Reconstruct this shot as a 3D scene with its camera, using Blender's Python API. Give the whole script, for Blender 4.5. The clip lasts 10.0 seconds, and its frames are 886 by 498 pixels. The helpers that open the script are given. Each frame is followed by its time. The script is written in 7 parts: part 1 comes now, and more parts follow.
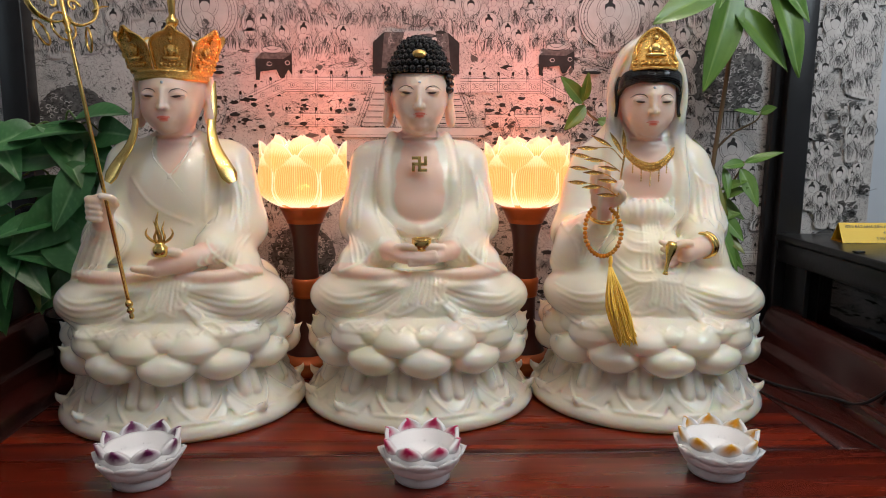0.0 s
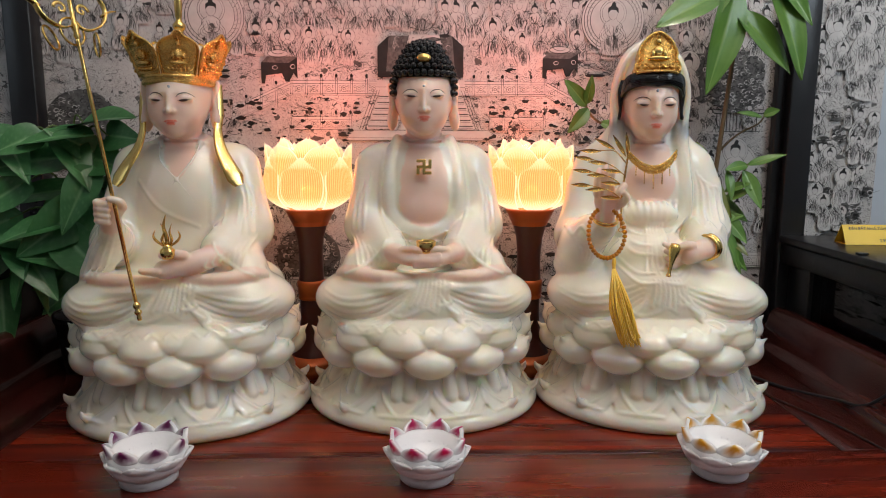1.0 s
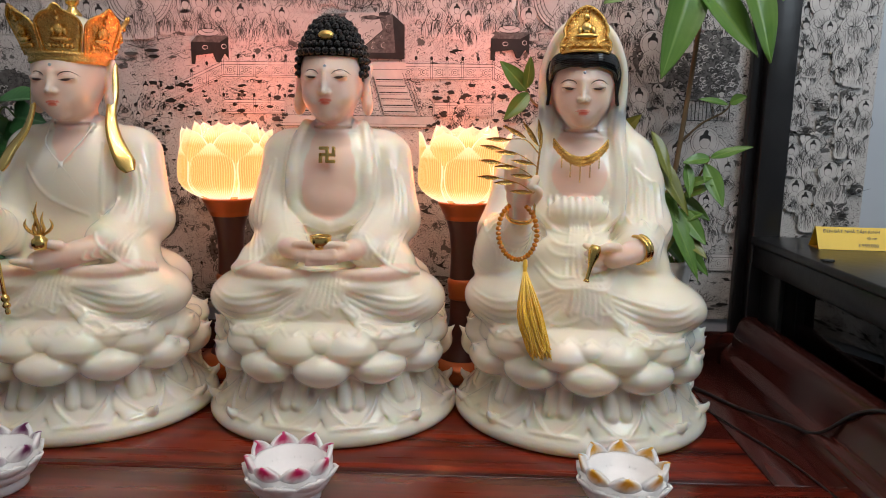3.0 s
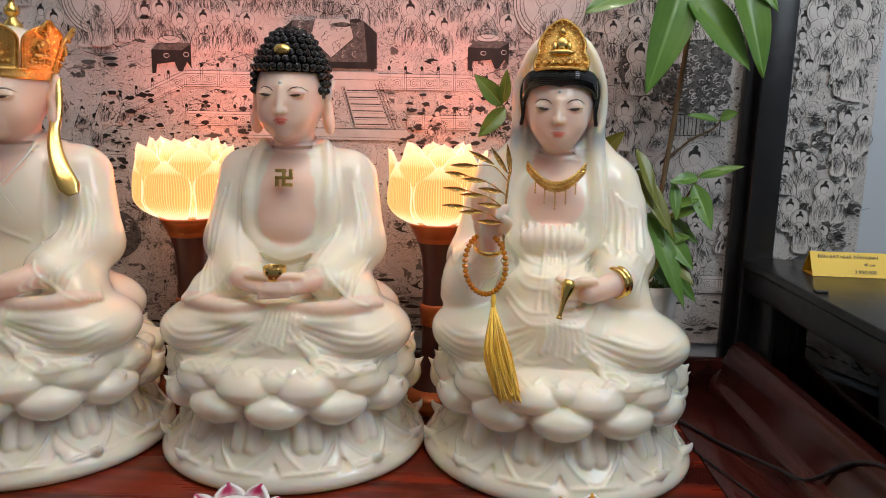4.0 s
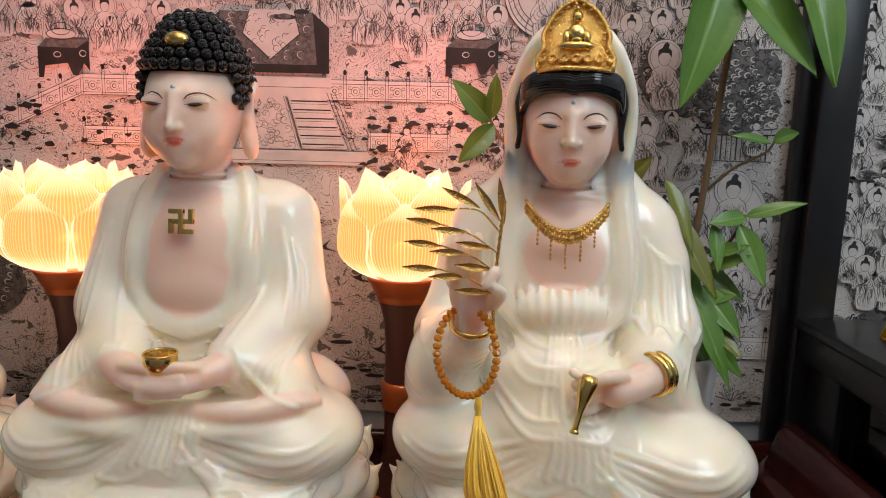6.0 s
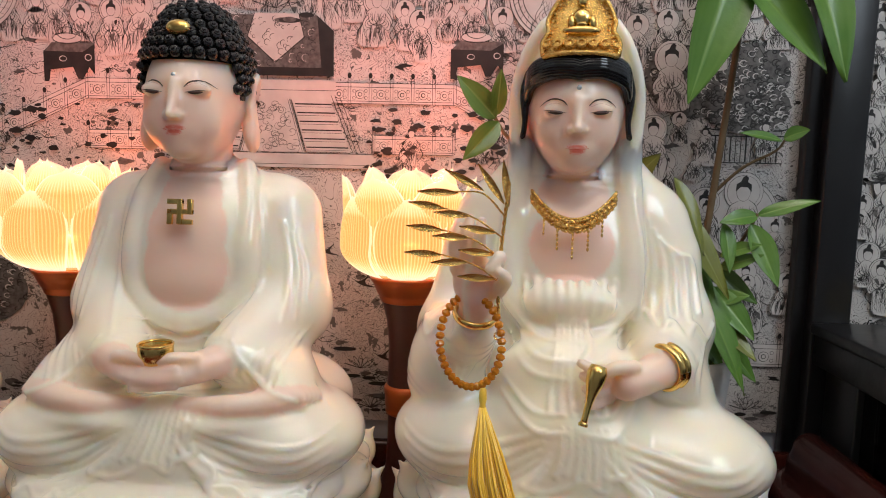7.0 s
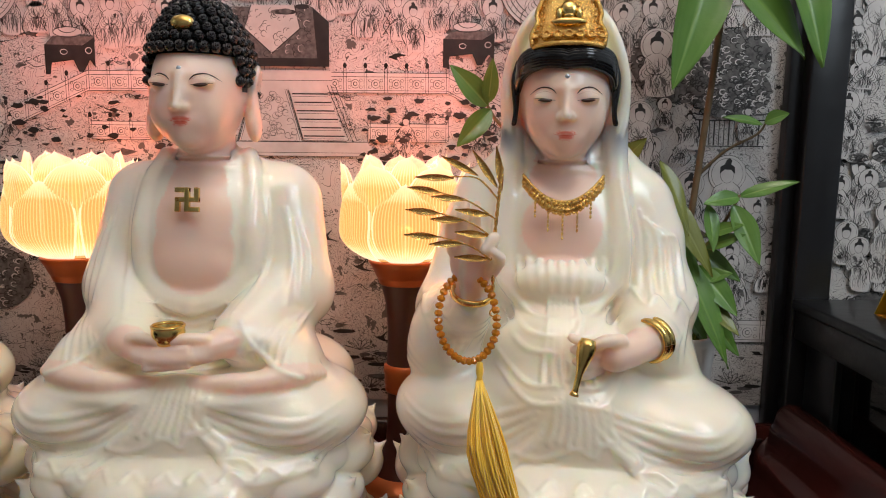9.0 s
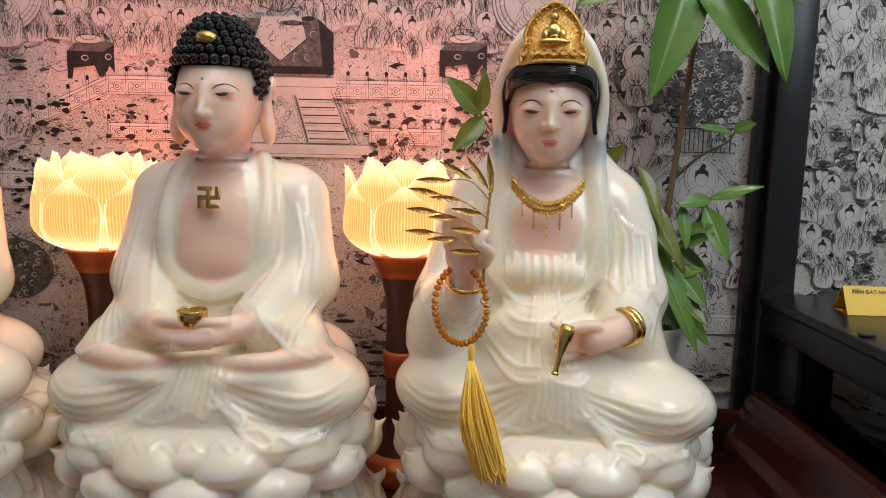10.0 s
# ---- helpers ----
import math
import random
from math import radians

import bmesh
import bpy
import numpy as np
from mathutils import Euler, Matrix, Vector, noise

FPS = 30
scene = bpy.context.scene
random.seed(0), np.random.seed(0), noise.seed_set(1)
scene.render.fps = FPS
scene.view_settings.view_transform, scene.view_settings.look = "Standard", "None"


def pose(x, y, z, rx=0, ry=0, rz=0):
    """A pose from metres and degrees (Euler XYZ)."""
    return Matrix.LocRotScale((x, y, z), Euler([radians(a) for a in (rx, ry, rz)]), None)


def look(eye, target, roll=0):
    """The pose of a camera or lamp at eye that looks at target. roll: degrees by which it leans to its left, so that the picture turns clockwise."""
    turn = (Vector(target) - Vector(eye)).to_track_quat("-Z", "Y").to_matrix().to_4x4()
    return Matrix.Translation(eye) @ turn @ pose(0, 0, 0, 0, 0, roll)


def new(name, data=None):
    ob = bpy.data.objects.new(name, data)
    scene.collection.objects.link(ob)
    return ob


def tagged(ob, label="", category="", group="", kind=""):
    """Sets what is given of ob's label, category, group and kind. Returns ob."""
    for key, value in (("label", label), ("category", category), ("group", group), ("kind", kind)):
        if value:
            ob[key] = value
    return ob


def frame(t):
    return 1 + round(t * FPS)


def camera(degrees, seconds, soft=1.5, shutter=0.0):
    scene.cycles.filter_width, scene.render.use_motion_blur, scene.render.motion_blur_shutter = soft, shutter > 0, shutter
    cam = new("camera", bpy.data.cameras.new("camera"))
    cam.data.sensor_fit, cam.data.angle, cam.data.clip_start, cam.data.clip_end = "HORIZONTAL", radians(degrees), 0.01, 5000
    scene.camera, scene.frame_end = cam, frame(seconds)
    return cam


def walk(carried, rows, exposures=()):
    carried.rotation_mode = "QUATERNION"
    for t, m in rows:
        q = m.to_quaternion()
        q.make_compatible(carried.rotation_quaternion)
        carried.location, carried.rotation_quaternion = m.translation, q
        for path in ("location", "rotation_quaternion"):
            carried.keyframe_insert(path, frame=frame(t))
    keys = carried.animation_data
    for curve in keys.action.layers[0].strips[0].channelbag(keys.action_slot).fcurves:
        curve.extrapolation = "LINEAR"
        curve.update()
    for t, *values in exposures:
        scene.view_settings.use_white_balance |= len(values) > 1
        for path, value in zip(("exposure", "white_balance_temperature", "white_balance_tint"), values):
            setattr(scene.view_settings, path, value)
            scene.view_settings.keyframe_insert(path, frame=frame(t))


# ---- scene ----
cam = camera(64.7, 10.0, 1.0)
PATH = [
    (0, (-0.004, -0.06, 0.346), (0.079, 1.913, 0.03), 0.3),
    (0.5, (-0.005, -0.063, 0.347), (0.07, 1.91, 0.033), 0.3),
    (1, (-0.005, -0.066, 0.347), (0.067, 1.909, 0.037), 0.2),
    (1.5, (0.0, -0.066, 0.347), (0.062, 1.91, 0.04), 0.0),
    (2, (0.023, -0.052, 0.35), (0.078, 1.921, 0.026), 0.0),
    (2.5, (0.092, -0.019, 0.344), (0.095, 1.95, -0.003), 0.6),
    (2.7, (0.125, -0.003, 0.344), (0.093, 1.967, 0.001), 0.8),
    (3.8, (0.2, 0.048, 0.37), (0.118, 2.015, 0.014), 0.9),
    (4, (0.2, 0.073, 0.379), (0.132, 2.037, 0.01), 1.1),
    (4.5, (0.205, 0.153, 0.391), (0.169, 2.117, 0.014), 1.4),
    (5, (0.211, 0.227, 0.394), (0.208, 2.188, -0.001), 1.5),
    (5.5, (0.207, 0.272, 0.394), (0.201, 2.235, 0.007), 1.5),
    (6.8, (0.209, 0.306, 0.353), (0.152, 2.292, 0.131), 1.4),
    (7, (0.211, 0.304, 0.351), (0.159, 2.289, 0.114), 1.3),
    (7.5, (0.21, 0.306, 0.345), (0.17, 2.287, 0.071), 1.7),
    (8, (0.217, 0.289, 0.348), (0.164, 2.268, 0.063), 0.7),
    (8.5, (0.21, 0.289, 0.349), (0.165, 2.271, 0.08), 0.6),
    (9, (0.208, 0.278, 0.351), (0.18, 2.259, 0.077), 0.6),
    (9.5, (0.207, 0.255, 0.353), (0.196, 2.236, 0.074), 0.8),
    (10, (0.205, 0.218, 0.356), (0.201, 2.199, 0.079), 1.2),
]
walk(cam, [(t, look(eye, target, roll)) for t, eye, target, roll in PATH])

# world and light
world = bpy.data.worlds.new("room_air")
scene.world = world
world.use_nodes = True
world.node_tree.nodes["Background"].inputs[0].default_value = (0.75, 0.85, 1.0, 1)
world.node_tree.nodes["Background"].inputs[1].default_value = 0.3


def lamp(name, kind, m, power, colour, size=0.1, size_y=None):
    data = bpy.data.lights.new(name, kind)
    data.energy, data.color = power, colour
    if kind == "AREA":
        data.size = size
        if size_y:
            data.shape, data.size_y = "RECTANGLE", size_y
    else:
        data.shadow_soft_size = size
    ob = new(name, data)
    ob.matrix_world = m
    return ob


WHITE = (1.0, 0.885, 0.82)
# broad overhead fill, added to soften the light of the small bulbs
lamp("overhead_fill_light", "AREA", look((0.32, -0.30, 1.85), (0.10, 0.9, 0.15)), 1.6, WHITE, 0.9, 0.3)
# cool fills added left and right to brighten the wall ends; no window there
lamp("cool_side_fill", "AREA", look((-1.55, 0.20, 1.05), (-0.55, 1.08, 0.45)), 0.9, (0.70, 0.86, 1.0), 0.5, 0.7)
lamp("cool_side_fill", "AREA", look((1.20, 0.00, 1.30), (0.90, 1.08, 0.50)), 8.5, (0.78, 0.90, 1.0), 0.5, 0.7)
for x, y, z in ((0.80, 0.42, 1.55), (0.24, 0.40, 1.60), (0.45, 0.22, 1.70), (0.62, 0.30, 1.45), (0.08, 0.50, 1.62), (0.32, 0.02, 1.50), (0.12, 0.08, 1.55), (0.50, 0.52, 1.58), (-0.10, 0.34, 1.65)):
    lamp("ceiling_bulb", "POINT", pose(x, y, z), 3.15, (1.0, 0.88, 0.79), 0.02)


# ---------- material helpers ----------
def material(name, base, rough=0.5, metal=0.0, **extra):
    m = bpy.data.materials.new(name)
    m.use_nodes = True
    b = m.node_tree.nodes["Principled BSDF"]
    b.inputs["Base Color"].default_value = (*base, 1)
    b.inputs["Roughness"].default_value = rough
    b.inputs["Metallic"].default_value = metal
    for key, value in extra.items():
        b.inputs[key.replace("_", " ")].default_value = value
    return m


def node(m, kind, **inputs):
    n = m.node_tree.nodes.new(kind)
    for key, value in inputs.items():
        n.inputs[key.replace("_", " ")].default_value = value
    return n


def link(m, a, out, b, inp):
    m.node_tree.links.new(a.outputs[out], b.inputs[inp])


def bsdf(m):
    return m.node_tree.nodes["Principled BSDF"]


def ramp(m, stops):
    r = m.node_tree.nodes.new("ShaderNodeValToRGB")
    while len(r.color_ramp.elements) < len(stops):
        r.color_ramp.elements.new(0.5)
    for e, (p, c) in zip(r.color_ramp.elements, stops):
        e.position, e.color = p, (*c, 1)
    return r


def mottled(name, a, b, scale, rough=0.5, metal=0.0, bump=0.0, rough2=None, stretch=(1, 1, 1), detail=4.0, **extra):
    """Noise between two colours, the same noise in the roughness, and a finer relief."""
    m = material(name, a, rough, metal, **extra)
    tc = node(m, "ShaderNodeTexCoord")
    mp = node(m, "ShaderNodeMapping")
    mp.inputs["Scale"].default_value = stretch
    link(m, tc, "Object", mp, "Vector")
    n = node(m, "ShaderNodeTexNoise", Scale=scale, Detail=detail)
    link(m, mp, "Vector", n, "Vector")
    r = ramp(m, [(0.3, a), (0.7, b)])
    link(m, n, "Fac", r, "Fac")
    link(m, r, "Color", bsdf(m), "Base Color")
    if rough2 is not None:
        mr = node(m, "ShaderNodeMapRange", To_Min=rough, To_Max=rough2)
        link(m, n, "Fac", mr, "Value")
        link(m, mr, "Result", bsdf(m), "Roughness")
    if bump:
        f = node(m, "ShaderNodeTexNoise", Scale=scale * 9, Detail=3.0)
        link(m, mp, "Vector", f, "Vector")
        bp = node(m, "ShaderNodeBump", Strength=bump, Distance=0.002)
        link(m, f, "Fac", bp, "Height")
        link(m, bp, "Normal", bsdf(m), "Normal")
    return m


def jade(name):
    """Milky polished resin; the tone attribute turns it to a tinted skin."""
    m = mottled(name, (0.93, 0.84, 0.66), (0.88, 0.845, 0.75), 7.0, 0.05, rough2=0.10)
    at = node(m, "ShaderNodeAttribute")
    at.attribute_name = "tone"
    r = [n for n in m.node_tree.nodes if n.type == "VALTORGB"][0]
    last = r.outputs["Color"]
    for low, colour in ((0.0, (0.90, 0.66, 0.54, 1)), (1.0, (0.82, 0.20, 0.13, 1))):
        f = node(m, "ShaderNodeMapRange", From_Min=low, From_Max=low + 1)
        link(m, at, "Fac", f, "Value")
        mix = node(m, "ShaderNodeMix")
        mix.data_type = "RGBA"
        m.node_tree.links.new(f.outputs["Result"], mix.inputs[0])
        m.node_tree.links.new(last, mix.inputs[6])
        mix.inputs[7].default_value = colour
        last = mix.outputs[2]
    m.node_tree.links.new(last, bsdf(m).inputs["Base Color"])
    b = bsdf(m)
    b.inputs["Subsurface Weight"].default_value = 0.85
    b.inputs["Subsurface Radius"].default_value = (1.0, 0.74, 0.50)
    b.inputs["Subsurface Scale"].default_value = 0.022
    b.inputs["Coat Weight"].default_value = 0.8
    # the tinted skin is duller than the robe; the robe is slightly wavy as cast
    dull = node(m, "ShaderNodeMapRange", From_Min=0.0, From_Max=1.0, To_Min=0.32, To_Max=0.32)
    link(m, at, "Fac", dull, "Value")
    m.node_tree.links.new(dull.outputs["Result"], b.inputs["Roughness"])
    coat = node(m, "ShaderNodeMapRange", From_Min=0.0, From_Max=1.0, To_Min=0.9, To_Max=0.12)
    link(m, at, "Fac", coat, "Value")
    m.node_tree.links.new(coat.outputs["Result"], b.inputs["Coat Weight"])
    where = node(m, "ShaderNodeTexCoord")
    wave = node(m, "ShaderNodeTexNoise", Scale=95.0, Detail=1.5)
    link(m, where, "Object", wave, "Vector")
    bump = node(m, "ShaderNodeBump", Strength=0.05, Distance=0.0030)
    link(m, wave, "Fac", bump, "Height")
    m.node_tree.links.new(bump.outputs["Normal"], b.inputs["Normal"])
    m.node_tree.links.new(bump.outputs["Normal"], b.inputs["Coat Normal"])
    b.inputs["Coat Roughness"].default_value = 0.075
    return m


JADE = jade("milky_resin")
BLACK_GLOSS = mottled("black_lacquer_hair", (0.008, 0.008, 0.009), (0.016, 0.015, 0.015), 60, 0.07, bump=0.05)
LIP = material("coral_paint", (0.72, 0.13, 0.08), 0.2)
DARK_LINE = material("painted_brow", (0.05, 0.02, 0.015), 0.35)
LID_LINE = material("lid_crease", (0.55, 0.30, 0.22), 0.4)
GOLD = mottled("polished_gold", (0.90, 0.64, 0.22), (0.80, 0.52, 0.15), 40, 0.16, 1.0, rough2=0.28)
GOLD_DEEP = mottled("cast_gold", (0.94, 0.64, 0.21), (0.74, 0.42, 0.10), 130, 0.22, 1.0, bump=0.5)
GEM = material("clear_gem", (0.7, 0.78, 0.85), 0.05, 0.6)


# ---------- mesh helpers ----------
class Geo:
    """A bag of vertices, faces, slots and tones that becomes one mesh."""

    def __init__(self):
        self.v, self.f, self.s, self.t, self.n = [], [], [], [], 0

    def add(self, verts, faces, slot=0, tone=0.0):
        verts = np.asarray(verts, float).reshape(-1, 3)
        self.v.append(verts)
        self.f.extend([tuple(int(i) + self.n for i in q) for q in faces])
        self.s.extend([slot] * len(faces))
        self.t.append(np.broadcast_to(np.asarray(tone, float), (len(verts),)))
        self.n += len(verts)
        return self

    def mesh(self, name, mats, smooth=True, scale=1.0):
        me = bpy.data.meshes.new(name)
        me.from_pydata((np.concatenate(self.v) * scale).tolist(), [], self.f)
        for m in mats:
            me.materials.append(m)
        me.polygons.foreach_set("material_index", np.array(self.s, dtype=np.int32))
        me.polygons.foreach_set("use_smooth", np.full(len(self.f), smooth))
        a = me.attributes.new("tone", "FLOAT", "POINT")
        a.data.foreach_set("value", np.concatenate(self.t).astype(np.float32))
        me.update()
        return me


def grid_faces(nu, nv, closed=False):
    """Quads of a grid of nu rows of nv points; closed joins the last column to the first."""
    out = []
    for i in range(nu - 1):
        for j in range(nv if closed else nv - 1):
            k = (j + 1) % nv
            out.append((i * nv + j, i * nv + k, (i + 1) * nv + k, (i + 1) * nv + j))
    return out


def spline(points, n):
    """n points along a smooth curve through the given points."""
    p = np.asarray(points, float)
    if len(p) == 2:
        return p[0] + np.linspace(0, 1, n)[:, None] * (p[1] - p[0])
    q = np.vstack([2 * p[0] - p[1], p, 2 * p[-1] - p[-2]])
    u = np.linspace(0, len(p) - 1 - 1e-9, n)
    i = u.astype(int)
    t = (u - i)[:, None]
    a, b, c, d = q[i], q[i + 1], q[i + 2], q[i + 3]
    return 0.5 * (2 * b + (c - a) * t + (2 * a - 5 * b + 4 * c - d) * t ** 2 + (3 * b - a - 3 * c + d) * t ** 3)


def tube(points, radii, n=8, steps=None, flat=1.0, closed_ends=True):
    """A round bar along a curve; radii are spread over its length."""
    p = spline(points, steps) if steps else np.asarray(points, float)
    m = len(p)
    r = np.interp(np.linspace(0, 1, m), np.linspace(0, 1, len(np.atleast_1d(radii))), np.atleast_1d(radii))
    t = np.gradient(p, axis=0)
    t /= np.linalg.norm(t, axis=1)[:, None] + 1e-12
    up = np.array([0, 0, 1.0]) if abs(t[0][2]) < 0.9 else np.array([0, 1.0, 0])
    rings, side = [], np.cross(t[0], up)
    ang = np.linspace(0, 2 * np.pi, n, endpoint=False)
    for i in range(m):
        side = side - t[i] * np.dot(side, t[i])
        side /= np.linalg.norm(side) + 1e-12
        nrm = np.cross(side, t[i])
        rings.append(p[i] + r[i] * (np.cos(ang)[:, None] * side + flat * np.sin(ang)[:, None] * nrm))
    if closed_ends:
        rings = [np.repeat(p[:1], n, 0)] + rings + [np.repeat(p[-1:], n, 0)]
    return np.concatenate(rings), grid_faces(len(rings), n, True)


def lathe(profile, n=32, centre=(0, 0, 0), squash=1.0):
    """Spins (radius, height) pairs round z."""
    ang = np.linspace(0, 2 * np.pi, n, endpoint=False)
    rings = [np.stack([r * np.cos(ang), r * np.sin(ang) * squash, np.full(n, z)], 1) for r, z in profile]
    return np.concatenate(rings) + np.asarray(centre), grid_faces(len(profile), n, True)


def ball(centre, radii, n=12, m=8, turn=None):
    th = np.linspace(0.02, np.pi - 0.02, m)
    ang = np.linspace(0, 2 * np.pi, n, endpoint=False)
    v = np.concatenate([np.stack([np.sin(a) * np.cos(ang), np.sin(a) * np.sin(ang), np.full(n, np.cos(a))], 1) for a in th])
    v = v * np.broadcast_to(np.asarray(radii, float), (3,))
    if turn is not None:
        v = v @ np.asarray(turn).T
    return v + np.asarray(centre), [q[::-1] for q in grid_faces(m, n, True)]


def slab(x0, x1, y0, y1, z0, z1, bevel=0.002, seg=2):
    """A box with bevelled edges."""
    bm = bmesh.new()
    bmesh.ops.create_cube(bm, size=1)
    for v in bm.verts:
        v.co = Vector(((x0 + x1) / 2 + v.co.x * (x1 - x0), (y0 + y1) / 2 + v.co.y * (y1 - y0), (z0 + z1) / 2 + v.co.z * (z1 - z0)))
    if bevel:
        bmesh.ops.bevel(bm, geom=bm.edges[:], offset=bevel, segments=seg, affect="EDGES", profile=0.5)
    bm.verts.index_update()
    out = [v.co[:] for v in bm.verts], [tuple(v.index for v in f.verts) for f in bm.faces]
    bm.free()
    return out


def place(geo, m):
    """Moves a (verts, faces) pair by a 4x4 pose."""
    v = np.asarray(geo[0], float)
    a = np.array(m)
    return v @ a[:3, :3].T + a[:3, 3], geo[1]


def joined(*geos):
    g = Geo()
    for one in geos:
        g.add(*one)
    return np.concatenate(g.v), g.f


def part(name, geo, mat, parent=None, label="", smooth=True):
    """One mesh object from (verts, faces), under a thing or a part."""
    g = geo if isinstance(geo, Geo) else Geo().add(*geo)
    ob = new(name, g.mesh(name, mat if isinstance(mat, (list, tuple)) else [mat], smooth))
    if parent is not None:
        ob.parent = parent
    return tagged(ob, label)


def thing(name, m, label, category, group=""):
    ob = new(name)
    ob.matrix_world = m
    ob.empty_display_size = 0.02
    return tagged(ob, label, category, group)


def structure(name, geo, mat, label, category, smooth=False):
    ob = part(name, geo, mat, None, label, smooth)
    return tagged(ob, label, category, kind="structure")


# ---------- carved forms: a distance field turned into a skin ----------
class Field:
    def __init__(self, lo, hi, h):
        self.lo, self.h = np.array(lo, float), h
        self.dim = np.ceil((np.array(hi) - self.lo) / h).astype(int) + 1
        self.d = np.full(self.dim, 0.05, np.float32)
        self.c = np.zeros(self.dim, np.float32)
        self.ax = [(self.lo[i] + h * np.arange(self.dim[i])).astype(np.float32) for i in range(3)]

    def blend(self, lo, hi, fn, k, tone, cut=False, paint=False):
        i0 = np.clip(np.floor((np.array(lo) - k * 2 - 3 * self.h - self.lo) / self.h).astype(int), 0, self.dim)
        i1 = np.clip(np.ceil((np.array(hi) + k * 2 + 3 * self.h - self.lo) / self.h).astype(int) + 1, 0, self.dim)
        if (i1 <= i0).any():
            return
        s = tuple(slice(a, b) for a, b in zip(i0, i1))
        x, y, z = (self.ax[i][s[i]].reshape([-1 if j == i else 1 for j in range(3)]) for i in range(3))
        e = fn(x, y, z).astype(np.float32)
        d, c = self.d[s], self.c[s]
        if paint:
            w = np.clip(0.5 - e / k, 0, 1)
            self.c[s] = c * (1 - w) + tone * w
        elif cut:
            w = np.clip(0.5 - 0.5 * (d + e) / k, 0, 1)
            self.d[s] = d * (1 - w) - e * w + k * w * (1 - w)
        else:
            w = np.clip(0.5 + 0.5 * (d - e) / k, 0, 1)
            wc = np.clip(0.5 + (d - e) / min(k, 0.003), 0, 1)
            self.d[s] = d * (1 - w) + e * w - k * w * (1 - w)
            self.c[s] = c * (1 - wc) + tone * wc

    def egg(self, c, r, k=0.006, tone=0.0, rot=(0, 0, 0), cut=False, paint=False):
        c, r = np.array(c, float), np.array(r, float)
        R = np.array(Euler([radians(a) for a in rot]).to_matrix()).T
        b = np.sqrt(((R.T * r) ** 2).sum(1))

        def fn(x, y, z):
            q = [R[i, 0] * (x - c[0]) + R[i, 1] * (y - c[1]) + R[i, 2] * (z - c[2]) for i in range(3)]
            k0 = np.sqrt(sum((q[i] / r[i]) ** 2 for i in range(3)))
            k1 = np.sqrt(sum((q[i] / r[i] ** 2) ** 2 for i in range(3))) + 1e-6
            return k0 * (k0 - 1) / k1
        self.blend(c - b, c + b, fn, k, tone, cut, paint)

    def bar(self, a, b, ra, rb=None, k=0.005, tone=0.0, cut=False, paint=False):
        a, b = np.array(a, float), np.array(b, float)
        rb = ra if rb is None else rb
        ab = b - a
        l2 = float(ab @ ab) + 1e-12
        m = max(ra, rb)

        def fn(x, y, z):
            t = np.clip(((x - a[0]) * ab[0] + (y - a[1]) * ab[1] + (z - a[2]) * ab[2]) / l2, 0, 1)
            return np.sqrt((x - a[0] - t * ab[0]) ** 2 + (y - a[1] - t * ab[1]) ** 2 + (z - a[2] - t * ab[2]) ** 2) - (ra + (rb - ra) * t)
        self.blend(np.minimum(a, b) - m, np.maximum(a, b) + m, fn, k, tone, cut, paint)

    def rope(self, points, radii, k=0.004, tone=0.0, n=10, cut=False, paint=False):
        p = spline(points, n)
        r = np.interp(np.linspace(0, 1, n), np.linspace(0, 1, len(np.atleast_1d(radii))), np.atleast_1d(radii))

        def fn(x, y, z):
            best = None
            for i in range(n - 1):
                a, ab = p[i], p[i + 1] - p[i]
                t = np.clip(((x - a[0]) * ab[0] + (y - a[1]) * ab[1] + (z - a[2]) * ab[2]) / (float(ab @ ab) + 1e-12), 0, 1)
                d = np.sqrt((x - a[0] - t * ab[0]) ** 2 + (y - a[1] - t * ab[1]) ** 2 + (z - a[2] - t * ab[2]) ** 2) - (r[i] + (r[i + 1] - r[i]) * t)
                best = d if best is None else np.minimum(best, d)
            return best
        m = r.max()
        self.blend(p.min(0) - m, p.max(0) + m, fn, k, tone, cut, paint)

    def drum(self, z0, z1, rx0, ry0, rx1, ry1, round_=0.004, k=0.004, tone=0.0, cy=0.0):
        """An upright elliptic drum whose radii change from bottom to top."""
        def fn(x, y, z):
            t = np.clip((z - z0) / (z1 - z0), 0, 1)
            rx, ry = rx0 + (rx1 - rx0) * t - round_, ry0 + (ry1 - ry0) * t - round_
            q = np.sqrt((x / rx) ** 2 + ((y - cy) / ry) ** 2)
            side = (q - 1) * np.minimum(rx, ry)
            cap = np.maximum(z0 + round_ - z, z - z1 + round_)
            return np.sqrt(np.maximum(side, 0) ** 2 + np.maximum(cap, 0) ** 2) + np.minimum(np.maximum(side, cap), 0) - round_
        m = max(rx0, rx1)
        self.blend((-m, cy - m, z0), (m, cy + m, z1), fn, k, tone)

    def front(self, x, z, y0=-0.2, y1=0.1):
        """The y at which the form is first met from the front."""
        i, j = int(round((x - self.lo[0]) / self.h)), int(round((z - self.lo[2]) / self.h))
        col = self.d[i, :, j]
        hit = np.nonzero(col < 0)[0]
        if not len(hit):
            return None
        n = hit[0]
        f = col[n - 1] / (col[n - 1] - col[n] + 1e-9) if n else 0
        return float(self.lo[1] + self.h * (n - 1 + f))

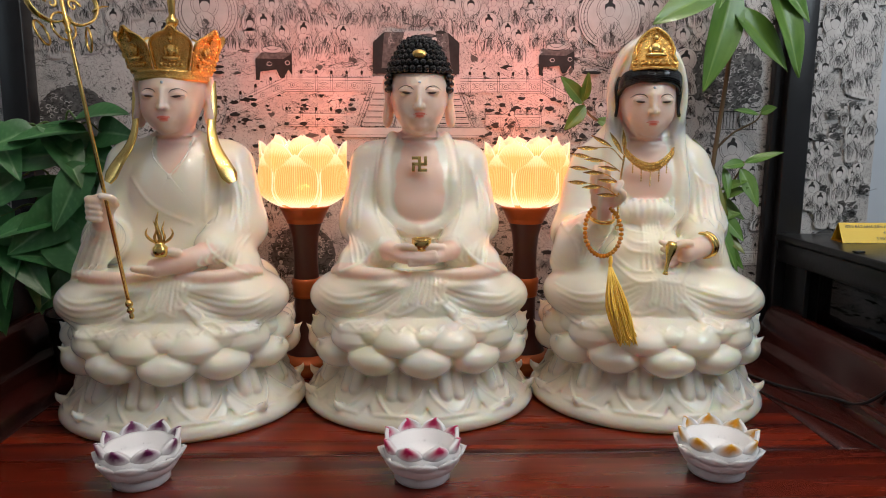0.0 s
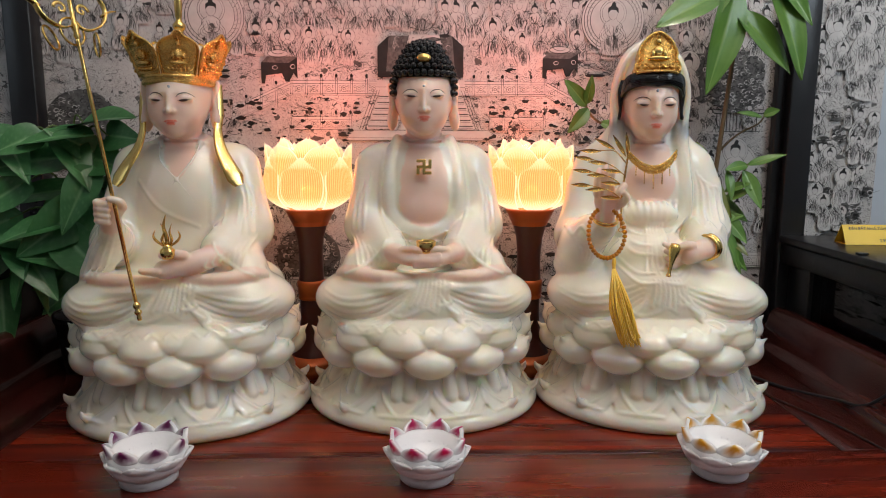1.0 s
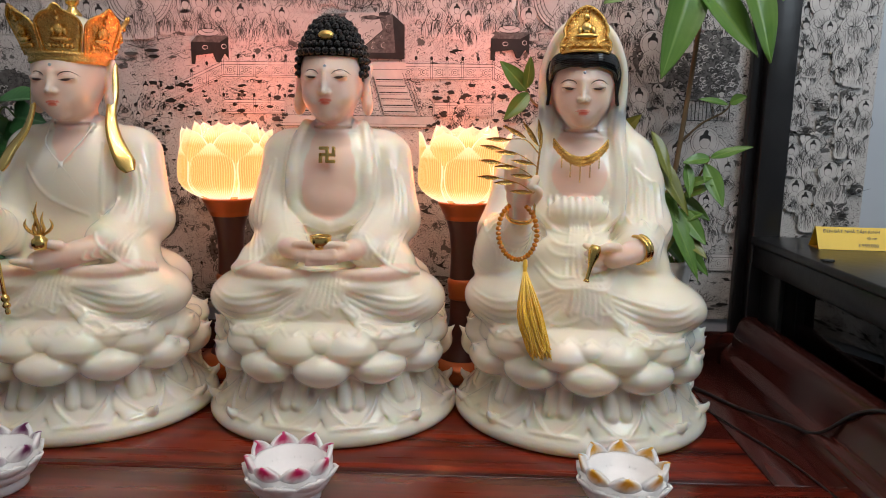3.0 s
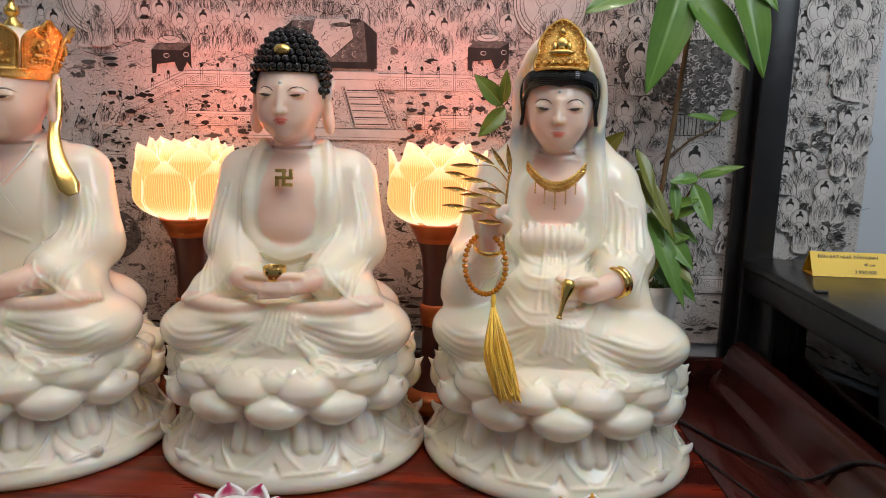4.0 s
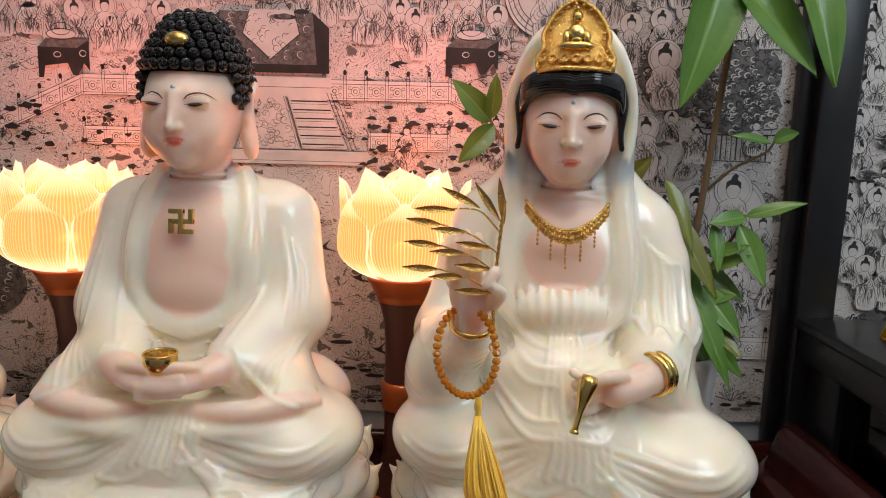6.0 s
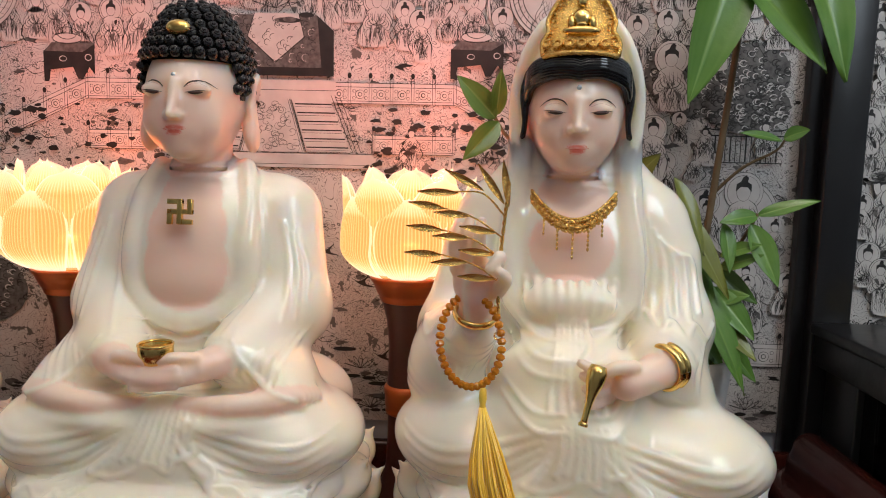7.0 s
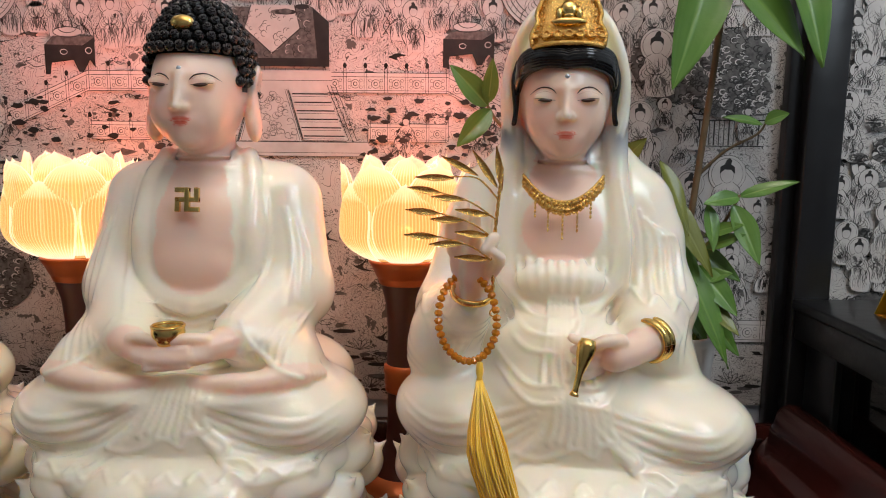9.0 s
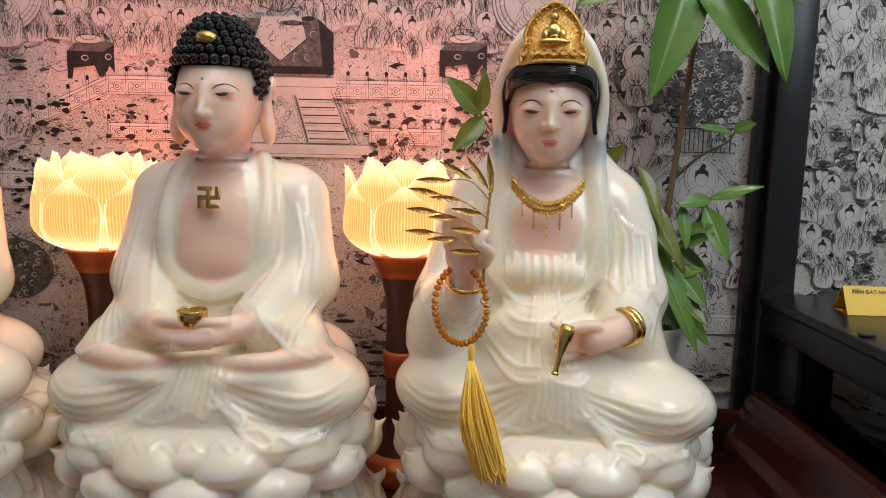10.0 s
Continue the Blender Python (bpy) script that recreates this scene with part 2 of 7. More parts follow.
    def fold(self, pts, radii, k=0.003, sink=0.4, n=16, tone=0.0):
        """A raised crease that follows the front of the form along a line given in (x, z)."""
        p = spline(pts, n)
        y = [self.front(x, z) for x, z in p]
        keep = [i for i in range(n) if y[i] is not None]
        if len(keep) < 5:
            return
        y = np.array([y[i] for i in keep])
        for _ in range(2):
            y[1:-1] = 0.25 * y[:-2] + 0.5 * y[1:-1] + 0.25 * y[2:]
        if np.abs(np.diff(y)).max() > 0.02:
            return
        r = np.interp(np.linspace(0, 1, len(keep)), np.linspace(0, 1, len(np.atleast_1d(radii))), np.atleast_1d(radii))
        self.rope(np.stack([p[keep, 0], y + sink * r, p[keep, 1]], 1), r, k, tone, len(keep))

    def weld(self, other, k=0.006):
        """Takes another form into this one, where their boxes overlap."""
        part_, e, c = [], other.d, other.c
        for n in range(3):
            f = (self.ax[n] - other.lo[n]) / other.h
            ok = np.nonzero((f >= 0) & (f < other.dim[n] - 1))[0]
            part_.append(slice(ok[0], ok[-1] + 1))
            i = f[ok].astype(int)
            t = (f[ok] - i).reshape([-1 if m == n else 1 for m in range(3)])
            e = np.take(e, i, n) * (1 - t) + np.take(e, i + 1, n) * t
            c = np.take(c, np.rint(f[ok]).astype(int), n)
        at = tuple(part_)
        d = self.d[at]
        w = np.clip(0.5 + 0.5 * (d - e) / k, 0, 1)
        self.c[at] = np.where(e < d, c, self.c[at])
        self.d[at] = d * (1 - w) + e * w - k * w * (1 - w)

    def holds(self, v, rim=-0.0001):
        """Which points lie inside the form, or within a rim round it."""
        i = np.rint((v - self.lo) / self.h).astype(int)
        ok = ((i >= 0) & (i < self.dim)).all(1)
        return ok & (self.d[tuple(np.clip(i, 0, self.dim - 1).T)] < rim)

    def skin(self):
        """Surface nets: vertices, quads and tones."""
        d, h = self.d, self.h
        ins = d < 0
        n = self.dim - 1
        corner = [(a, b, c) for a in (0, 1) for b in (0, 1) for c in (0, 1)]
        cnt = sum(ins[a:a + n[0], b:b + n[1], c:c + n[2]].astype(np.int8) for a, b, c in corner)
        cells = np.argwhere((cnt > 0) & (cnt < 8))
        index = np.full(n, -1, np.int64)
        index[tuple(cells.T)] = np.arange(len(cells))
        val = {o: d[tuple((cells + o).T)] for o in corner}
        acc, num = np.zeros((len(cells), 3)), np.zeros(len(cells))
        for o in corner:
            for axis in range(3):
                if o[axis]:
                    continue
                o2 = tuple(o[i] + (i == axis) for i in range(3))
                a, b = val[o], val[o2]
                on = (a < 0) != (b < 0)
                t = np.where(on, a / np.where(on, a - b, 1), 0)
                p = np.array(o, float)[None] + t[:, None] * np.eye(3)[axis]
                acc += p * on[:, None]
                num += on
        verts = self.lo + h * (cells + acc / num[:, None])
        tone = self.c[tuple((cells + np.rint(acc / num[:, None]).astype(int)).T)]
        quads = []
        for axis in range(3):
            u, w = (axis + 1) % 3, (axis + 2) % 3
            a = ins[tuple(slice(0, -1) if i == axis else slice(None) for i in range(3))]
            b = ins[tuple(slice(1, None) if i == axis else slice(None) for i in range(3))]
            e = np.argwhere(a != b)
            e = e[(e[:, u] > 0) & (e[:, w] > 0) & (e[:, u] < n[u]) & (e[:, w] < n[w]) & (e[:, axis] < n[axis])]
            flip = a[tuple(e.T)]
            du, dw = np.eye(3, dtype=int)[u], np.eye(3, dtype=int)[w]
            q = np.stack([index[tuple((e - s).T)] for s in (du + dw, dw, 0 * du, du)], 1)
            q[~flip] = q[~flip][:, ::-1]
            quads.append(q)
        q = np.concatenate(quads)
        return verts, q[(q >= 0).all(1)], tone


# ---------- the three statues ----------
SIZE = 0.945


def lotus_throne(f):
    """Rolled plinth, flared petals with double lobes, three rows of swelling buds and the seat."""
    f.drum(0.0, 0.021, 0.151, 0.138, 0.150, 0.137, 0.010)
    f.drum(0.008, 0.044, 0.145, 0.133, 0.122, 0.111, 0.006, 0.014)
    f.drum(0.030, 0.078, 0.121, 0.110, 0.108, 0.098, 0.006, 0.014)
    f.drum(0.066, 0.124, 0.113, 0.103, 0.122, 0.112, 0.006)
    step = 360 / 12
    for i in range(12):
        a = radians(-90 + step * (i + 0.5) + 3)
        ca, sa, turn = math.cos(a), math.sin(a), math.degrees(a)
        # flared petal, its raised rim and a pair of hanging lobes
        f.egg((0.127 * ca, 0.116 * sa, 0.036), (0.0050, 0.034, 0.030), 0.004, rot=(0, -38, turn))
        f.egg((0.141 * ca, 0.129 * sa, 0.0225), (0.0055, 0.026, 0.0028), 0.003, rot=(0, -20, turn))
        for s in (-1, 1):
            b = a + radians(3.5 * s)
            cb, sb = math.cos(b), math.sin(b)
            f.bar((0.113 * cb, 0.103 * sb, 0.074), (0.1245 * cb, 0.114 * sb, 0.044), 0.0078, 0.0086, 0.0018)
            # rim of the petal
            rim = []
            for k in range(6):
                u = k / 5
                c = a + radians(s * 13.6 * math.cos(u * 1.45))
                r = 0.118 + 0.026 * u
                rim.append((r * math.cos(c), r * 0.915 * math.sin(c), 0.058 - 0.0345 * u))
            f.rope(rim, (0.0006, 0.0013, 0.0015), 0.003, n=8)
        if abs(ca) > 0.6:
            f.rope([(0.146 * ca, 0.134 * sa, 0.026), (0.151 * ca, 0.138 * sa, 0.030), (0.153 * ca, 0.140 * sa, 0.036)], (0.006, 0.0035, 0.0012), 0.003, n=4)
    for i in range(12):
        a = radians(-90 + step * i + 3)
        ca, sa, turn = math.cos(a), math.sin(a), math.degrees(a)
        for q, k in ((0.0, 1.0), (0.016, 0.62), (-0.016, 0.62)):
            f.egg((0.1215 * ca - q * sa, 0.1110 * sa + q * ca, 0.0875), (0.0255 * (0.6 + 0.4 * k), 0.0150 if q else 0.0275, 0.0215 * k), 0.0016 if not q else 0.008, rot=(0, -14, turn))
        if abs(ca) > 0.6:
            f.rope([(0.1400 * ca, 0.128 * sa, 0.1000), (0.1450 * ca, 0.133 * sa, 0.1040), (0.1490 * ca, 0.137 * sa, 0.1085)], (0.0050, 0.0026, 0.0008), 0.005, n=4)
        b = a + radians(step / 2)
        cb, sb, turn = math.cos(b), math.sin(b), math.degrees(b)
        f.egg((0.1215 * cb, 0.1115 * sb, 0.1125), (0.0225, 0.0310, 0.0200), 0.0016, rot=(0, -14, turn))
        if abs(cb) > 0.6:
            f.rope([(0.1370 * cb, 0.126 * sb, 0.1225), (0.1415 * cb, 0.131 * sb, 0.1265), (0.1450 * cb, 0.135 * sb, 0.1310)], (0.0046, 0.0024, 0.0008), 0.004, n=4)
        f.egg((0.1250 * ca, 0.1145 * sa, 0.1195), (0.0130, 0.0195, 0.0110), 0.0016, rot=(0, -16, math.degrees(a)))
    for i in range(96):
        a = radians(3.75 * i)
        f.egg((0.1225 * math.cos(a), 0.1120 * math.sin(a), 0.1290), (0.0020, 0.0020, 0.0020), 0.0013)


def crossed_legs(f, feet=True):
    f.drum(0.112, 0.130, 0.120, 0.110, 0.116, 0.104, 0.006, 0.005)
    for s in (-1, 1):
        f.egg((s * 0.078, -0.034, 0.159), (0.062, 0.068, 0.0375), 0.010, rot=(0, s * 3, s * 18))
        f.egg((s * 0.060, 0.035, 0.163), (0.060, 0.055, 0.040), 0.02)
        if feet:
            # thin upturned soles with a row of toes
            f.egg((s * 0.048, -0.058, 0.180), (0.060, 0.042, 0.015), 0.012, rot=(0, 0, s * 16))
            f.rope([(s * 0.020, -0.086, 0.1925), (s * 0.048, -0.090, 0.1935), (s * 0.076, -0.084, 0.1945), (s * 0.096, -0.074, 0.1960)], (0.0050, 0.0086, 0.0084, 0.0068), 0.006, 0.85, 9)
            for j in range(5):
                f.egg((s * (0.099 + 0.0022 * j), -0.078 + 0.0048 * j, 0.1975 - 0.0012 * j), (0.0046, 0.0030, 0.0034), 0.0016, 0.8)
    # cloth over the crossed shins, spreading onto the seat
    f.egg((0, -0.066, 0.150), (0.070, 0.042, 0.034), 0.014)
    f.egg((0, -0.074, 0.130), (0.100, 0.044, 0.010), 0.012)
    f.egg((0.004, -0.086, 0.170), (0.034, 0.012, 0.026), 0.012, rot=(-22, 0, 0))
    f.egg((-0.030, -0.088, 0.146), (0.030, 0.014, 0.012), 0.010, rot=(-10, -24, 0))
    f.egg((0.036, -0.088, 0.144), (0.034, 0.014, 0.012), 0.010, rot=(-10, 22, 0))


def leg_folds(f):
    """Creases round the knees, a fan over the shins and a rippled hem in layers."""
    for s in (-1, 1):
        for j in range(6):
            f.fold([(s * (0.018 + 0.003 * j), 0.187 - 0.0070 * j), (s * 0.056, 0.172 - 0.0088 * j), (s * 0.096, 0.166 - 0.0080 * j), (s * (0.126 - 0.002 * j), 0.175 - 0.0082 * j)], (0.0005, 0.0030, 0.0026, 0.0004), 0.0022, n=20)
    # straight pleats of the hanging cloth, and drapes that part from it to both sides
    for i in range(7):
        f.fold([(-0.006 + 0.0050 * i, 0.190), (-0.010 + 0.0056 * i, 0.174), (-0.017 + 0.0066 * i, 0.157 + 0.003 * (i % 2))], (0.0010, 0.0020, 0.0026), 0.0016)
    for s in (-1, 1):
        for j in range(5):
            f.fold([(s * (0.018 + 0.003 * j), 0.172 - 0.006 * j), (s * (0.034 + 0.006 * j), 0.153 - 0.0055 * j), (s * (0.060 + 0.009 * j), 0.140 - 0.0030 * j), (s * (0.092 + 0.005 * j), 0.136 - 0.0015 * j)], (0.0006, 0.0026, 0.0022, 0.0004), 0.002, n=20)
    for i in range(8):
        x = -0.092 + 0.023 * i
        f.fold([(x, 0.1300), (x + 0.006, 0.1350), (x + 0.012, 0.1310), (x + 0.018, 0.1275), (x + 0.024, 0.1305)], 0.0010, 0.0020, n=14)
    f.fold([(0.032, 0.184), (0.027, 0.171), (0.031, 0.162), (0.019, 0.158), (0.014, 0.149), (0.002, 0.156), (-0.012, 0.149), (-0.027, 0.144), (-0.040, 0.148)], 0.0023, 0.0018, n=30)
    f.fold([(0.034, 0.158), (0.046, 0.148), (0.042, 0.140), (0.058, 0.140), (0.068, 0.134)], 0.0021, 0.0018, n=20)


def torso(f):
    f.egg((0, 0.020, 0.205), (0.082, 0.062, 0.060), 0.015)
    f.egg((0, 0.030, 0.285), (0.078, 0.066, 0.085), 0.02)
    f.bar((-0.056, 0.030, 0.330), (0.056, 0.030, 0.330), 0.031, None, 0.02)
    f.bar((-0.018, 0.024, 0.352), (0.018, 0.024, 0.352), 0.020, None, 0.016)
    f.bar((0, 0.016, 0.335), (0, 0.015, 0.345), 0.0255, 0.0225, 0.008, 1.0)


def sleeve(f, s, elbow, wrist, drop=0.5):
    """Upper arm and wide sleeve, with hanging folds."""
    sh = (s * 0.068, 0.030, 0.326)
    f.bar(sh, elbow, 0.029, 0.034, 0.014)
    f.bar(elbow, wrist, 0.034, 0.024, 0.010)


def sleeve_folds(f, s):
    """Soft creases behind the shoulder and fine gathers at the bent elbow."""
    for j in range(3):
        f.fold([(s * (0.072 + 0.008 * j), 0.322 - 0.010 * j), (s * (0.080 + 0.007 * j), 0.282), (s * (0.080 + 0.008 * j), 0.246)], (0.0003, 0.0013, 0.0006), 0.004)
    for j in range(7):
        f.fold([(s * (0.100 - 0.009 * j), 0.242 - 0.004 * j), (s * (0.090 - 0.008 * j), 0.228 - 0.003 * j), (s * (0.084 - 0.006 * j), 0.207)], (0.0004, 0.0018, 0.0006), 0.002)
    f.fold([(s * 0.050, 0.238), (s * 0.058, 0.222), (s * 0.074, 0.207), (s * 0.098, 0.196)], (0.0010, 0.0026, 0.0018), 0.002)


def face(f, wide=1.0, eye=0.0, lips=0.0):
    """Head without hair: full cheeks, small chin, brow, nose, lips, lids and long ears; eye and lips raise those features."""
    c = 0.55 * lips
    f.bar((0, 0.016, 0.330), (0, 0.014, 0.380), 0.0275, 0.0235, 0.004, 1.0)
    for y, q in ((0.0150, 0.3580), (0.0140, 0.3660)):
        f.egg((0, y, q), (0.0272, 0.0268, 0.0036), 0.003, 1.0)
    f.egg((0, -0.003, 0.4130 + 0.5 * c), (0.0360 * wide, 0.0455, 0.0470), 0.006, 1.0)
    f.egg((0, 0.012, 0.432), (0.0395 * wide, 0.046, 0.042), 0.010, 1.0)
    f.egg((0, -0.0185, 0.3895 + c), (0.0245 * wide, 0.0265, 0.0230), 0.008, 1.0)
    f.egg((0, -0.0360, 0.3745 + c), (0.0100, 0.0080, 0.0072), 0.009, 1.0)
    z = 0.4135 + eye
    for s in (-1, 1):
        f.egg((s * 0.0150 * wide, -0.0270, 0.398 + lips * 0.4), (0.0145, 0.0140, 0.0160), 0.010, 1.0)
        # shallow eye socket and smooth lid
        f.egg((s * 0.0165 * wide, -0.0510, z + 0.002), (0.0105, 0.0036, 0.0040), 0.008, 1.0, cut=True)
        f.egg((s * 0.0165 * wide, -0.0402, z + 0.0022), (0.0102, 0.0050, 0.0056), 0.0035, 1.0)
        # broad ear with a long fleshy lobe
        f.egg((s * 0.0425 * wide, 0.016, 0.4265 + 0.4 * c), (0.0058, 0.0125, 0.0160), 0.004, 1.0, rot=(0, s * 10, s * 22))
        f.egg((s * 0.0420 * wide, 0.012, 0.4000 + 0.6 * c), (0.0052, 0.0105, 0.0240), 0.005, 1.0, rot=(0, -s * 4, s * 18))
        f.egg((s * 0.0425 * wide, 0.009, 0.3880 + 0.8 * c), (0.0066, 0.0098, 0.0140), 0.004, 1.0, rot=(0, -s * 6, s * 15))
        f.egg((s * 0.0490 * wide, 0.013, 0.4230 + 0.4 * c), (0.0034, 0.0064, 0.0110), 0.003, 1.0, cut=True)
    n = 0.4000 + 0.45 * lips + 0.1 * eye - 0.0006
    f.rope([(0, -0.0468, z + 0.008), (0, -0.0500, (z + n) / 2 + 0.003), (0, -0.0550, n)], (0.0012, 0.0017, 0.0033), 0.008, 1.0, 7)
    for s in (-1, 1):
        f.egg((s * 0.0042, -0.0488, n - 0.0006), (0.0029, 0.0036, 0.0026), 0.0040, 1.0)
    m = 0.3826 + lips
    f.egg((0, -0.0398, m - 0.0008), (0.0125, 0.0052, 0.0056), 0.008, 1.0)
    f.egg((0, -0.0450, m + 0.0014), (0.0076, 0.0028, 0.0017), 0.0018, 1.0)
    f.egg((0, -0.0442, m - 0.0020), (0.0066, 0.0030, 0.0020), 0.0020, 1.0)
    for s in (-1, 1):
        f.egg((s * 0.0034, -0.053, m + 0.0017), (0.0052, 0.010, 0.0016), 0.0012, 2.0, rot=(0, s * 5, 0), paint=True)
    f.egg((0, -0.053, m - 0.0016), (0.0068, 0.010, 0.0023), 0.0014, 2.0, paint=True)


def face_paint(g, f, eye=0.0, lips=0.0, brow=0.0):
    """Thin painted brows, half-open eyes, parting of the lips and the jewel on the brow."""
    def stroke(pts, radii, slot, lift=0.0002):
        p = spline(pts, 16)
        out = []
        for x, z in p:
            y = f.front(x, z)
            if y is not None:
                out.append((x, y - lift, z))
        if len(out) > 3:
            g.add(*tube(np.array(out), radii, 6, flat=1.0), slot)
    z, b = 0.4135 + eye, 0.4282 + brow
    for s in (-1, 1):
        stroke([(s * 0.0080, b - 0.0050), (s * 0.0115, b - 0.0016), (s * 0.0170, b), (s * 0.0225, b - 0.0008), (s * 0.0285, b - 0.0048)], (0.0003, 0.0006, 0.0007, 0.0005, 0.0001), 2)
        # dark opening below the lid, with the lash line over it
        stroke([(s * 0.0112, z - 0.0006), (s * 0.0165, z - 0.0004), (s * 0.0222, z + 0.0001)], (0.0003, 0.0013, 0.0016, 0.0012, 0.0003), 2, 0.0005)
        stroke([(s * 0.0085, z - 0.0004), (s * 0.0165, z + 0.0009), (s * 0.0260, z + 0.0012)], (0.0001, 0.0004, 0.00045, 0.0001), 2, 0.0001)
        stroke([(s * 0.0090, z + 0.0040), (s * 0.0165, z + 0.0068), (s * 0.0245, z + 0.0046)], (0.0001, 0.00016, 0.0001), 5, -0.00005)
    m = 0.3826 + lips
    stroke([(-0.0092, m + 0.0012), (-0.004, m - 0.0001), (0.0, m), (0.004, m - 0.0001), (0.0092, m + 0.0012)], (0.0001, 0.00022, 0.0001), 3, 0.0002)
    q = 0.4335 + brow * 0.5
    y = f.front(0, q)
    g.add(*ball((0, y - 0.0005, q), (0.0019, 0.0013, 0.0019), 8, 6), 4)


def fingers(f, base, way, spread, length=0.022, r=0.0042, curl=(0, 0, 0), n=4):
    b, w, s, c = (np.array(v, float) for v in (base, way, spread, curl))
    for i in range(n):
        o = b + s * (i - (n - 1) / 2)
        l = length * (1 - 0.10 * abs(i - 1.3))
        f.rope([o, o + w * l * 0.5 + c * 0.4, o + w * l + c], (r, r * 0.92, r * 0.7), 0.0015, 1.0, 5)


BODY = ((-0.172, -0.160, -0.003), (0.172, 0.156, 0.395), 0.00155)
HEAD = ((-0.066, -0.066, 0.344), (0.066, 0.075, 0.525), 0.00105)


SEAM = 0.3625


def finish(name, g, body, head, m, label, lean=0.0):
    hv, hq, ht = head.skin()
    hq = hq[~body.holds(hv, -0.003)[hq].all(1)]
    hq = hq[(hv[:, 2] > SEAM)[hq].any(1)]
    hv[:, 2] = np.maximum(hv[:, 2], SEAM)
    body.weld(head)
    v, q, t = body.skin()
    near = head.holds(v, 0.0008) & (v[:, 2] > SEAM)
    q = q[~near[q].all(1)]
    v[near & (v[:, 2] < SEAM + 0.004), 2] = SEAM
    low = np.clip((0.140 - v[:, 2]) / 0.03, 0, 1)
    v[:, 0] *= 1 + 0.04 * np.clip((0.25 - v[:, 2]) / 0.08, 0, 1) + 0.02 * low
    v[:, 1] *= 1 + 0.075 * low
    g.add(v, q, 0, t)
    g.add(hv, hq, 0, ht)
    for v in g.v:
        w = np.clip((np.asarray(v)[:, 2] - 0.145) / 0.07, 0, 1)
        v[:, 0] += lean / SIZE * w * w * (3 - 2 * w)
    ob = new(name, g.mesh(name, [JADE, BLACK_GLOSS, DARK_LINE, LIP, GEM, LID_LINE], True, SIZE))
    ob.matrix_world = m
    return tagged(ob, label, "statue", "seated statues on the altar table")


def seated_centre(m):
    f = Field(*BODY)
    lotus_throne(f)
    crossed_legs(f)
    torso(f)
    for s in (-1, 1):
        sleeve(f, s, (s * 0.075, 0.008, 0.250), (s * 0.046, -0.054, 0.222))
        f.egg((s * 0.074, -0.032, 0.207), (0.030, 0.046, 0.024), 0.018, rot=(0, s * 24, s * 20))
        # open collar bands
        f.rope([(s * 0.036, 0.016, 0.366), (s * 0.043, 0.002, 0.340), (s * 0.0445, -0.0140, 0.305), (s * 0.043, -0.0175, 0.272), (s * 0.030, -0.0245, 0.250), (0, -0.030, 0.242)],
               (0.008, 0.0115, 0.0125, 0.0125, 0.0125, 0.012), 0.0025, n=16)
    # bare chest inside the bands
    f.egg((0, -0.036, 0.287), (0.0345, 0.032, 0.036), 0.003, 1.0, paint=True)
    f.egg((0, -0.036, 0.318), (0.0335, 0.036, 0.042), 0.003, 1.0, paint=True)
    f.egg((0, -0.030, 0.345), (0.028, 0.040, 0.030), 0.003, 1.0, paint=True)
    f.egg((0, 0.0, 0.385), (0.04, 0.05, 0.030), 0.003, 1.0, paint=True)
    f.egg((0, -0.0265, 0.272), (0.028, 0.010, 0.016), 0.012, 1.0)
    # folds of the robe across the belly
    leg_folds(f)
    for s in (-1, 1):
        sleeve_folds(f, s)
        f.fold([(s * 0.054, 0.350), (s * 0.058, 0.310), (s * 0.057, 0.268), (s * 0.042, 0.240)], (0.0006, 0.0020, 0.0018, 0.0006))
    for j in range(4):
        f.fold([(-0.038, 0.248 - 0.009 * j), (0, 0.237 - 0.010 * j), (0.038, 0.248 - 0.009 * j)], (0.0003, 0.0019, 0.0003))
    # hands laid in one another, thumbs touching
    f.rope([(0.050, -0.062, 0.224), (0.028, -0.082, 0.220), (0.004, -0.094, 0.216)], (0.0125, 0.0115, 0.0090), 0.004, 1.0, 7)
    f.rope([(-0.050, -0.062, 0.224), (-0.028, -0.082, 0.220), (-0.004, -0.094, 0.217)], (0.0125, 0.0115, 0.0090), 0.004, 1.0, 7)
    f.egg((0, -0.088, 0.2155), (0.030, 0.017, 0.0080), 0.006, 1.0)
    fingers(f, (-0.012, -0.1015, 0.2125), (0.97, 0.10, 0.04), (0, 0.0004, 0.0042), 0.036, 0.0030, n=3)
    fingers(f, (0.018, -0.0985, 0.2205), (-0.97, -0.10, 0.0), (0, 0.0010, 0.0040), 0.026, 0.0030, n=2)
    for s in (-1, 1):
        f.rope([(s * 0.028, -0.088, 0.228), (s * 0.016, -0.096, 0.2305), (s * 0.004, -0.099, 0.2290)], (0.0048, 0.0042, 0.0036), 0.002, 1.0, 6)
    h = Field(*HEAD)
    face(h, 1.0, 0.0088, 0.0110)
    g = Geo()
    face_paint(g, h, 0.0088, 0.0110, 0.0028)
    # a black cap with rows of snail curls that follow its outline
    prof = spline([(1.0, 0.420), (1.015, 0.436), (0.99, 0.450), (0.90, 0.463), (0.755, 0.4725), (0.665, 0.480), (0.50, 0.489), (0.26, 0.4945), (0.02, 0.4960)], 80)
    arc = np.concatenate([[0], np.cumsum(np.hypot(np.diff(prof[:, 0]) * 0.043, np.diff(prof[:, 1])))])
    ang = np.linspace(0, 2 * np.pi, 40, endpoint=False)
    cap = []
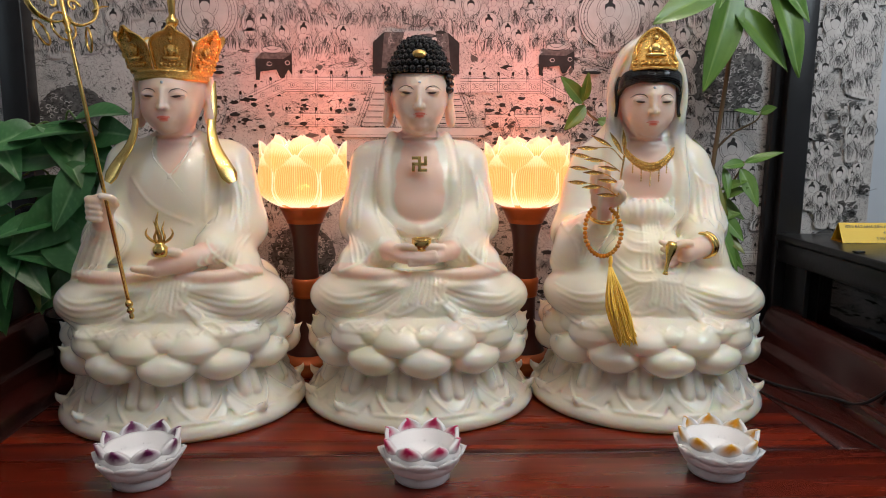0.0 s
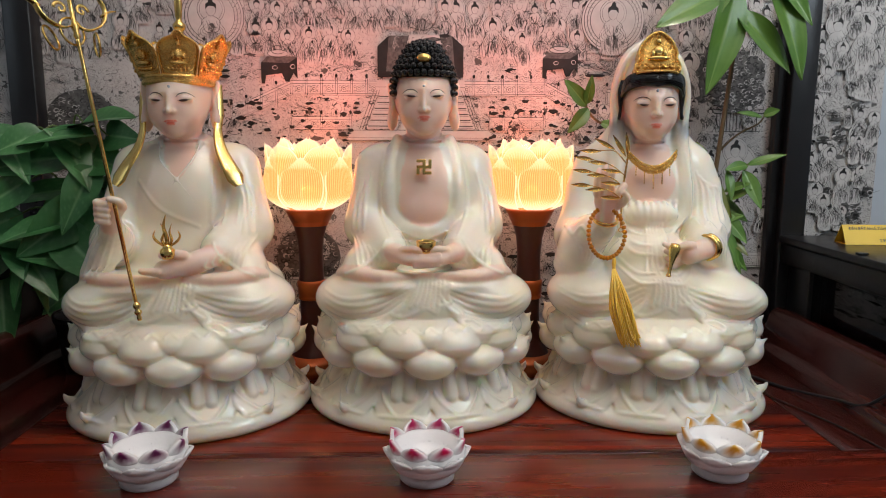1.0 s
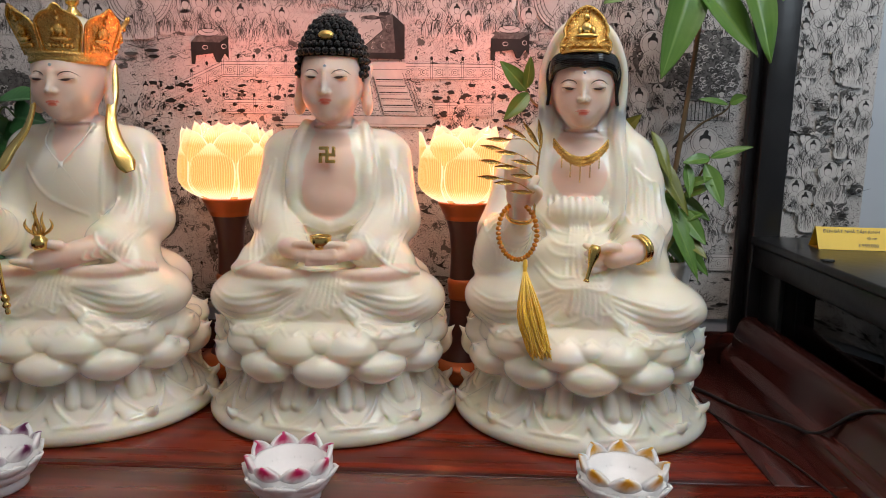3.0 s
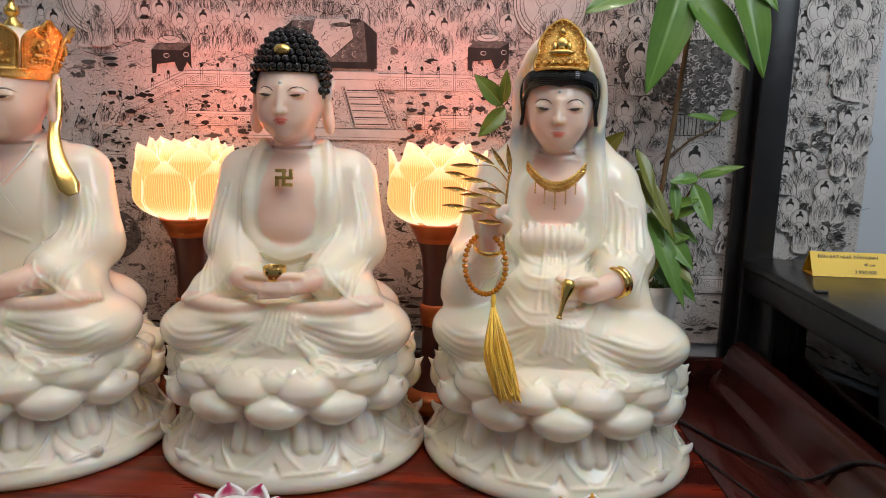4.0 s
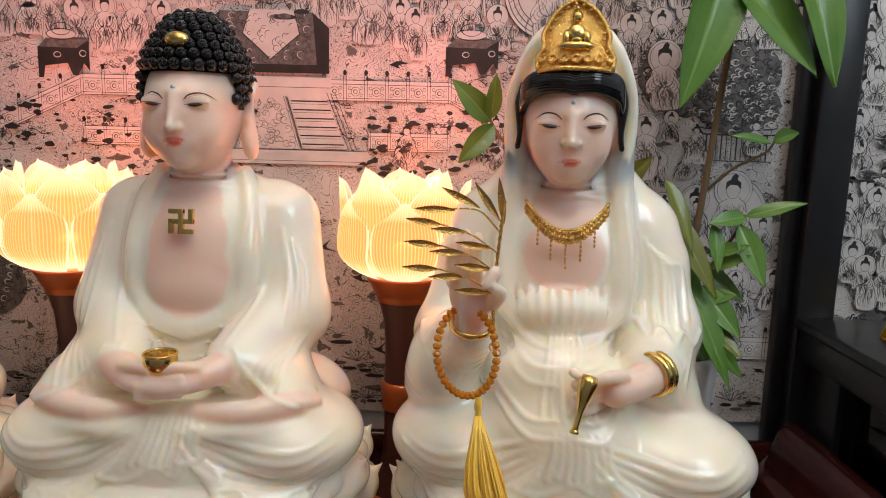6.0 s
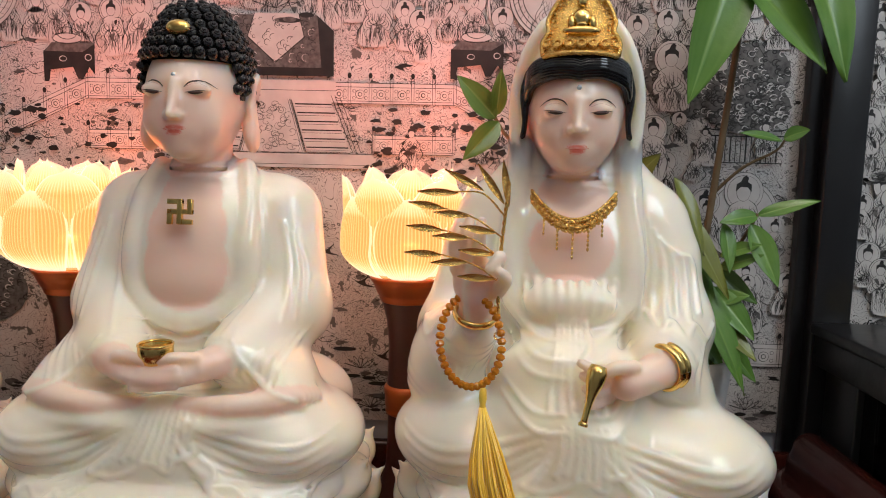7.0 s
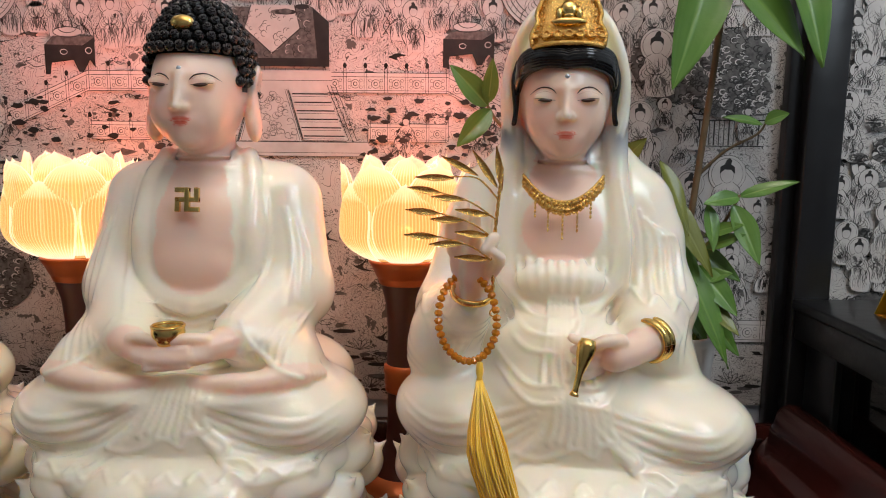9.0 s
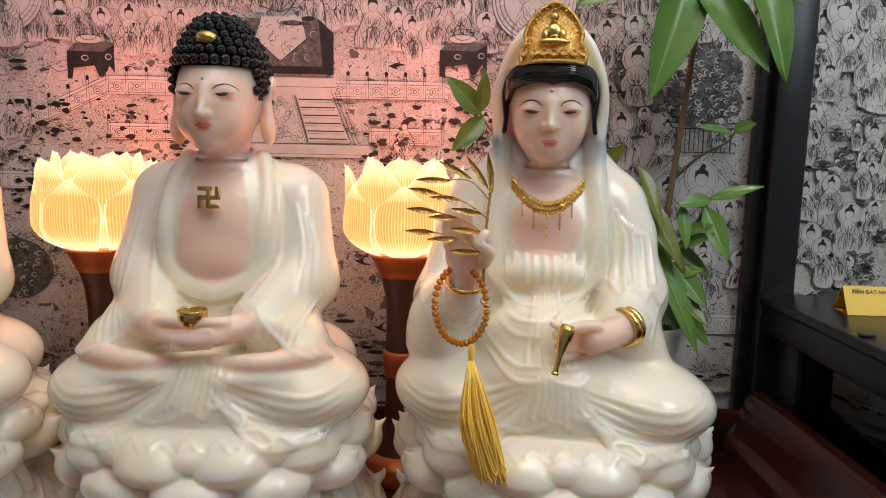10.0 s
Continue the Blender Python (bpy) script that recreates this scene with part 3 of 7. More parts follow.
    for r, z in prof[::4]:
        low = np.where(np.sin(ang) < -0.45, 0.4475, z)
        rr = np.where(z < low, r * 0.93, r * 0.965)
        cap.append(np.stack([0.0415 * rr * np.cos(ang), 0.009 + 0.0505 * rr * np.sin(ang), np.maximum(z, low)], 1))
    g.add(np.concatenate(cap), grid_faces(len(cap), 40, True), 1)
    i, s0 = 0, 0.0
    while s0 <= arc[-1]:
        r, z = np.interp(s0, arc, prof[:, 0]), np.interp(s0, arc, prof[:, 1])
        count = max(1, int(2 * math.pi * 0.046 * r / 0.0096))
        for j in range(count):
            th = 2 * math.pi * (j + 0.5 * (i % 2)) / count - math.pi / 2
            if z < 0.446 and math.sin(th) < -0.42:
                continue
            if z < 0.428 and math.sin(th) < -0.10:
                continue
            c = np.array((0.0415 * r * math.cos(th), 0.009 + 0.0505 * r * math.sin(th), z))
            k = min(len(prof) - 2, int(np.searchsorted(arc, s0)))
            slope = (prof[k + 1] - prof[k]) * (0.043, 1)
            nrm = Vector((math.cos(th) * slope[1], math.sin(th) * slope[1], -slope[0])).normalized() if k < 76 else Vector((0, 0, 1))
            R = nrm.to_track_quat("Z", "Y").to_matrix()
            g.add(*ball(c, (0.0050, 0.0050, 0.0042), 10, 7, R), 1)
            ring = [c + np.array(R @ Vector((0.0031 * (1 - 0.7 * u) * math.cos(10 * u), 0.0031 * (1 - 0.7 * u) * math.sin(10 * u), 0.0031 + 0.0016 * u))) for u in np.linspace(0, 1, 10)]
            g.add(*tube(np.array(ring), (0.0010, 0.0009), 5), 1)
        i, s0 = i + 1, s0 + 0.0083
    return finish("seated_statue", g, f, h, m, "glossy cream resin seated statue with black curled hair on lotus base")


def seated_crowned(m):
    f = Field(*BODY)
    lotus_throne(f)
    crossed_legs(f)
    torso(f)
    # arm in the lap
    sleeve(f, 1, (0.080, 0.006, 0.248), (0.054, -0.052, 0.226))
    f.egg((0.076, -0.030, 0.208), (0.031, 0.046, 0.025), 0.018, rot=(0, 24, 20))
    f.rope([(0.064, -0.056, 0.226), (0.034, -0.082, 0.216), (-0.004, -0.096, 0.208)], (0.014, 0.014, 0.012), 0.005, 1.0, 7)
    fingers(f, (-0.008, -0.100, 0.205), (-0.95, -0.1, 0.1), (0, -0.005, 0.002), 0.024)
    f.rope([(0.020, -0.096, 0.226), (0.006, -0.106, 0.230), (-0.002, -0.108, 0.228)], (0.006, 0.0052, 0.0046), 0.003, 1.0, 6)
    # raised arm that grips the staff, with its long falling sleeve
    f.bar((-0.068, 0.030, 0.326), (-0.088, 0.000, 0.236), 0.029, 0.031, 0.014)
    f.rope([(-0.090, -0.006, 0.230), (-0.082, -0.040, 0.236), (-0.074, -0.062, 0.252)], (0.031, 0.025, 0.016), 0.008, n=7)
    f.rope([(-0.080, -0.046, 0.244), (-0.088, -0.050, 0.220), (-0.104, -0.046, 0.194)], (0.018, 0.019, 0.015), 0.008, n=7)
    f.bar((-0.072, -0.066, 0.254), (-0.070, -0.078, 0.272), 0.012, 0.013, 0.004, 1.0)
    f.egg((-0.068, -0.084, 0.282), (0.018, 0.013, 0.015), 0.004, 1.0)
    for j in range(4):
        f.rope([(-0.080, -0.086, 0.291 - 0.0072 * j), (-0.076, -0.099, 0.291 - 0.0072 * j), (-0.064, -0.101, 0.289 - 0.0072 * j)], (0.0046, 0.0045, 0.0038), 0.0012, 1.0, 6)
    f.rope([(-0.051, -0.086, 0.284), (-0.050, -0.098, 0.292), (-0.060, -0.104, 0.296)], (0.005, 0.0048, 0.004), 0.002, 1.0, 6)
    # crossed collar, falling folds of the robe
    f.egg((0, -0.030, 0.352), (0.022, 0.045, 0.026), 0.003, 1.0, paint=True)
    f.egg((0, -0.034, 0.334), (0.011, 0.03, 0.018), 0.003, 1.0, paint=True)
    f.egg((0, 0.0, 0.385), (0.04, 0.05, 0.030), 0.003, 1.0, paint=True)
    f.rope([(-0.026, -0.002, 0.362), (-0.020, -0.030, 0.340), (0.002, -0.044, 0.316), (0.030, -0.048, 0.280), (0.048, -0.044, 0.250)], (0.001, 0.0014, 0.0010, 0.0008, 0.0004), 0.005, n=12)
    f.rope([(0.026, -0.002, 0.362), (0.020, -0.030, 0.340), (0.004, -0.042, 0.318), (-0.008, -0.046, 0.300)], (0.001, 0.0014, 0.0010, 0.0006), 0.005, n=10)
    leg_folds(f)
    sleeve_folds(f, 1)
    for j in range(6):
        if j % 2:
            f.fold([(0.034 + 0.007 * j, 0.344 - 0.004 * j), (0.034 + 0.008 * j, 0.300), (0.030 + 0.009 * j, 0.258)], (0.0003, 0.0014, 0.0004), 0.004)
            f.fold([(-0.052, 0.326 - 0.014 * j), (-0.022, 0.290 - 0.013 * j), (0.024, 0.262 - 0.009 * j)], (0.0003, 0.0012, 0.0003), 0.004)
        f.fold([(-0.066 - 0.006 * j, 0.250), (-0.076 - 0.007 * j, 0.226), (-0.084 - 0.008 * j, 0.200)], (0.0003, 0.0019, 0.0010), 0.0025)
    h = Field(*HEAD)
    face(h, 1.04, 0.001, 0.0045)
    h.egg((0, 0.012, 0.455), (0.041, 0.046, 0.040), 0.004)
    h.egg((0, 0.012, 0.470), (0.046, 0.050, 0.022), 0.006)
    g = Geo()
    face_paint(g, h, 0.001, 0.0045, -0.0045)
    return finish("seated_statue", g, f, h, m, "glossy cream resin seated statue with crossed robe and lotus base")


def seated_veiled(m):
    f = Field(*BODY)
    lotus_throne(f)
    crossed_legs(f, False)
    torso(f)
    # veil falling over the shoulders
    f.rope([(0, 0.036, 0.40), (-0.040, 0.030, 0.352), (-0.080, 0.022, 0.300)], (0.030, 0.030, 0.024), 0.014, n=7)
    f.rope([(0, 0.036, 0.40), (0.040, 0.030, 0.352), (0.080, 0.022, 0.300)], (0.030, 0.030, 0.024), 0.014, n=7)
    for s in (-1, 1):
        f.rope([(s * 0.0435, 0.006, 0.392), (s * 0.0445, -0.003, 0.350), (s * 0.046, -0.016, 0.300), (s * 0.042, -0.022, 0.268), (s * 0.022, -0.036, 0.244)], (0.0085, 0.0105, 0.013, 0.012, 0.008), 0.004, n=14)
    # pleated bodice and swags
    f.egg((0, -0.038, 0.268), (0.036, 0.017, 0.018), 0.006)
    f.egg((0, -0.036, 0.312), (0.0340, 0.042, 0.031), 0.003, 1.0, paint=True)
    f.egg((0, -0.025, 0.352), (0.030, 0.050, 0.020), 0.003, 1.0, paint=True)
    f.egg((0, 0.0, 0.392), (0.034, 0.05, 0.026), 0.003, 1.0, paint=True)
    f.egg((0, -0.052, 0.210), (0.056, 0.030, 0.036), 0.020)
    f.egg((0, -0.066, 0.182), (0.052, 0.034, 0.020), 0.024)
    # raised hand
    f.bar((-0.068, 0.030, 0.326), (-0.090, 0.000, 0.240), 0.029, 0.032, 0.014)
    f.rope([(-0.092, -0.004, 0.236), (-0.082, -0.050, 0.238), (-0.068, -0.084, 0.256)], (0.032, 0.026, 0.017), 0.008, n=8)
    f.rope([(-0.078, -0.056, 0.248), (-0.094, -0.048, 0.222), (-0.108, -0.034, 0.196)], (0.022, 0.024, 0.018), 0.008, n=7)
    f.egg((-0.092, -0.040, 0.218), (0.026, 0.036, 0.036), 0.014, rot=(0, -14, 0))
    hx, hy, hz = 0.0125, -0.024, -0.006
    f.bar((-0.080 + hx, -0.062 + hy, 0.266 + hz), (-0.079 + hx, -0.072 + hy, 0.288 + hz), 0.012, 0.013, 0.004, 1.0)
    f.egg((-0.079 + hx, -0.076 + hy, 0.298 + hz), (0.017, 0.010, 0.018), 0.005, 1.0)
    for dx, hgt in ((-0.016, 0.030), (-0.008, 0.036), (0.001, 0.034)):
        f.rope([(-0.077 + dx + hx, -0.078 + hy, 0.306 + hz), (-0.078 + dx + hx, -0.084 + hy, 0.306 + hgt * 0.6 + hz), (-0.077 + dx * 0.9 + hx, -0.080 + hy, 0.306 + hgt + hz)], (0.0050, 0.0046, 0.0034), 0.0012, 1.0, 6)
    f.rope([(-0.066 + hx, -0.080 + hy, 0.308 + hz), (-0.062 + hx, -0.092 + hy, 0.318 + hz), (-0.068 + hx, -0.098 + hy, 0.310 + hz)], (0.0048, 0.0045, 0.0036), 0.0015, 1.0, 6)
    f.rope([(-0.064 + hx, -0.080 + hy, 0.292 + hz), (-0.058 + hx, -0.090 + hy, 0.302 + hz), (-0.062 + hx, -0.097 + hy, 0.308 + hz)], (0.0055, 0.0048, 0.0036), 0.0015, 1.0, 6)
    # lowered hand
    sleeve(f, 1, (0.082, 0.004, 0.246), (0.070, -0.046, 0.228))
    f.egg((0.078, -0.014, 0.206), (0.030, 0.046, 0.028), 0.018, rot=(0, 24, 20))
    leg_folds(f)
    for s in (-1, 1):
        for j in range(5):
            f.fold([(s * (0.058 + 0.006 * j), 0.332 - 0.007 * j), (s * (0.064 + 0.008 * j), 0.300), (s * (0.064 + 0.009 * j), 0.262 - 0.004 * (j % 2))], (0.0003, 0.0013, 0.0020), 0.003)
        # scalloped edge of the cape
        f.fold([(s * 0.060, 0.262), (s * 0.068, 0.252), (s * 0.076, 0.259), (s * 0.086, 0.247), (s * 0.095, 0.255), (s * 0.104, 0.243), (s * 0.112, 0.252)], 0.0024, 0.002, n=26)
        f.fold([(s * 0.047, 0.350), (s * 0.053, 0.310), (s * 0.053, 0.262), (s * 0.044, 0.238)], (0.0006, 0.0028, 0.0026, 0.0006))
        for j in range(5):
            f.fold([(s * (0.104 - 0.007 * j), 0.240 - 0.004 * j), (s * (0.094 - 0.006 * j), 0.224), (s * (0.092 - 0.003 * j), 0.204)], (0.0004, 0.0019, 0.0006), 0.0025)
    for j in range(9):
        x = -0.032 + 0.008 * j
        f.fold([(x, 0.262), (x * 1.04, 0.272), (x * 1.08, 0.2845)], (0.0008, 0.0022, 0.0028), 0.002, n=8)
    for j in range(6):
        f.fold([(-0.048, 0.266 - 0.012 * j), (-0.026, 0.246 - 0.012 * j), (-0.004, 0.242 - 0.011 * j)], (0.0004, 0.0024, 0.0008), 0.0025)
        f.fold([(0.050, 0.266 - 0.012 * j), (0.028, 0.246 - 0.012 * j), (0.008, 0.242 - 0.011 * j)], (0.0004, 0.0024, 0.0008), 0.0025)
        f.fold([(-0.008 + 0.004 * j, 0.258), (-0.010 + 0.005 * j, 0.230), (-0.014 + 0.008 * j, 0.198)], (0.0006, 0.0018, 0.0010), 0.0025)
    f.fold([(0.012, 0.256), (0.016, 0.240), (0.009, 0.228), (0.014, 0.214), (0.006, 0.202)], (0.0010, 0.0026, 0.0026, 0.0020), 0.0025)
    f.rope([(0.076, -0.056, 0.230), (0.056, -0.074, 0.224), (0.040, -0.086, 0.222)], (0.013, 0.012, 0.013), 0.005, 1.0, 7)
    for j in range(4):
        f.rope([(0.036 - 0.002 * j, -0.088 + 0.002 * j, 0.230 - 0.0065 * j), (0.020 - 0.001 * j, -0.096, 0.232 - 0.008 * j), (0.008 + 0.002 * j, -0.094, 0.236 - 0.009 * j)], (0.0046, 0.0044, 0.0034), 0.0012, 1.0, 6)
    f.rope([(0.044, -0.090, 0.234), (0.032, -0.100, 0.236), (0.022, -0.102, 0.232)], (0.0055, 0.005, 0.004), 0.002, 1.0, 6)
    h = Field((-0.066, -0.066, 0.344), (0.066, 0.080, 0.530), 0.00105)
    face(h, 0.97, -0.0008, 0.0028)
    # the hood behind the face
    h.egg((0, 0.022, 0.455), (0.044, 0.040, 0.049), 0.008)
    h.egg((0, 0.030, 0.425), (0.050, 0.040, 0.060), 0.012)
    for s in (-1, 1):
        h.rope([(s * 0.010, -0.002, 0.498), (s * 0.032, -0.006, 0.478), (s * 0.046, -0.004, 0.446), (s * 0.049, 0.0, 0.415), (s * 0.045, 0.0, 0.380), (s * 0.042, 0.006, 0.352)],
               (0.005, 0.0045, 0.0045, 0.005, 0.006, 0.009), 0.008, n=14)
    g = Geo()
    face_paint(g, h, -0.0008, 0.0028, -0.0055)
    # combed black hair across the brow and a lock before each ear
    for j in range(7):
        t = j / 6
        o, z = 0.0022 * math.sin(math.pi * t) - 0.0012, 0.0115 * t
        pts = [(0.0400 - 0.002 * t, -0.002, 0.422 + z * 0.7), (0.0350, -0.025 - o, 0.4350 + z), (0.020, -0.0405 - o, 0.4405 + z), (0.006, -0.0455 - o, 0.4405 + z)]
        pts = [(-x, y, q) for x, y, q in pts] + [(0, -0.0455 - o, 0.4392 + z)] + pts[::-1]
        g.add(*tube(pts, (0.0036, 0.0044, 0.0038, 0.0033, 0.0038, 0.0044, 0.0036), 8, 40), 1)
    for s in (-1, 1):
        g.add(*tube([(s * 0.037, -0.004, 0.446), (s * 0.041, -0.006, 0.430), (s * 0.0405, -0.006, 0.408), (s * 0.042, -0.006, 0.396), (s * 0.0425, -0.010, 0.3985)], (0.0055, 0.0042, 0.0022, 0.0022, 0.001), 8, 18), 1)
    return finish("seated_statue", g, f, h, m, "glossy cream resin veiled seated statue with black hair on lotus base", -0.0115)


CENTRE, LEFT, RIGHT = pose(0.003, 0.850, 0), pose(-0.301, 0.832, 0, 0, 0, 4), pose(0.307, 0.845, 0, 0, 0, -7)
seated_centre(CENTRE)
seated_crowned(LEFT)
seated_veiled(RIGHT)
RIGHT_TOP = Matrix.Translation((-0.0115, 0.001, 0)) @ RIGHT


# ---------- room and furniture: materials ----------
def paper_ground():
    """Off-white print paper covered by engraved contour lines and dark foliage blots."""
    m = mottled("wallpaper_ground", (0.60, 0.59, 0.575), (0.51, 0.50, 0.49), 9, 0.5)
    base = [n for n in m.node_tree.nodes if n.type == "VALTORGB"][0]
    tc = node(m, "ShaderNodeTexCoord")

    def math_node(op, a, b=None):
        n = node(m, "ShaderNodeMath")
        n.operation = op
        for i, v in enumerate((a, b)):
            if isinstance(v, (int, float)):
                n.inputs[i].default_value = v
            elif v is not None:
                m.node_tree.links.new(v, n.inputs[i])
        return n.outputs[0]

    def contour(scale, steps, width, detail):
        n = node(m, "ShaderNodeTexNoise", Scale=scale, Detail=detail, Distortion=0.6)
        link(m, tc, "Object", n, "Vector")
        f = math_node("FRACT", math_node("MULTIPLY", n.outputs["Fac"], steps))
        return math_node("LESS_THAN", math_node("ABSOLUTE", math_node("SUBTRACT", f, 0.5)), width), n

    lines, first = contour(62.0, 13.0, 0.055, 1.0)
    fine, second = contour(150.0, 7.0, 0.08, 0.0)
    mask = node(m, "ShaderNodeTexNoise", Scale=11.0, Detail=2.0)
    link(m, tc, "Object", mask, "Vector")
    fine = math_node("MULTIPLY", fine, math_node("GREATER_THAN", mask.outputs["Fac"], 0.47))
    blot = node(m, "ShaderNodeTexNoise", Scale=70.0, Detail=5.0)
    link(m, tc, "Object", blot, "Vector")
    dark = math_node("GREATER_THAN", blot.outputs["Fac"], 0.645)
    ink = math_node("MULTIPLY", math_node("MAXIMUM", math_node("MAXIMUM", lines, fine), dark), 0.85)
    mix = node(m, "ShaderNodeMix")
    mix.data_type = "RGBA"
    m.node_tree.links.new(ink, mix.inputs[0])
    m.node_tree.links.new(base.outputs["Color"], mix.inputs[6])
    mix.inputs[7].default_value = (0.03, 0.029, 0.028, 1)
    m.node_tree.links.new(mix.outputs[2], bsdf(m).inputs["Base Color"])
    return m


PAPER = paper_ground()
PRINT_WHITE = mottled("print_white", (0.60, 0.59, 0.575), (0.50, 0.49, 0.48), 60, 0.5)
INK = mottled("printing_ink", (0.008, 0.008, 0.008), (0.022, 0.021, 0.020), 60, 0.55)
INK_GREY = mottled("printing_ink_grey", (0.05, 0.049, 0.048), (0.15, 0.147, 0.143), 200, 0.55)
WALL = mottled("painted_wall", (0.50, 0.56, 0.62), (0.44, 0.50, 0.56), 3, 0.6, bump=0.1)
CEIL = mottled("ceiling_paint", (0.78, 0.78, 0.77), (0.70, 0.70, 0.70), 3, 0.7, bump=0.1)


def stained_wood(name, a, b, c, grain=(0.6, 9, 9), scale=6.0, rough=0.12):
    m = mottled(name, a, b, scale, rough, rough2=rough + 0.16, stretch=grain, detail=9)
    tc = node(m, "ShaderNodeTexCoord")
    info = node(m, "ShaderNodeObjectInfo")
    mp = node(m, "ShaderNodeMapping")
    mp.inputs["Scale"].default_value = grain
    add = node(m, "ShaderNodeVectorMath")
    link(m, tc, "Object", add, 0)
    link(m, info, "Random", add, 1)
    m.node_tree.links.new(add.outputs[0], mp.inputs["Vector"])
    w = node(m, "ShaderNodeTexNoise", Scale=scale * 0.35, Detail=5.0, Distortion=1.2)
    link(m, mp, "Vector", w, "Vector")
    r = [n for n in m.node_tree.nodes if n.type == "VALTORGB"][0]
    streak = ramp(m, [(0.38, (0, 0, 0)), (0.62, (1, 1, 1))])
    link(m, w, "Fac", streak, "Fac")
    mix = node(m, "ShaderNodeMix")
    mix.data_type = "RGBA"
    m.node_tree.links.new(streak.outputs["Color"], mix.inputs[0])
    m.node_tree.links.new(r.outputs["Color"], mix.inputs[6])
    mix.inputs[7].default_value = (*c, 1)
    m.node_tree.links.new(mix.outputs[2], bsdf(m).inputs["Base Color"])
    bsdf(m).inputs["Coat Weight"].default_value = 0.12
    bsdf(m).inputs["Coat Roughness"].default_value = 0.08
    return m


TABLE = stained_wood("red_stained_wood", (0.27, 0.026, 0.007), (0.14, 0.013, 0.005), (0.045, 0.006, 0.004), rough=0.2)
RAIL = stained_wood("dark_red_rail", (0.075, 0.014, 0.010), (0.04, 0.009, 0.007), (0.02, 0.006, 0.005), (9, 0.6, 9))
BLACK_WOOD = mottled("black_lacquered_wood", (0.005, 0.005, 0.006), (0.011, 0.011, 0.012), 8, 0.22, rough2=0.4, bump=0.12)


def dark_glass():
    m = bpy.data.materials.new("smoked_glass")
    m.use_nodes = True
    t = m.node_tree
    t.nodes.remove(bsdf(m))
    clear = node(m, "ShaderNodeBsdfTransparent")
    clear.inputs["Color"].default_value = (0.16, 0.17, 0.18, 1)
    gloss = node(m, "ShaderNodeBsdfGlossy", Roughness=0.03)
    fres = node(m, "ShaderNodeFresnel", IOR=1.5)
    mix = node(m, "ShaderNodeMixShader")
    link(m, fres, "Fac", mix, "Fac")
    t.links.new(clear.outputs[0], mix.inputs[1])
    t.links.new(gloss.outputs[0], mix.inputs[2])
    t.links.new(mix.outputs[0], t.nodes["Material Output"].inputs["Surface"])
    return m


SMOKED = dark_glass()

# ---------- shell ----------
structure("wall_north", slab(-2, 2, 1.084, 1.2, -0.8, 2.0, 0), WALL, "pale blue-grey painted wall behind the altar", "wall")
structure("floor", slab(-2, 2, -2, 1.2, -0.9, -0.8, 0), mottled("floor_tile", (0.32, 0.31, 0.30), (0.26, 0.25, 0.25), 4, 0.3), "grey tiled floor below the altar", "floor")
structure("ceiling", slab(-2, 2, -2, 1.2, 1.9, 2.0, 0), CEIL, "plain white painted ceiling", "ceiling")
structure("wall_south", slab(-2, 2, -2.1, -2, -0.8, 2.0, 0), WALL, "plain pale painted wall", "wall")
structure("wall_east", slab(2, 2.1, -2, 1.2, -0.8, 2.0, 0), WALL, "plain pale painted wall", "wall")
structure("wall_west", slab(-2.1, -2, -2, 1.2, -0.8, 2.0, 0), WALL, "plain pale painted wall", "wall")
paper = structure("wallpaper", slab(-1.2, 0.757, 1.079, 1.0845, 0.058, 0.85, 0), PAPER, "black and white line-print wallpaper with halos and pavilions", "wallpaper")


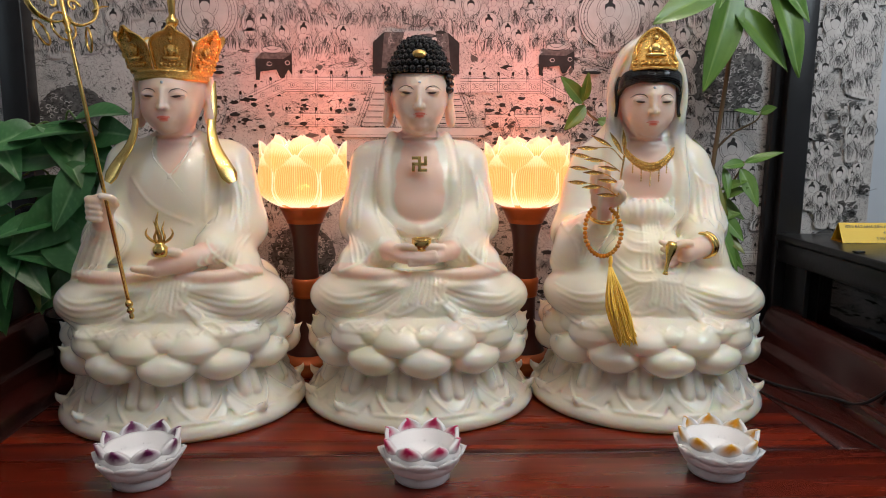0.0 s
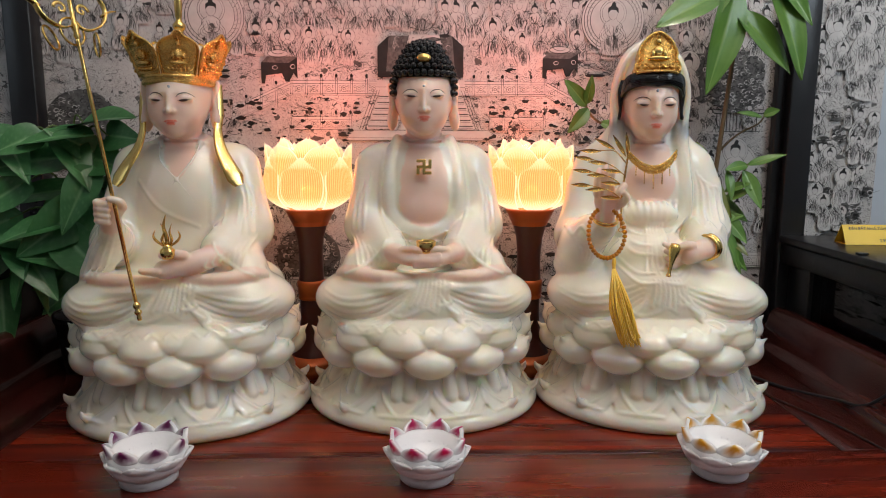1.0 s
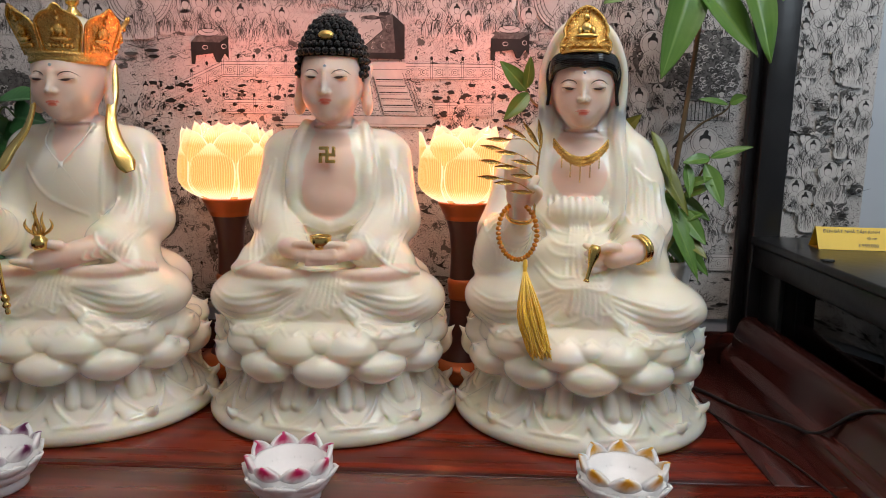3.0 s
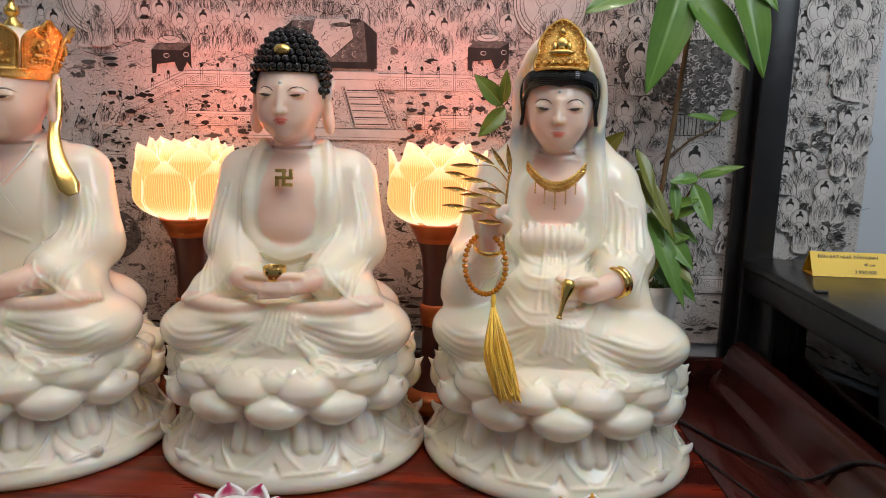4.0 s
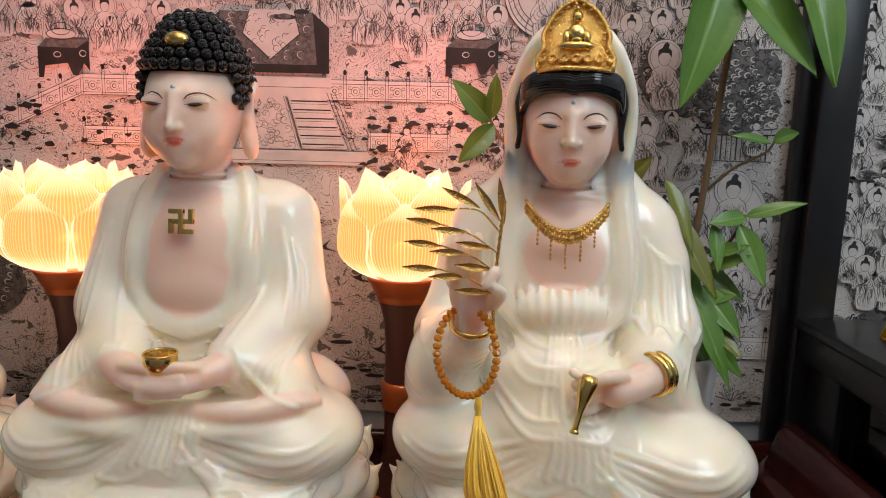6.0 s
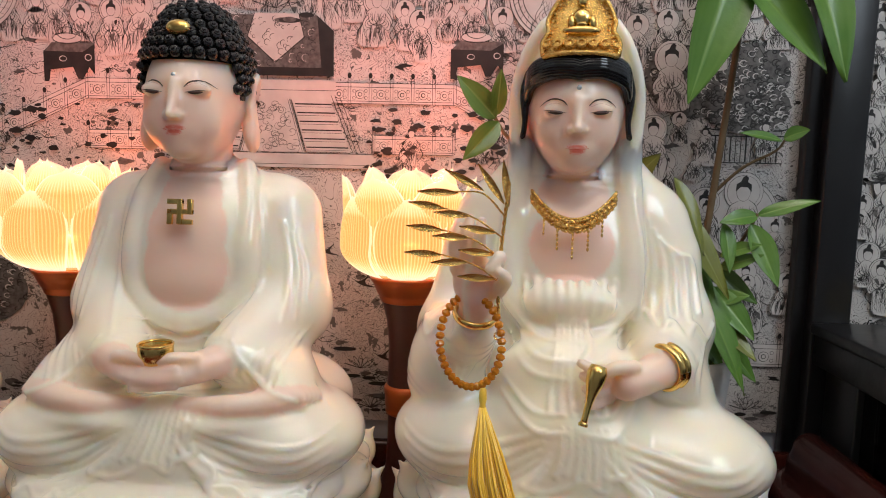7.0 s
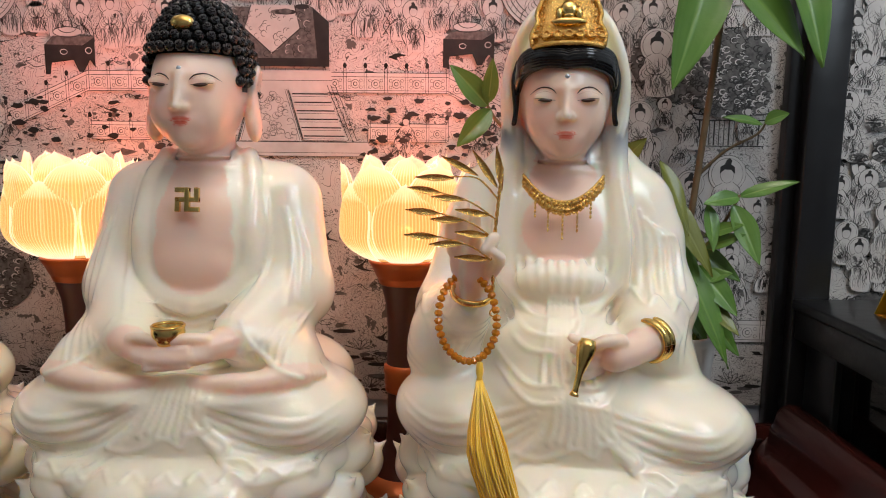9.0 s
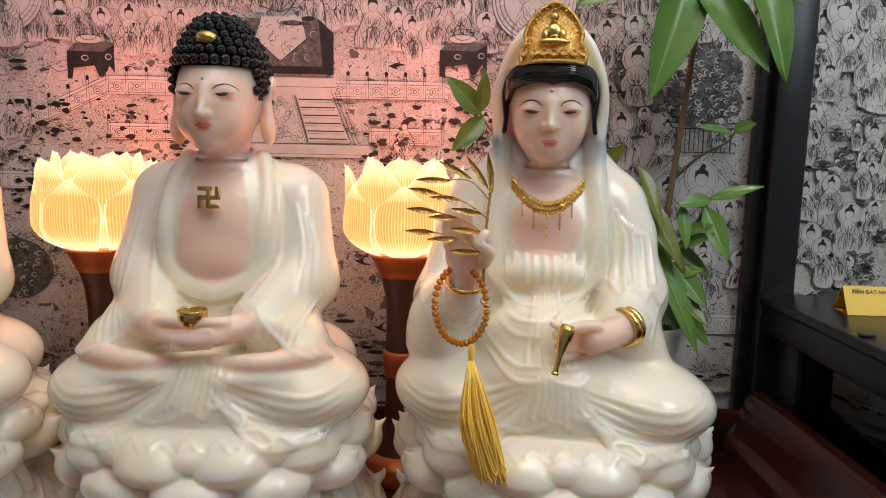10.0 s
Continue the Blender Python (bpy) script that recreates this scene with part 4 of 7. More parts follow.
# ---------- the print on the wallpaper: ribbons of ink in the wall's plane ----------
class Print:
    def __init__(self):
        self.g, self.y = Geo(), 1.0785
        self.rng = np.random.default_rng(5)

    def lift(self):
        self.y -= 0.000002

    def line(self, pts, w=0.0009, slot=0, n=None, loop=False):
        p = np.asarray(pts, float)
        if n:
            p = spline(np.vstack([p, p[:1]]) if loop else p, n)
        t = np.gradient(p, axis=0)
        t /= np.linalg.norm(t, axis=1)[:, None] + 1e-9
        nn = np.stack([-t[:, 1], t[:, 0]], 1)
        k = np.linspace(0, 1, len(p))
        ww = (np.asarray(w) * np.ones(len(p)) * (0.45 + 0.55 * np.sin(np.pi * np.clip(k, 0.06, 0.94))))[:, None] / 2
        a, b = p + nn * ww, p - nn * ww
        v = np.stack([np.stack([a[:, 0], np.full(len(p), self.y), a[:, 1]], 1), np.stack([b[:, 0], np.full(len(p), self.y), b[:, 1]], 1)], 1).reshape(-1, 3)
        self.g.add(v, [(2 * i, 2 * i + 1, 2 * i + 3, 2 * i + 2) for i in range(len(p) - 1)], slot)

    def fill(self, pts, slot=0, n=None):
        p = np.asarray(pts, float)
        if n:
            p = spline(np.vstack([p, p[:1]]), n)[:-1]
        self.lift()
        self.g.add(np.stack([p[:, 0], np.full(len(p), self.y), p[:, 1]], 1), [tuple(range(len(p)))], slot)
        self.lift()

    def ring(self, x, z, r, w=0.0009, slot=0, squash=1.0, n=26, arc=(0, 360)):
        a = np.radians(np.linspace(*arc, n))
        self.line(np.stack([x + r * np.cos(a), z + r * squash * np.sin(a)], 1), w, slot)

    def disc(self, x, z, rx, rz, slot=0, n=18):
        a = np.linspace(0, 2 * np.pi, n, endpoint=False)
        self.fill(np.stack([x + rx * np.cos(a), z + rz * np.sin(a)], 1), slot)

    def robed(self, x, z, s, halo=True, dark=0.5):
        """A draped seated or standing shape with a round top and a halo, no features."""
        rng = self.rng
        start = self.y
        self.y -= 0.00004 * int(rng.integers(0, 24))
        if halo:
            self.disc(x, z, 0.62 * s, 0.62 * s, 2, 24)
            self.ring(x, z, 0.62 * s, 0.0007)
            if s > 0.02:
                self.ring(x, z, 0.52 * s, 0.0005)
        lean, tall, wide = rng.uniform(-0.3, 0.3) * s, rng.uniform(1.5, 2.4), rng.uniform(0.48, 0.72)
        wob = lambda k: rng.uniform(-k, k) * s
        left = [(x - 0.16 * s, z - 0.30 * s), (x - 0.42 * s, z - 0.52 * s + wob(0.05)), (x - (wide - 0.1) * s, z - 1.0 * s + wob(0.12)), (x - 0.55 * s + lean, z - 1.3 * s + wob(0.1)), (x - wide * 0.82 * s + lean, z - tall * s + wob(0.1))]
        right = [(2 * x - a + wob(0.10) + 2 * lean * (i > 2), b + wob(0.06)) for i, (a, b) in enumerate(left)]
        self.fill(left + right[::-1], 2, 30)
        self.line(left, 0.0008, 0, 16)
        self.line(right, 0.0008, 0, 16)
        for j in range(int(40 + 1300 * s)):
            q = rng.uniform(-0.9, 0.9)
            top = rng.uniform(0.45, tall * 0.75)
            low = min(tall, top + rng.uniform(0.25, 0.9))
            k = 0.45 + (wide - 0.45) * min(1, top / tall)
            k2 = 0.45 + (wide - 0.45) * min(1, low / tall)
            bend = rng.uniform(-0.3, 0.3)
            self.line([(x + q * k * s + lean * top / tall, z - top * s), (x + (q + bend) * 0.5 * (k + k2) * s * 0.8 + lean * 0.7, z - (top + low) / 2 * s), (x + q * k2 * s * rng.uniform(0.6, 1.1) + lean * low / tall, z - low * s)], rng.uniform(0.00028, 0.0006), 0, 5)
        for j in range(4):
            if rng.random() < dark:
                a, t0 = rng.uniform(-0.5, 0.5), rng.uniform(0.5, tall * 0.7)
                h, w = rng.uniform(0.12, 0.40), rng.uniform(0.05, 0.13)
                self.fill([(x + (a - w) * s, z - t0 * s), (x + (a + w * 0.6) * s, z - (t0 - 0.05) * s), (x + (a + w + wob(0.1)) * s + lean * 0.6, z - (t0 + h) * s), (x + (a - w * 0.3) * s + lean * 0.6, z - (t0 + h * 0.9) * s)], 1 if j else 0, 14)
        # folded sleeves, sash and sleeve loops
        for a in (-1, 1):
            self.fill([(x + a * 0.34 * s, z - 0.52 * s), (x + a * 0.62 * s, z - 0.95 * s), (x + a * 0.52 * s, z - 1.30 * s), (x + a * 0.10 * s, z - 1.02 * s), (x + a * 0.22 * s, z - 0.86 * s)], 2, 16)
            for k in (0.0, 0.10, 0.20):
                self.line([(x + a * (0.34 - k) * s, z - (0.54 + k) * s), (x + a * (0.62 - k) * s, z - 0.95 * s), (x + a * (0.50 - k) * s, z - (1.28 - k) * s), (x + a * 0.10 * s, z - (1.02 - 0.3 * k) * s)], 0.0006, 0, 12)
        for a in (-1, 1):
            self.line([(x + a * 0.40 * s, z - 0.55 * s), (x + a * 0.30 * s, z - 0.95 * s), (x + wob(0.1), z - 1.05 * s), (x + a * 0.15 * s, z - 0.8 * s)], 0.0009, 0, 12)
            self.line([(x + a * wide * 0.9 * s, z - 1.0 * s), (x + a * (wide + 0.15) * s, z - 1.4 * s), (x + a * wide * s + lean, z - 1.9 * s)], 0.0010, 0, 10)
        self.disc(x, z - 0.02 * s, 0.22 * s, 0.29 * s, 2)
        self.ring(x, z - 0.02 * s, 0.22 * s, 0.0005, 0, 1.3, 16)
        tilt = rng.uniform(-0.06, 0.06) * s
        self.fill([(x - 0.25 * s, z + 0.0 * s), (x - 0.24 * s, z + 0.24 * s), (x - 0.10 * s, z + 0.32 * s), (x - 0.09 * s + tilt, z + 0.46 * s), (x + tilt, z + 0.52 * s), (x + 0.10 * s + tilt, z + 0.45 * s), (x + 0.11 * s, z + 0.32 * s), (x + 0.24 * s, z + 0.23 * s), (x + 0.25 * s, z), (x + 0.12 * s, z + 0.14 * s), (x - 0.10 * s, z + 0.15 * s)], 0)
        self.y = start - 0.000002

    def cloud(self, x, z, s, n=5):
        rng = self.rng
        for j in range(n):
            cx, cz, r = x + rng.uniform(-1, 1) * s, z + rng.uniform(-0.4, 0.4) * s, s * rng.uniform(0.15, 0.42)
            u = np.linspace(0.15, 1, 18)
            th = u * rng.uniform(6, 10) * rng.choice([-1, 1]) + rng.uniform(0, 6)
            self.line(np.stack([cx + r * u * np.cos(th), cz + 0.6 * r * u * np.sin(th)], 1), rng.uniform(0.0005, 0.0009), 0 if rng.random() < 0.75 else 1)
        self.line([(x - 1.4 * s, z - 0.3 * s), (x - 0.3 * s, z + 0.1 * s), (x + 0.4 * s, z - 0.25 * s), (x + 1.5 * s, z)], 0.0007, 0, 16)

    def bush(self, x, z, rx, rz, n, slot=0):
        rng = self.rng
        self.disc(x, z, rx * 0.96, rz * 0.96, 1, 20)
        for j in range(n):
            a, q = rng.uniform(0, 6.283), math.sqrt(rng.uniform(0, 1))
            r = rng.uniform(0.002, 0.0045)
            self.lift() if j % 12 == 0 else None
            self.ring(x + rx * q * math.cos(a), z + rz * q * math.sin(a), r, rng.uniform(0.0008, 0.0016), 0 if rng.random() < 0.7 else 2, 0.8, 8, (rng.uniform(0, 90), rng.uniform(200, 360)))

    def rail(self, x0, z0, x1, z1, hgt, n):
        """A panelled balustrade between two points."""
        q = [(x0, z0), (x1, z1), (x1, z1 + hgt), (x0, z0 + hgt)]
        self.fill(q, 2)
        for f in (0, 0.12, 0.8, 1.0):
            self.line([(x0, z0 + hgt * f), (x1, z1 + hgt * f)], 0.0010)
        for i in range(n + 1):
            t = i / n
            px, pz = x0 + (x1 - x0) * t, z0 + (z1 - z0) * t
            self.line([(px - 0.0015, pz), (px - 0.0015, pz + hgt * 1.25)], 0.0009)
            self.line([(px + 0.0015, pz), (px + 0.0015, pz + hgt * 1.25)], 0.0009)
            self.disc(px, pz + hgt * 1.36, 0.0022, 0.0032, 0, 8)
            if i < n:
                cx, cz, w = px + (x1 - x0) / n / 2, pz + (z1 - z0) / n / 2 + hgt * 0.45, abs(x1 - x0) / n
                self.ring(cx, cz, min(w, hgt) * 0.22, 0.0007, 0, 1, 12)
                self.ring(cx, cz, min(w, hgt) * 0.10, 0.0010, 0, 1, 8)
                for dx, dz in ((-1, -1), (1, -1), (1, 1), (-1, 1)):
                    self.ring(cx + dx * w * 0.28, cz + dz * hgt * 0.17, hgt * 0.08, 0.0006, 0, 1, 7)

    def low_table(self, x, z, w, h):
        """A dark altar table with a paler top and scroll-cut legs."""
        self.fill([(x - w * 0.5, z + h * 0.30), (x - w * 0.32, z + h * 0.55), (x + w * 0.55, z + h * 0.55), (x + w * 0.5, z + h * 0.30)], 1)
        self.fill([(x - w * 0.5, z + h * 0.32), (x - w * 0.5, z - h * 0.5), (x - w * 0.40, z - h * 0.5), (x - w * 0.36, z - h * 0.18), (x + w * 0.1, z - h * 0.10), (x + w * 0.2, z - h * 0.42), (x + w * 0.3, z - h * 0.42), (x + w * 0.3, z + h * 0.30)], 0)
        self.fill([(x + w * 0.3, z + h * 0.30), (x + w * 0.3, z - h * 0.42), (x + w * 0.44, z - h * 0.1), (x + w * 0.55, z - h * 0.3), (x + w * 0.55, z + h * 0.52)], 0)
        self.ring(x - w * 0.1, z + h * 0.12, h * 0.10, 0.0010, 2, 0.7, 12)
        self.ring(x + w * 0.42, z + h * 0.16, h * 0.09, 0.0010, 2, 0.9, 12)
        self.disc(x, z + h * 0.66, w * 0.30, h * 0.12, 2)
        self.ring(x, z + h * 0.66, w * 0.30, 0.0009, 0, 0.35)
        self.ring(x, z + h * 0.80, w * 0.20, 0.0009, 0, 0.6)

    def lily(self, x, z, s):
        for j in range(7):
            a = math.radians(20 + 23 * j)
            self.line([(x, z), (x + 0.6 * s * math.cos(a) - 0.12 * s, z + 0.5 * s * math.sin(a)), (x + s * math.cos(a), z + 0.75 * s * math.sin(a)), (x + 0.6 * s * math.cos(a) + 0.12 * s, z + 0.4 * s * math.sin(a)), (x, z)], 0.0007, 0, 12)
        for j in range(4):
            self.disc(x + self.rng.uniform(-1.4, 1.4) * s, z - self.rng.uniform(0.1, 0.5) * s, s * self.rng.uniform(0.25, 0.5), s * 0.11, 0 if j % 2 else 1, 12)


def wall_print():
    p = Print()
    rng = p.rng
    # drifting clouds and foliage all over
    for j in range(420):
        x, z = rng.uniform(-0.95, 0.75), rng.uniform(0.07, 0.72)
        p.cloud(x, z, rng.uniform(0.008, 0.020), 5)
    for j in range(150):
        x, z, s = rng.uniform(-0.75, 0.75), rng.uniform(0.07, 0.50), rng.uniform(0.003, 0.008)
        k = rng.uniform(0, 3)
        p.fill([(x + s * (0.5 + rng.random()) * math.cos(k + a) * (1.6 if i % 2 else 0.7), z + 0.6 * s * (0.4 + rng.random()) * math.sin(k + a)) for i, a in enumerate(np.linspace(0, 6.28, 9)[:-1])], 0 if rng.random() < 0.6 else 1, 18)
    # tree masses
    for x, z, rx, rz, n in ((-0.535, 0.37, 0.06, 0.055, 240), (0.455, 0.455, 0.055, 0.05, 220), (-0.185, 0.155, 0.055, 0.05, 200), (0.35, 0.27, 0.05, 0.05, 160), (-0.33, 0.20, 0.05, 0.04, 160), (0.70, 0.16, 0.05, 0.04, 150), (-0.45, 0.15, 0.05, 0.06, 160), (0.52, 0.455, 0.04, 0.035, 120)):
        p.bush(x, z, rx, rz, n)
    # back rows of robed shapes
    for row, (z, s) in enumerate(((0.665, 0.026), (0.61, 0.024), (0.56, 0.023), (0.515, 0.022))):
        x = -0.93 + 0.02 * (row % 2)
        while x < 0.74:
            if not (row == 3 and -0.10 < x < 0.10):
                p.robed(x + rng.uniform(-0.006, 0.006), z + rng.uniform(-0.012, 0.012), s * rng.uniform(0.8, 1.1), rng.random() < 0.75)
            x += rng.uniform(0.020, 0.036)
    # balustrades, the middle stair, landings
    for x0, x1 in ((-0.205, -0.062), (0.062, 0.20)):
        p.rail(x0, 0.416, x1, 0.416, 0.022, 6)
        p.rail(x0 + 0.05 * (x0 > 0), 0.362, x1 - 0.05 * (x0 < 0), 0.362, 0.020, 4)
    p.rail(-0.205, 0.416, -0.30, 0.372, 0.022, 4)
    p.rail(0.20, 0.416, 0.285, 0.372, 0.022, 4)
    p.rail(-0.62, 0.30, -0.30, 0.30, 0.022, 8)
    p.rail(0.29, 0.345, 0.40, 0.345, 0.024, 3)
    p.rail(0.30, 0.405, 0.40, 0.405, 0.022, 3)
    p.rail(0.44, 0.135, 0.60, 0.135, 0.026, 5)
    p.rail(-0.25, 0.098, -0.02, 0.098, 0.024, 7)
    p.fill([(-0.070, 0.418), (0.070, 0.418), (0.070, 0.440), (-0.070, 0.440)], 2)
    p.line([(-0.070, 0.429), (0.070, 0.429)], 0.0010)
    p.fill([(-0.036, 0.362), (0.036, 0.362), (0.020, 0.419), (-0.020, 0.419)], 2)
    for j in range(46):
        k = rng.uniform(0, 1)
        x, z = rng.uniform(-0.9, 0.9) * (0.032 - 0.015 * k), 0.366 + 0.048 * k
        u = np.linspace(0.1, 1, 14)
        th = 8 * u * rng.choice([-1, 1]) + rng.uniform(0, 6)
        p.line(np.stack([x + 0.006 * u * np.cos(th), z + 0.005 * u * np.sin(th)], 1), 0.0006, 0 if j % 2 else 1)
    for s in (-1, 1):
        p.fill([(s * 0.022, 0.419), (s * 0.064, 0.419), (s * 0.087, 0.363), (s * 0.038, 0.363)], 2)
        for i in range(6):
            k = (i + 0.5) / 6
            p.line([(s * (0.024 + 0.015 * k), 0.419 - 0.056 * k), (s * (0.064 + 0.022 * k), 0.419 - 0.056 * k)], 0.0026)
            p.line([(s * (0.024 + 0.015 * k), 0.416 - 0.056 * k), (s * (0.064 + 0.022 * k), 0.416 - 0.056 * k)], 0.0007)
        for o in (0, 0.004, 0.009):
            p.line([(s * (0.065 + o), 0.424), (s * (0.089 + o), 0.363)], 0.0012)
            p.line([(s * (0.021 - o * 0.4), 0.419), (s * (0.037 - o * 0.4), 0.363)], 0.0009)
    p.fill([(-0.12, 0.345), (0.12, 0.345), (0.11, 0.361), (-0.11, 0.361)], 2)
    for z in (0.345, 0.349, 0.361):
        p.line([(-0.12, z), (0.12, z)], 0.0009)
    for j in range(80):
        p.robed(rng.uniform(-0.62, -0.12) if j % 2 else rng.uniform(0.14, 0.46), rng.uniform(0.12, 0.40), rng.uniform(0.011, 0.017), rng.random() < 0.4, 0.8)
    for j in range(260):
        x, z, s = rng.choice([-1, 1]) * rng.uniform(0.10, 0.34), rng.uniform(0.24, 0.412), rng.uniform(0.002, 0.006)
        p.fill([(x + s * 1.6 * math.cos(a) * rng.uniform(0.4, 1), z + s * 0.8 * math.sin(a) * rng.uniform(0.4, 1)) for a in np.linspace(0, 6.28, 10)[:-1]], 0, 20)
    # seated pair with large ringed halos beside the middle
    for x in (-0.325, 0.305):
        p.disc(x, 0.535, 0.050, 0.050, 2, 32)
        for r in (0.050, 0.046, 0.041, 0.036):
            p.ring(x, 0.535, r, 0.0010, 0, 1, 40)
        for a in range(0, 360, 10):
            p.line([(x + 0.037 * math.cos(radians(a)), 0.535 + 0.037 * math.sin(radians(a))), (x + 0.045 * math.cos(radians(a + 6)), 0.535 + 0.045 * math.sin(radians(a + 6)))], 0.0008)
        p.robed(x, 0.545, 0.034, True, 1.0)
        p.lily(x, 0.455, 0.024)
    # the long dark table in the middle and two small ones
    p.fill([(-0.068, 0.452), (-0.068, 0.492), (-0.050, 0.508), (-0.052, 0.452)], 0)
    p.fill([(0.068, 0.452), (0.068, 0.492), (0.050, 0.508), (0.052, 0.452)], 0)
    p.fill([(-0.055, 0.448), (0.055, 0.448), (0.050, 0.508), (-0.050, 0.508)], 1)
    p.fill([(-0.068, 0.444), (0.068, 0.444), (0.068, 0.453), (-0.068, 0.453)], 0)
    p.fill([(-0.018, 0.510), (0.030, 0.510), (0.036, 0.485), (0.004, 0.458), (-0.026, 0.485)], 2)
    p.line([(-0.018, 0.510), (-0.026, 0.485), (0.004, 0.458), (0.036, 0.485), (0.030, 0.510)], 0.0016, 0)
    for j in range(90):
        x, z = rng.uniform(-0.046, 0.046), rng.uniform(0.455, 0.505)
        p.ring(x, z, rng.uniform(0.0015, 0.004), 0.0007, 0 if j % 3 else 2, 1, 8, (rng.uniform(0, 90), rng.uniform(180, 340)))
    p.lily(0.004, 0.515, 0.026)
    p.low_table(-0.224, 0.453, 0.054, 0.040)
    p.low_table(0.2215, 0.463, 0.054, 0.038)
    # right hand field: pavilion, a large haloed seated shape, attendants
    for j in range(6):
        w, z = 0.040 - 0.004 * j, 0.390 + 0.006 * j
        p.line([(0.515 - w - 0.006, z + 0.006), (0.515 - w, z), (0.515 + w, z), (0.515 + w + 0.006, z + 0.006)], 0.0016, 0, 10)
    for j in range(13):
        p.line([(0.482 + 0.0055 * j, 0.362), (0.482 + 0.0055 * j, 0.390)], 0.0018 if j % 3 else 0.003)
    p.line([(0.475, 0.361), (0.555, 0.361)], 0.002)
    p.bush(0.516, 0.420, 0.046, 0.030, 230)
    p.disc(0.516, 0.300, 0.040, 0.044, 2, 32)
    for r in (0.040, 0.036):
        p.ring(0.516, 0.300, r, 0.0008, 0, 1.1, 36)
    p.robed(0.516, 0.330, 0.034, True, 0.5)
    for x, z, s in ((0.455, 0.262, 0.024), (0.495, 0.238, 0.022), (0.530, 0.228, 0.024), (0.475, 0.318, 0.026), (0.44, 0.31, 0.024), (0.415, 0.395, 0.024), (0.40, 0.36, 0.020), (0.43, 0.36, 0.018), (0.43, 0.47, 0.030)):
        p.robed(x, z, s, True, 0.4)
    for x, z, s in ((0.665, 0.30, 0.026), (0.70, 0.29, 0.024), (0.655, 0.265, 0.022), (0.67, 0.53, 0.034), (0.715, 0.53, 0.032), (0.66, 0.46, 0.022)):
        p.robed(x, z, s, True, 0.3)
    for j in range(46):
        p.robed(rng.uniform(0.635, 0.745), rng.uniform(0.20, 0.66), rng.uniform(0.012, 0.022), rng.random() < 0.5, 0.8)
    for j in range(30):
        p.robed(rng.uniform(0.33, 0.57), rng.uniform(0.15, 0.46), rng.uniform(0.013, 0.020), rng.random() < 0.7, 0.8)
    p.disc(0.516, 0.296, 0.036, 0.040, 2, 32)
    p.robed(0.516, 0.330, 0.034, True, 0.4)
    for j in range(22):
        p.bush(rng.uniform(0.66, 0.745), rng.uniform(0.20, 0.43), rng.uniform(0.008, 0.016), 0.006, 14)
    for j in range(5):
        p.lily(rng.uniform(0.66, 0.74), 0.21 + 0.045 * j, 0.010)
    # lotus pond at the foot
    for j in range(16):
        p.lily(rng.uniform(-0.6, 0.6), rng.uniform(0.068, 0.10), rng.uniform(0.010, 0.020))
    p.lily(0.535, 0.085, 0.020)
    p.lily(0.10, 0.12, 0.020)
    for j in range(40):
        p.disc(rng.uniform(-0.1, 0.3), rng.uniform(0.065, 0.16), rng.uniform(0.006, 0.014), rng.uniform(0.002, 0.004), 0 if j % 3 else 1, 12)
    for j in range(26):
        x, z, s = rng.uniform(-0.1, 0.3), rng.uniform(0.10, 0.27), rng.uniform(0.008, 0.016)
        p.fill([(x - s, z + s * 0.5), (x - s * 0.2, z + s * 0.1), (x + s * 0.6, z + s * 0.7), (x + s * 0.2, z), (x + s, z - s * 0.3), (x, z - s * 0.2)], 0, 16)
    return p.g


tagged(part("print", wall_print(), [INK, INK_GREY, PRINT_WHITE], paper, "dense black line drawing of halos, railings and clouds", False), kind="stuff")
# dark line of a printed border on the wall beside the paper
key = joined(*[slab(0.768 + 0.012 * i, 0.777 + 0.012 * i, 1.0832, 1.0842, 0.556 + 0.004 * (i % 2), 0.5585 + 0.004 * (i % 2), 0) for i in range(20)], slab(0.766, 1.2, 1.0832, 1.0842, 0.549, 0.551, 0), slab(0.766, 1.2, 1.0832, 1.0842, 0.566, 0.568, 0))
structure("trim", key, INK, "dark printed key-pattern border on the pale wall", "border", False)

# ---------- altar table with its side rails ----------
table = thing("altar_table", pose(0, 0, 0), "dark red polished wooden altar table with moulded side rails", "table")
part("centre_panel", slab(-0.4745, 0.4745, 0.6665, 1.050, -0.03, 0, 0.0015), TABLE, table)
part("front_board", slab(-0.549, 0.549, 0.38, 0.6650, -0.03, 0.0004, 0.0015), TABLE, table)
for s in (-1, 1):
    part("side_board", slab(min(s * 0.4755, s * 0.549), max(s * 0.4755, s * 0.549), 0.6665, 1.050, -0.03, 0.0002, 0.0015), RAIL, table)
part("back_rail", slab(-0.549, 0.582, 1.0505, 1.0640, -0.03, 0.044, 0.004), RAIL, table)
part("apron", slab(-0.549, 0.549, 0.40, 1.05, -0.12, -0.031, 0.004), RAIL, table)
PROFILE = [(0.549, -0.10), (0.549, 0.010), (0.554, 0.015), (0.561, 0.016), (0.565, 0.022), (0.566, 0.042), (0.570, 0.050), (0.572, 0.060), (0.578, 0.069), (0.586, 0.073), (0.594, 0.072), (0.600, 0.066), (0.603, 0.055), (0.603, -0.10)]
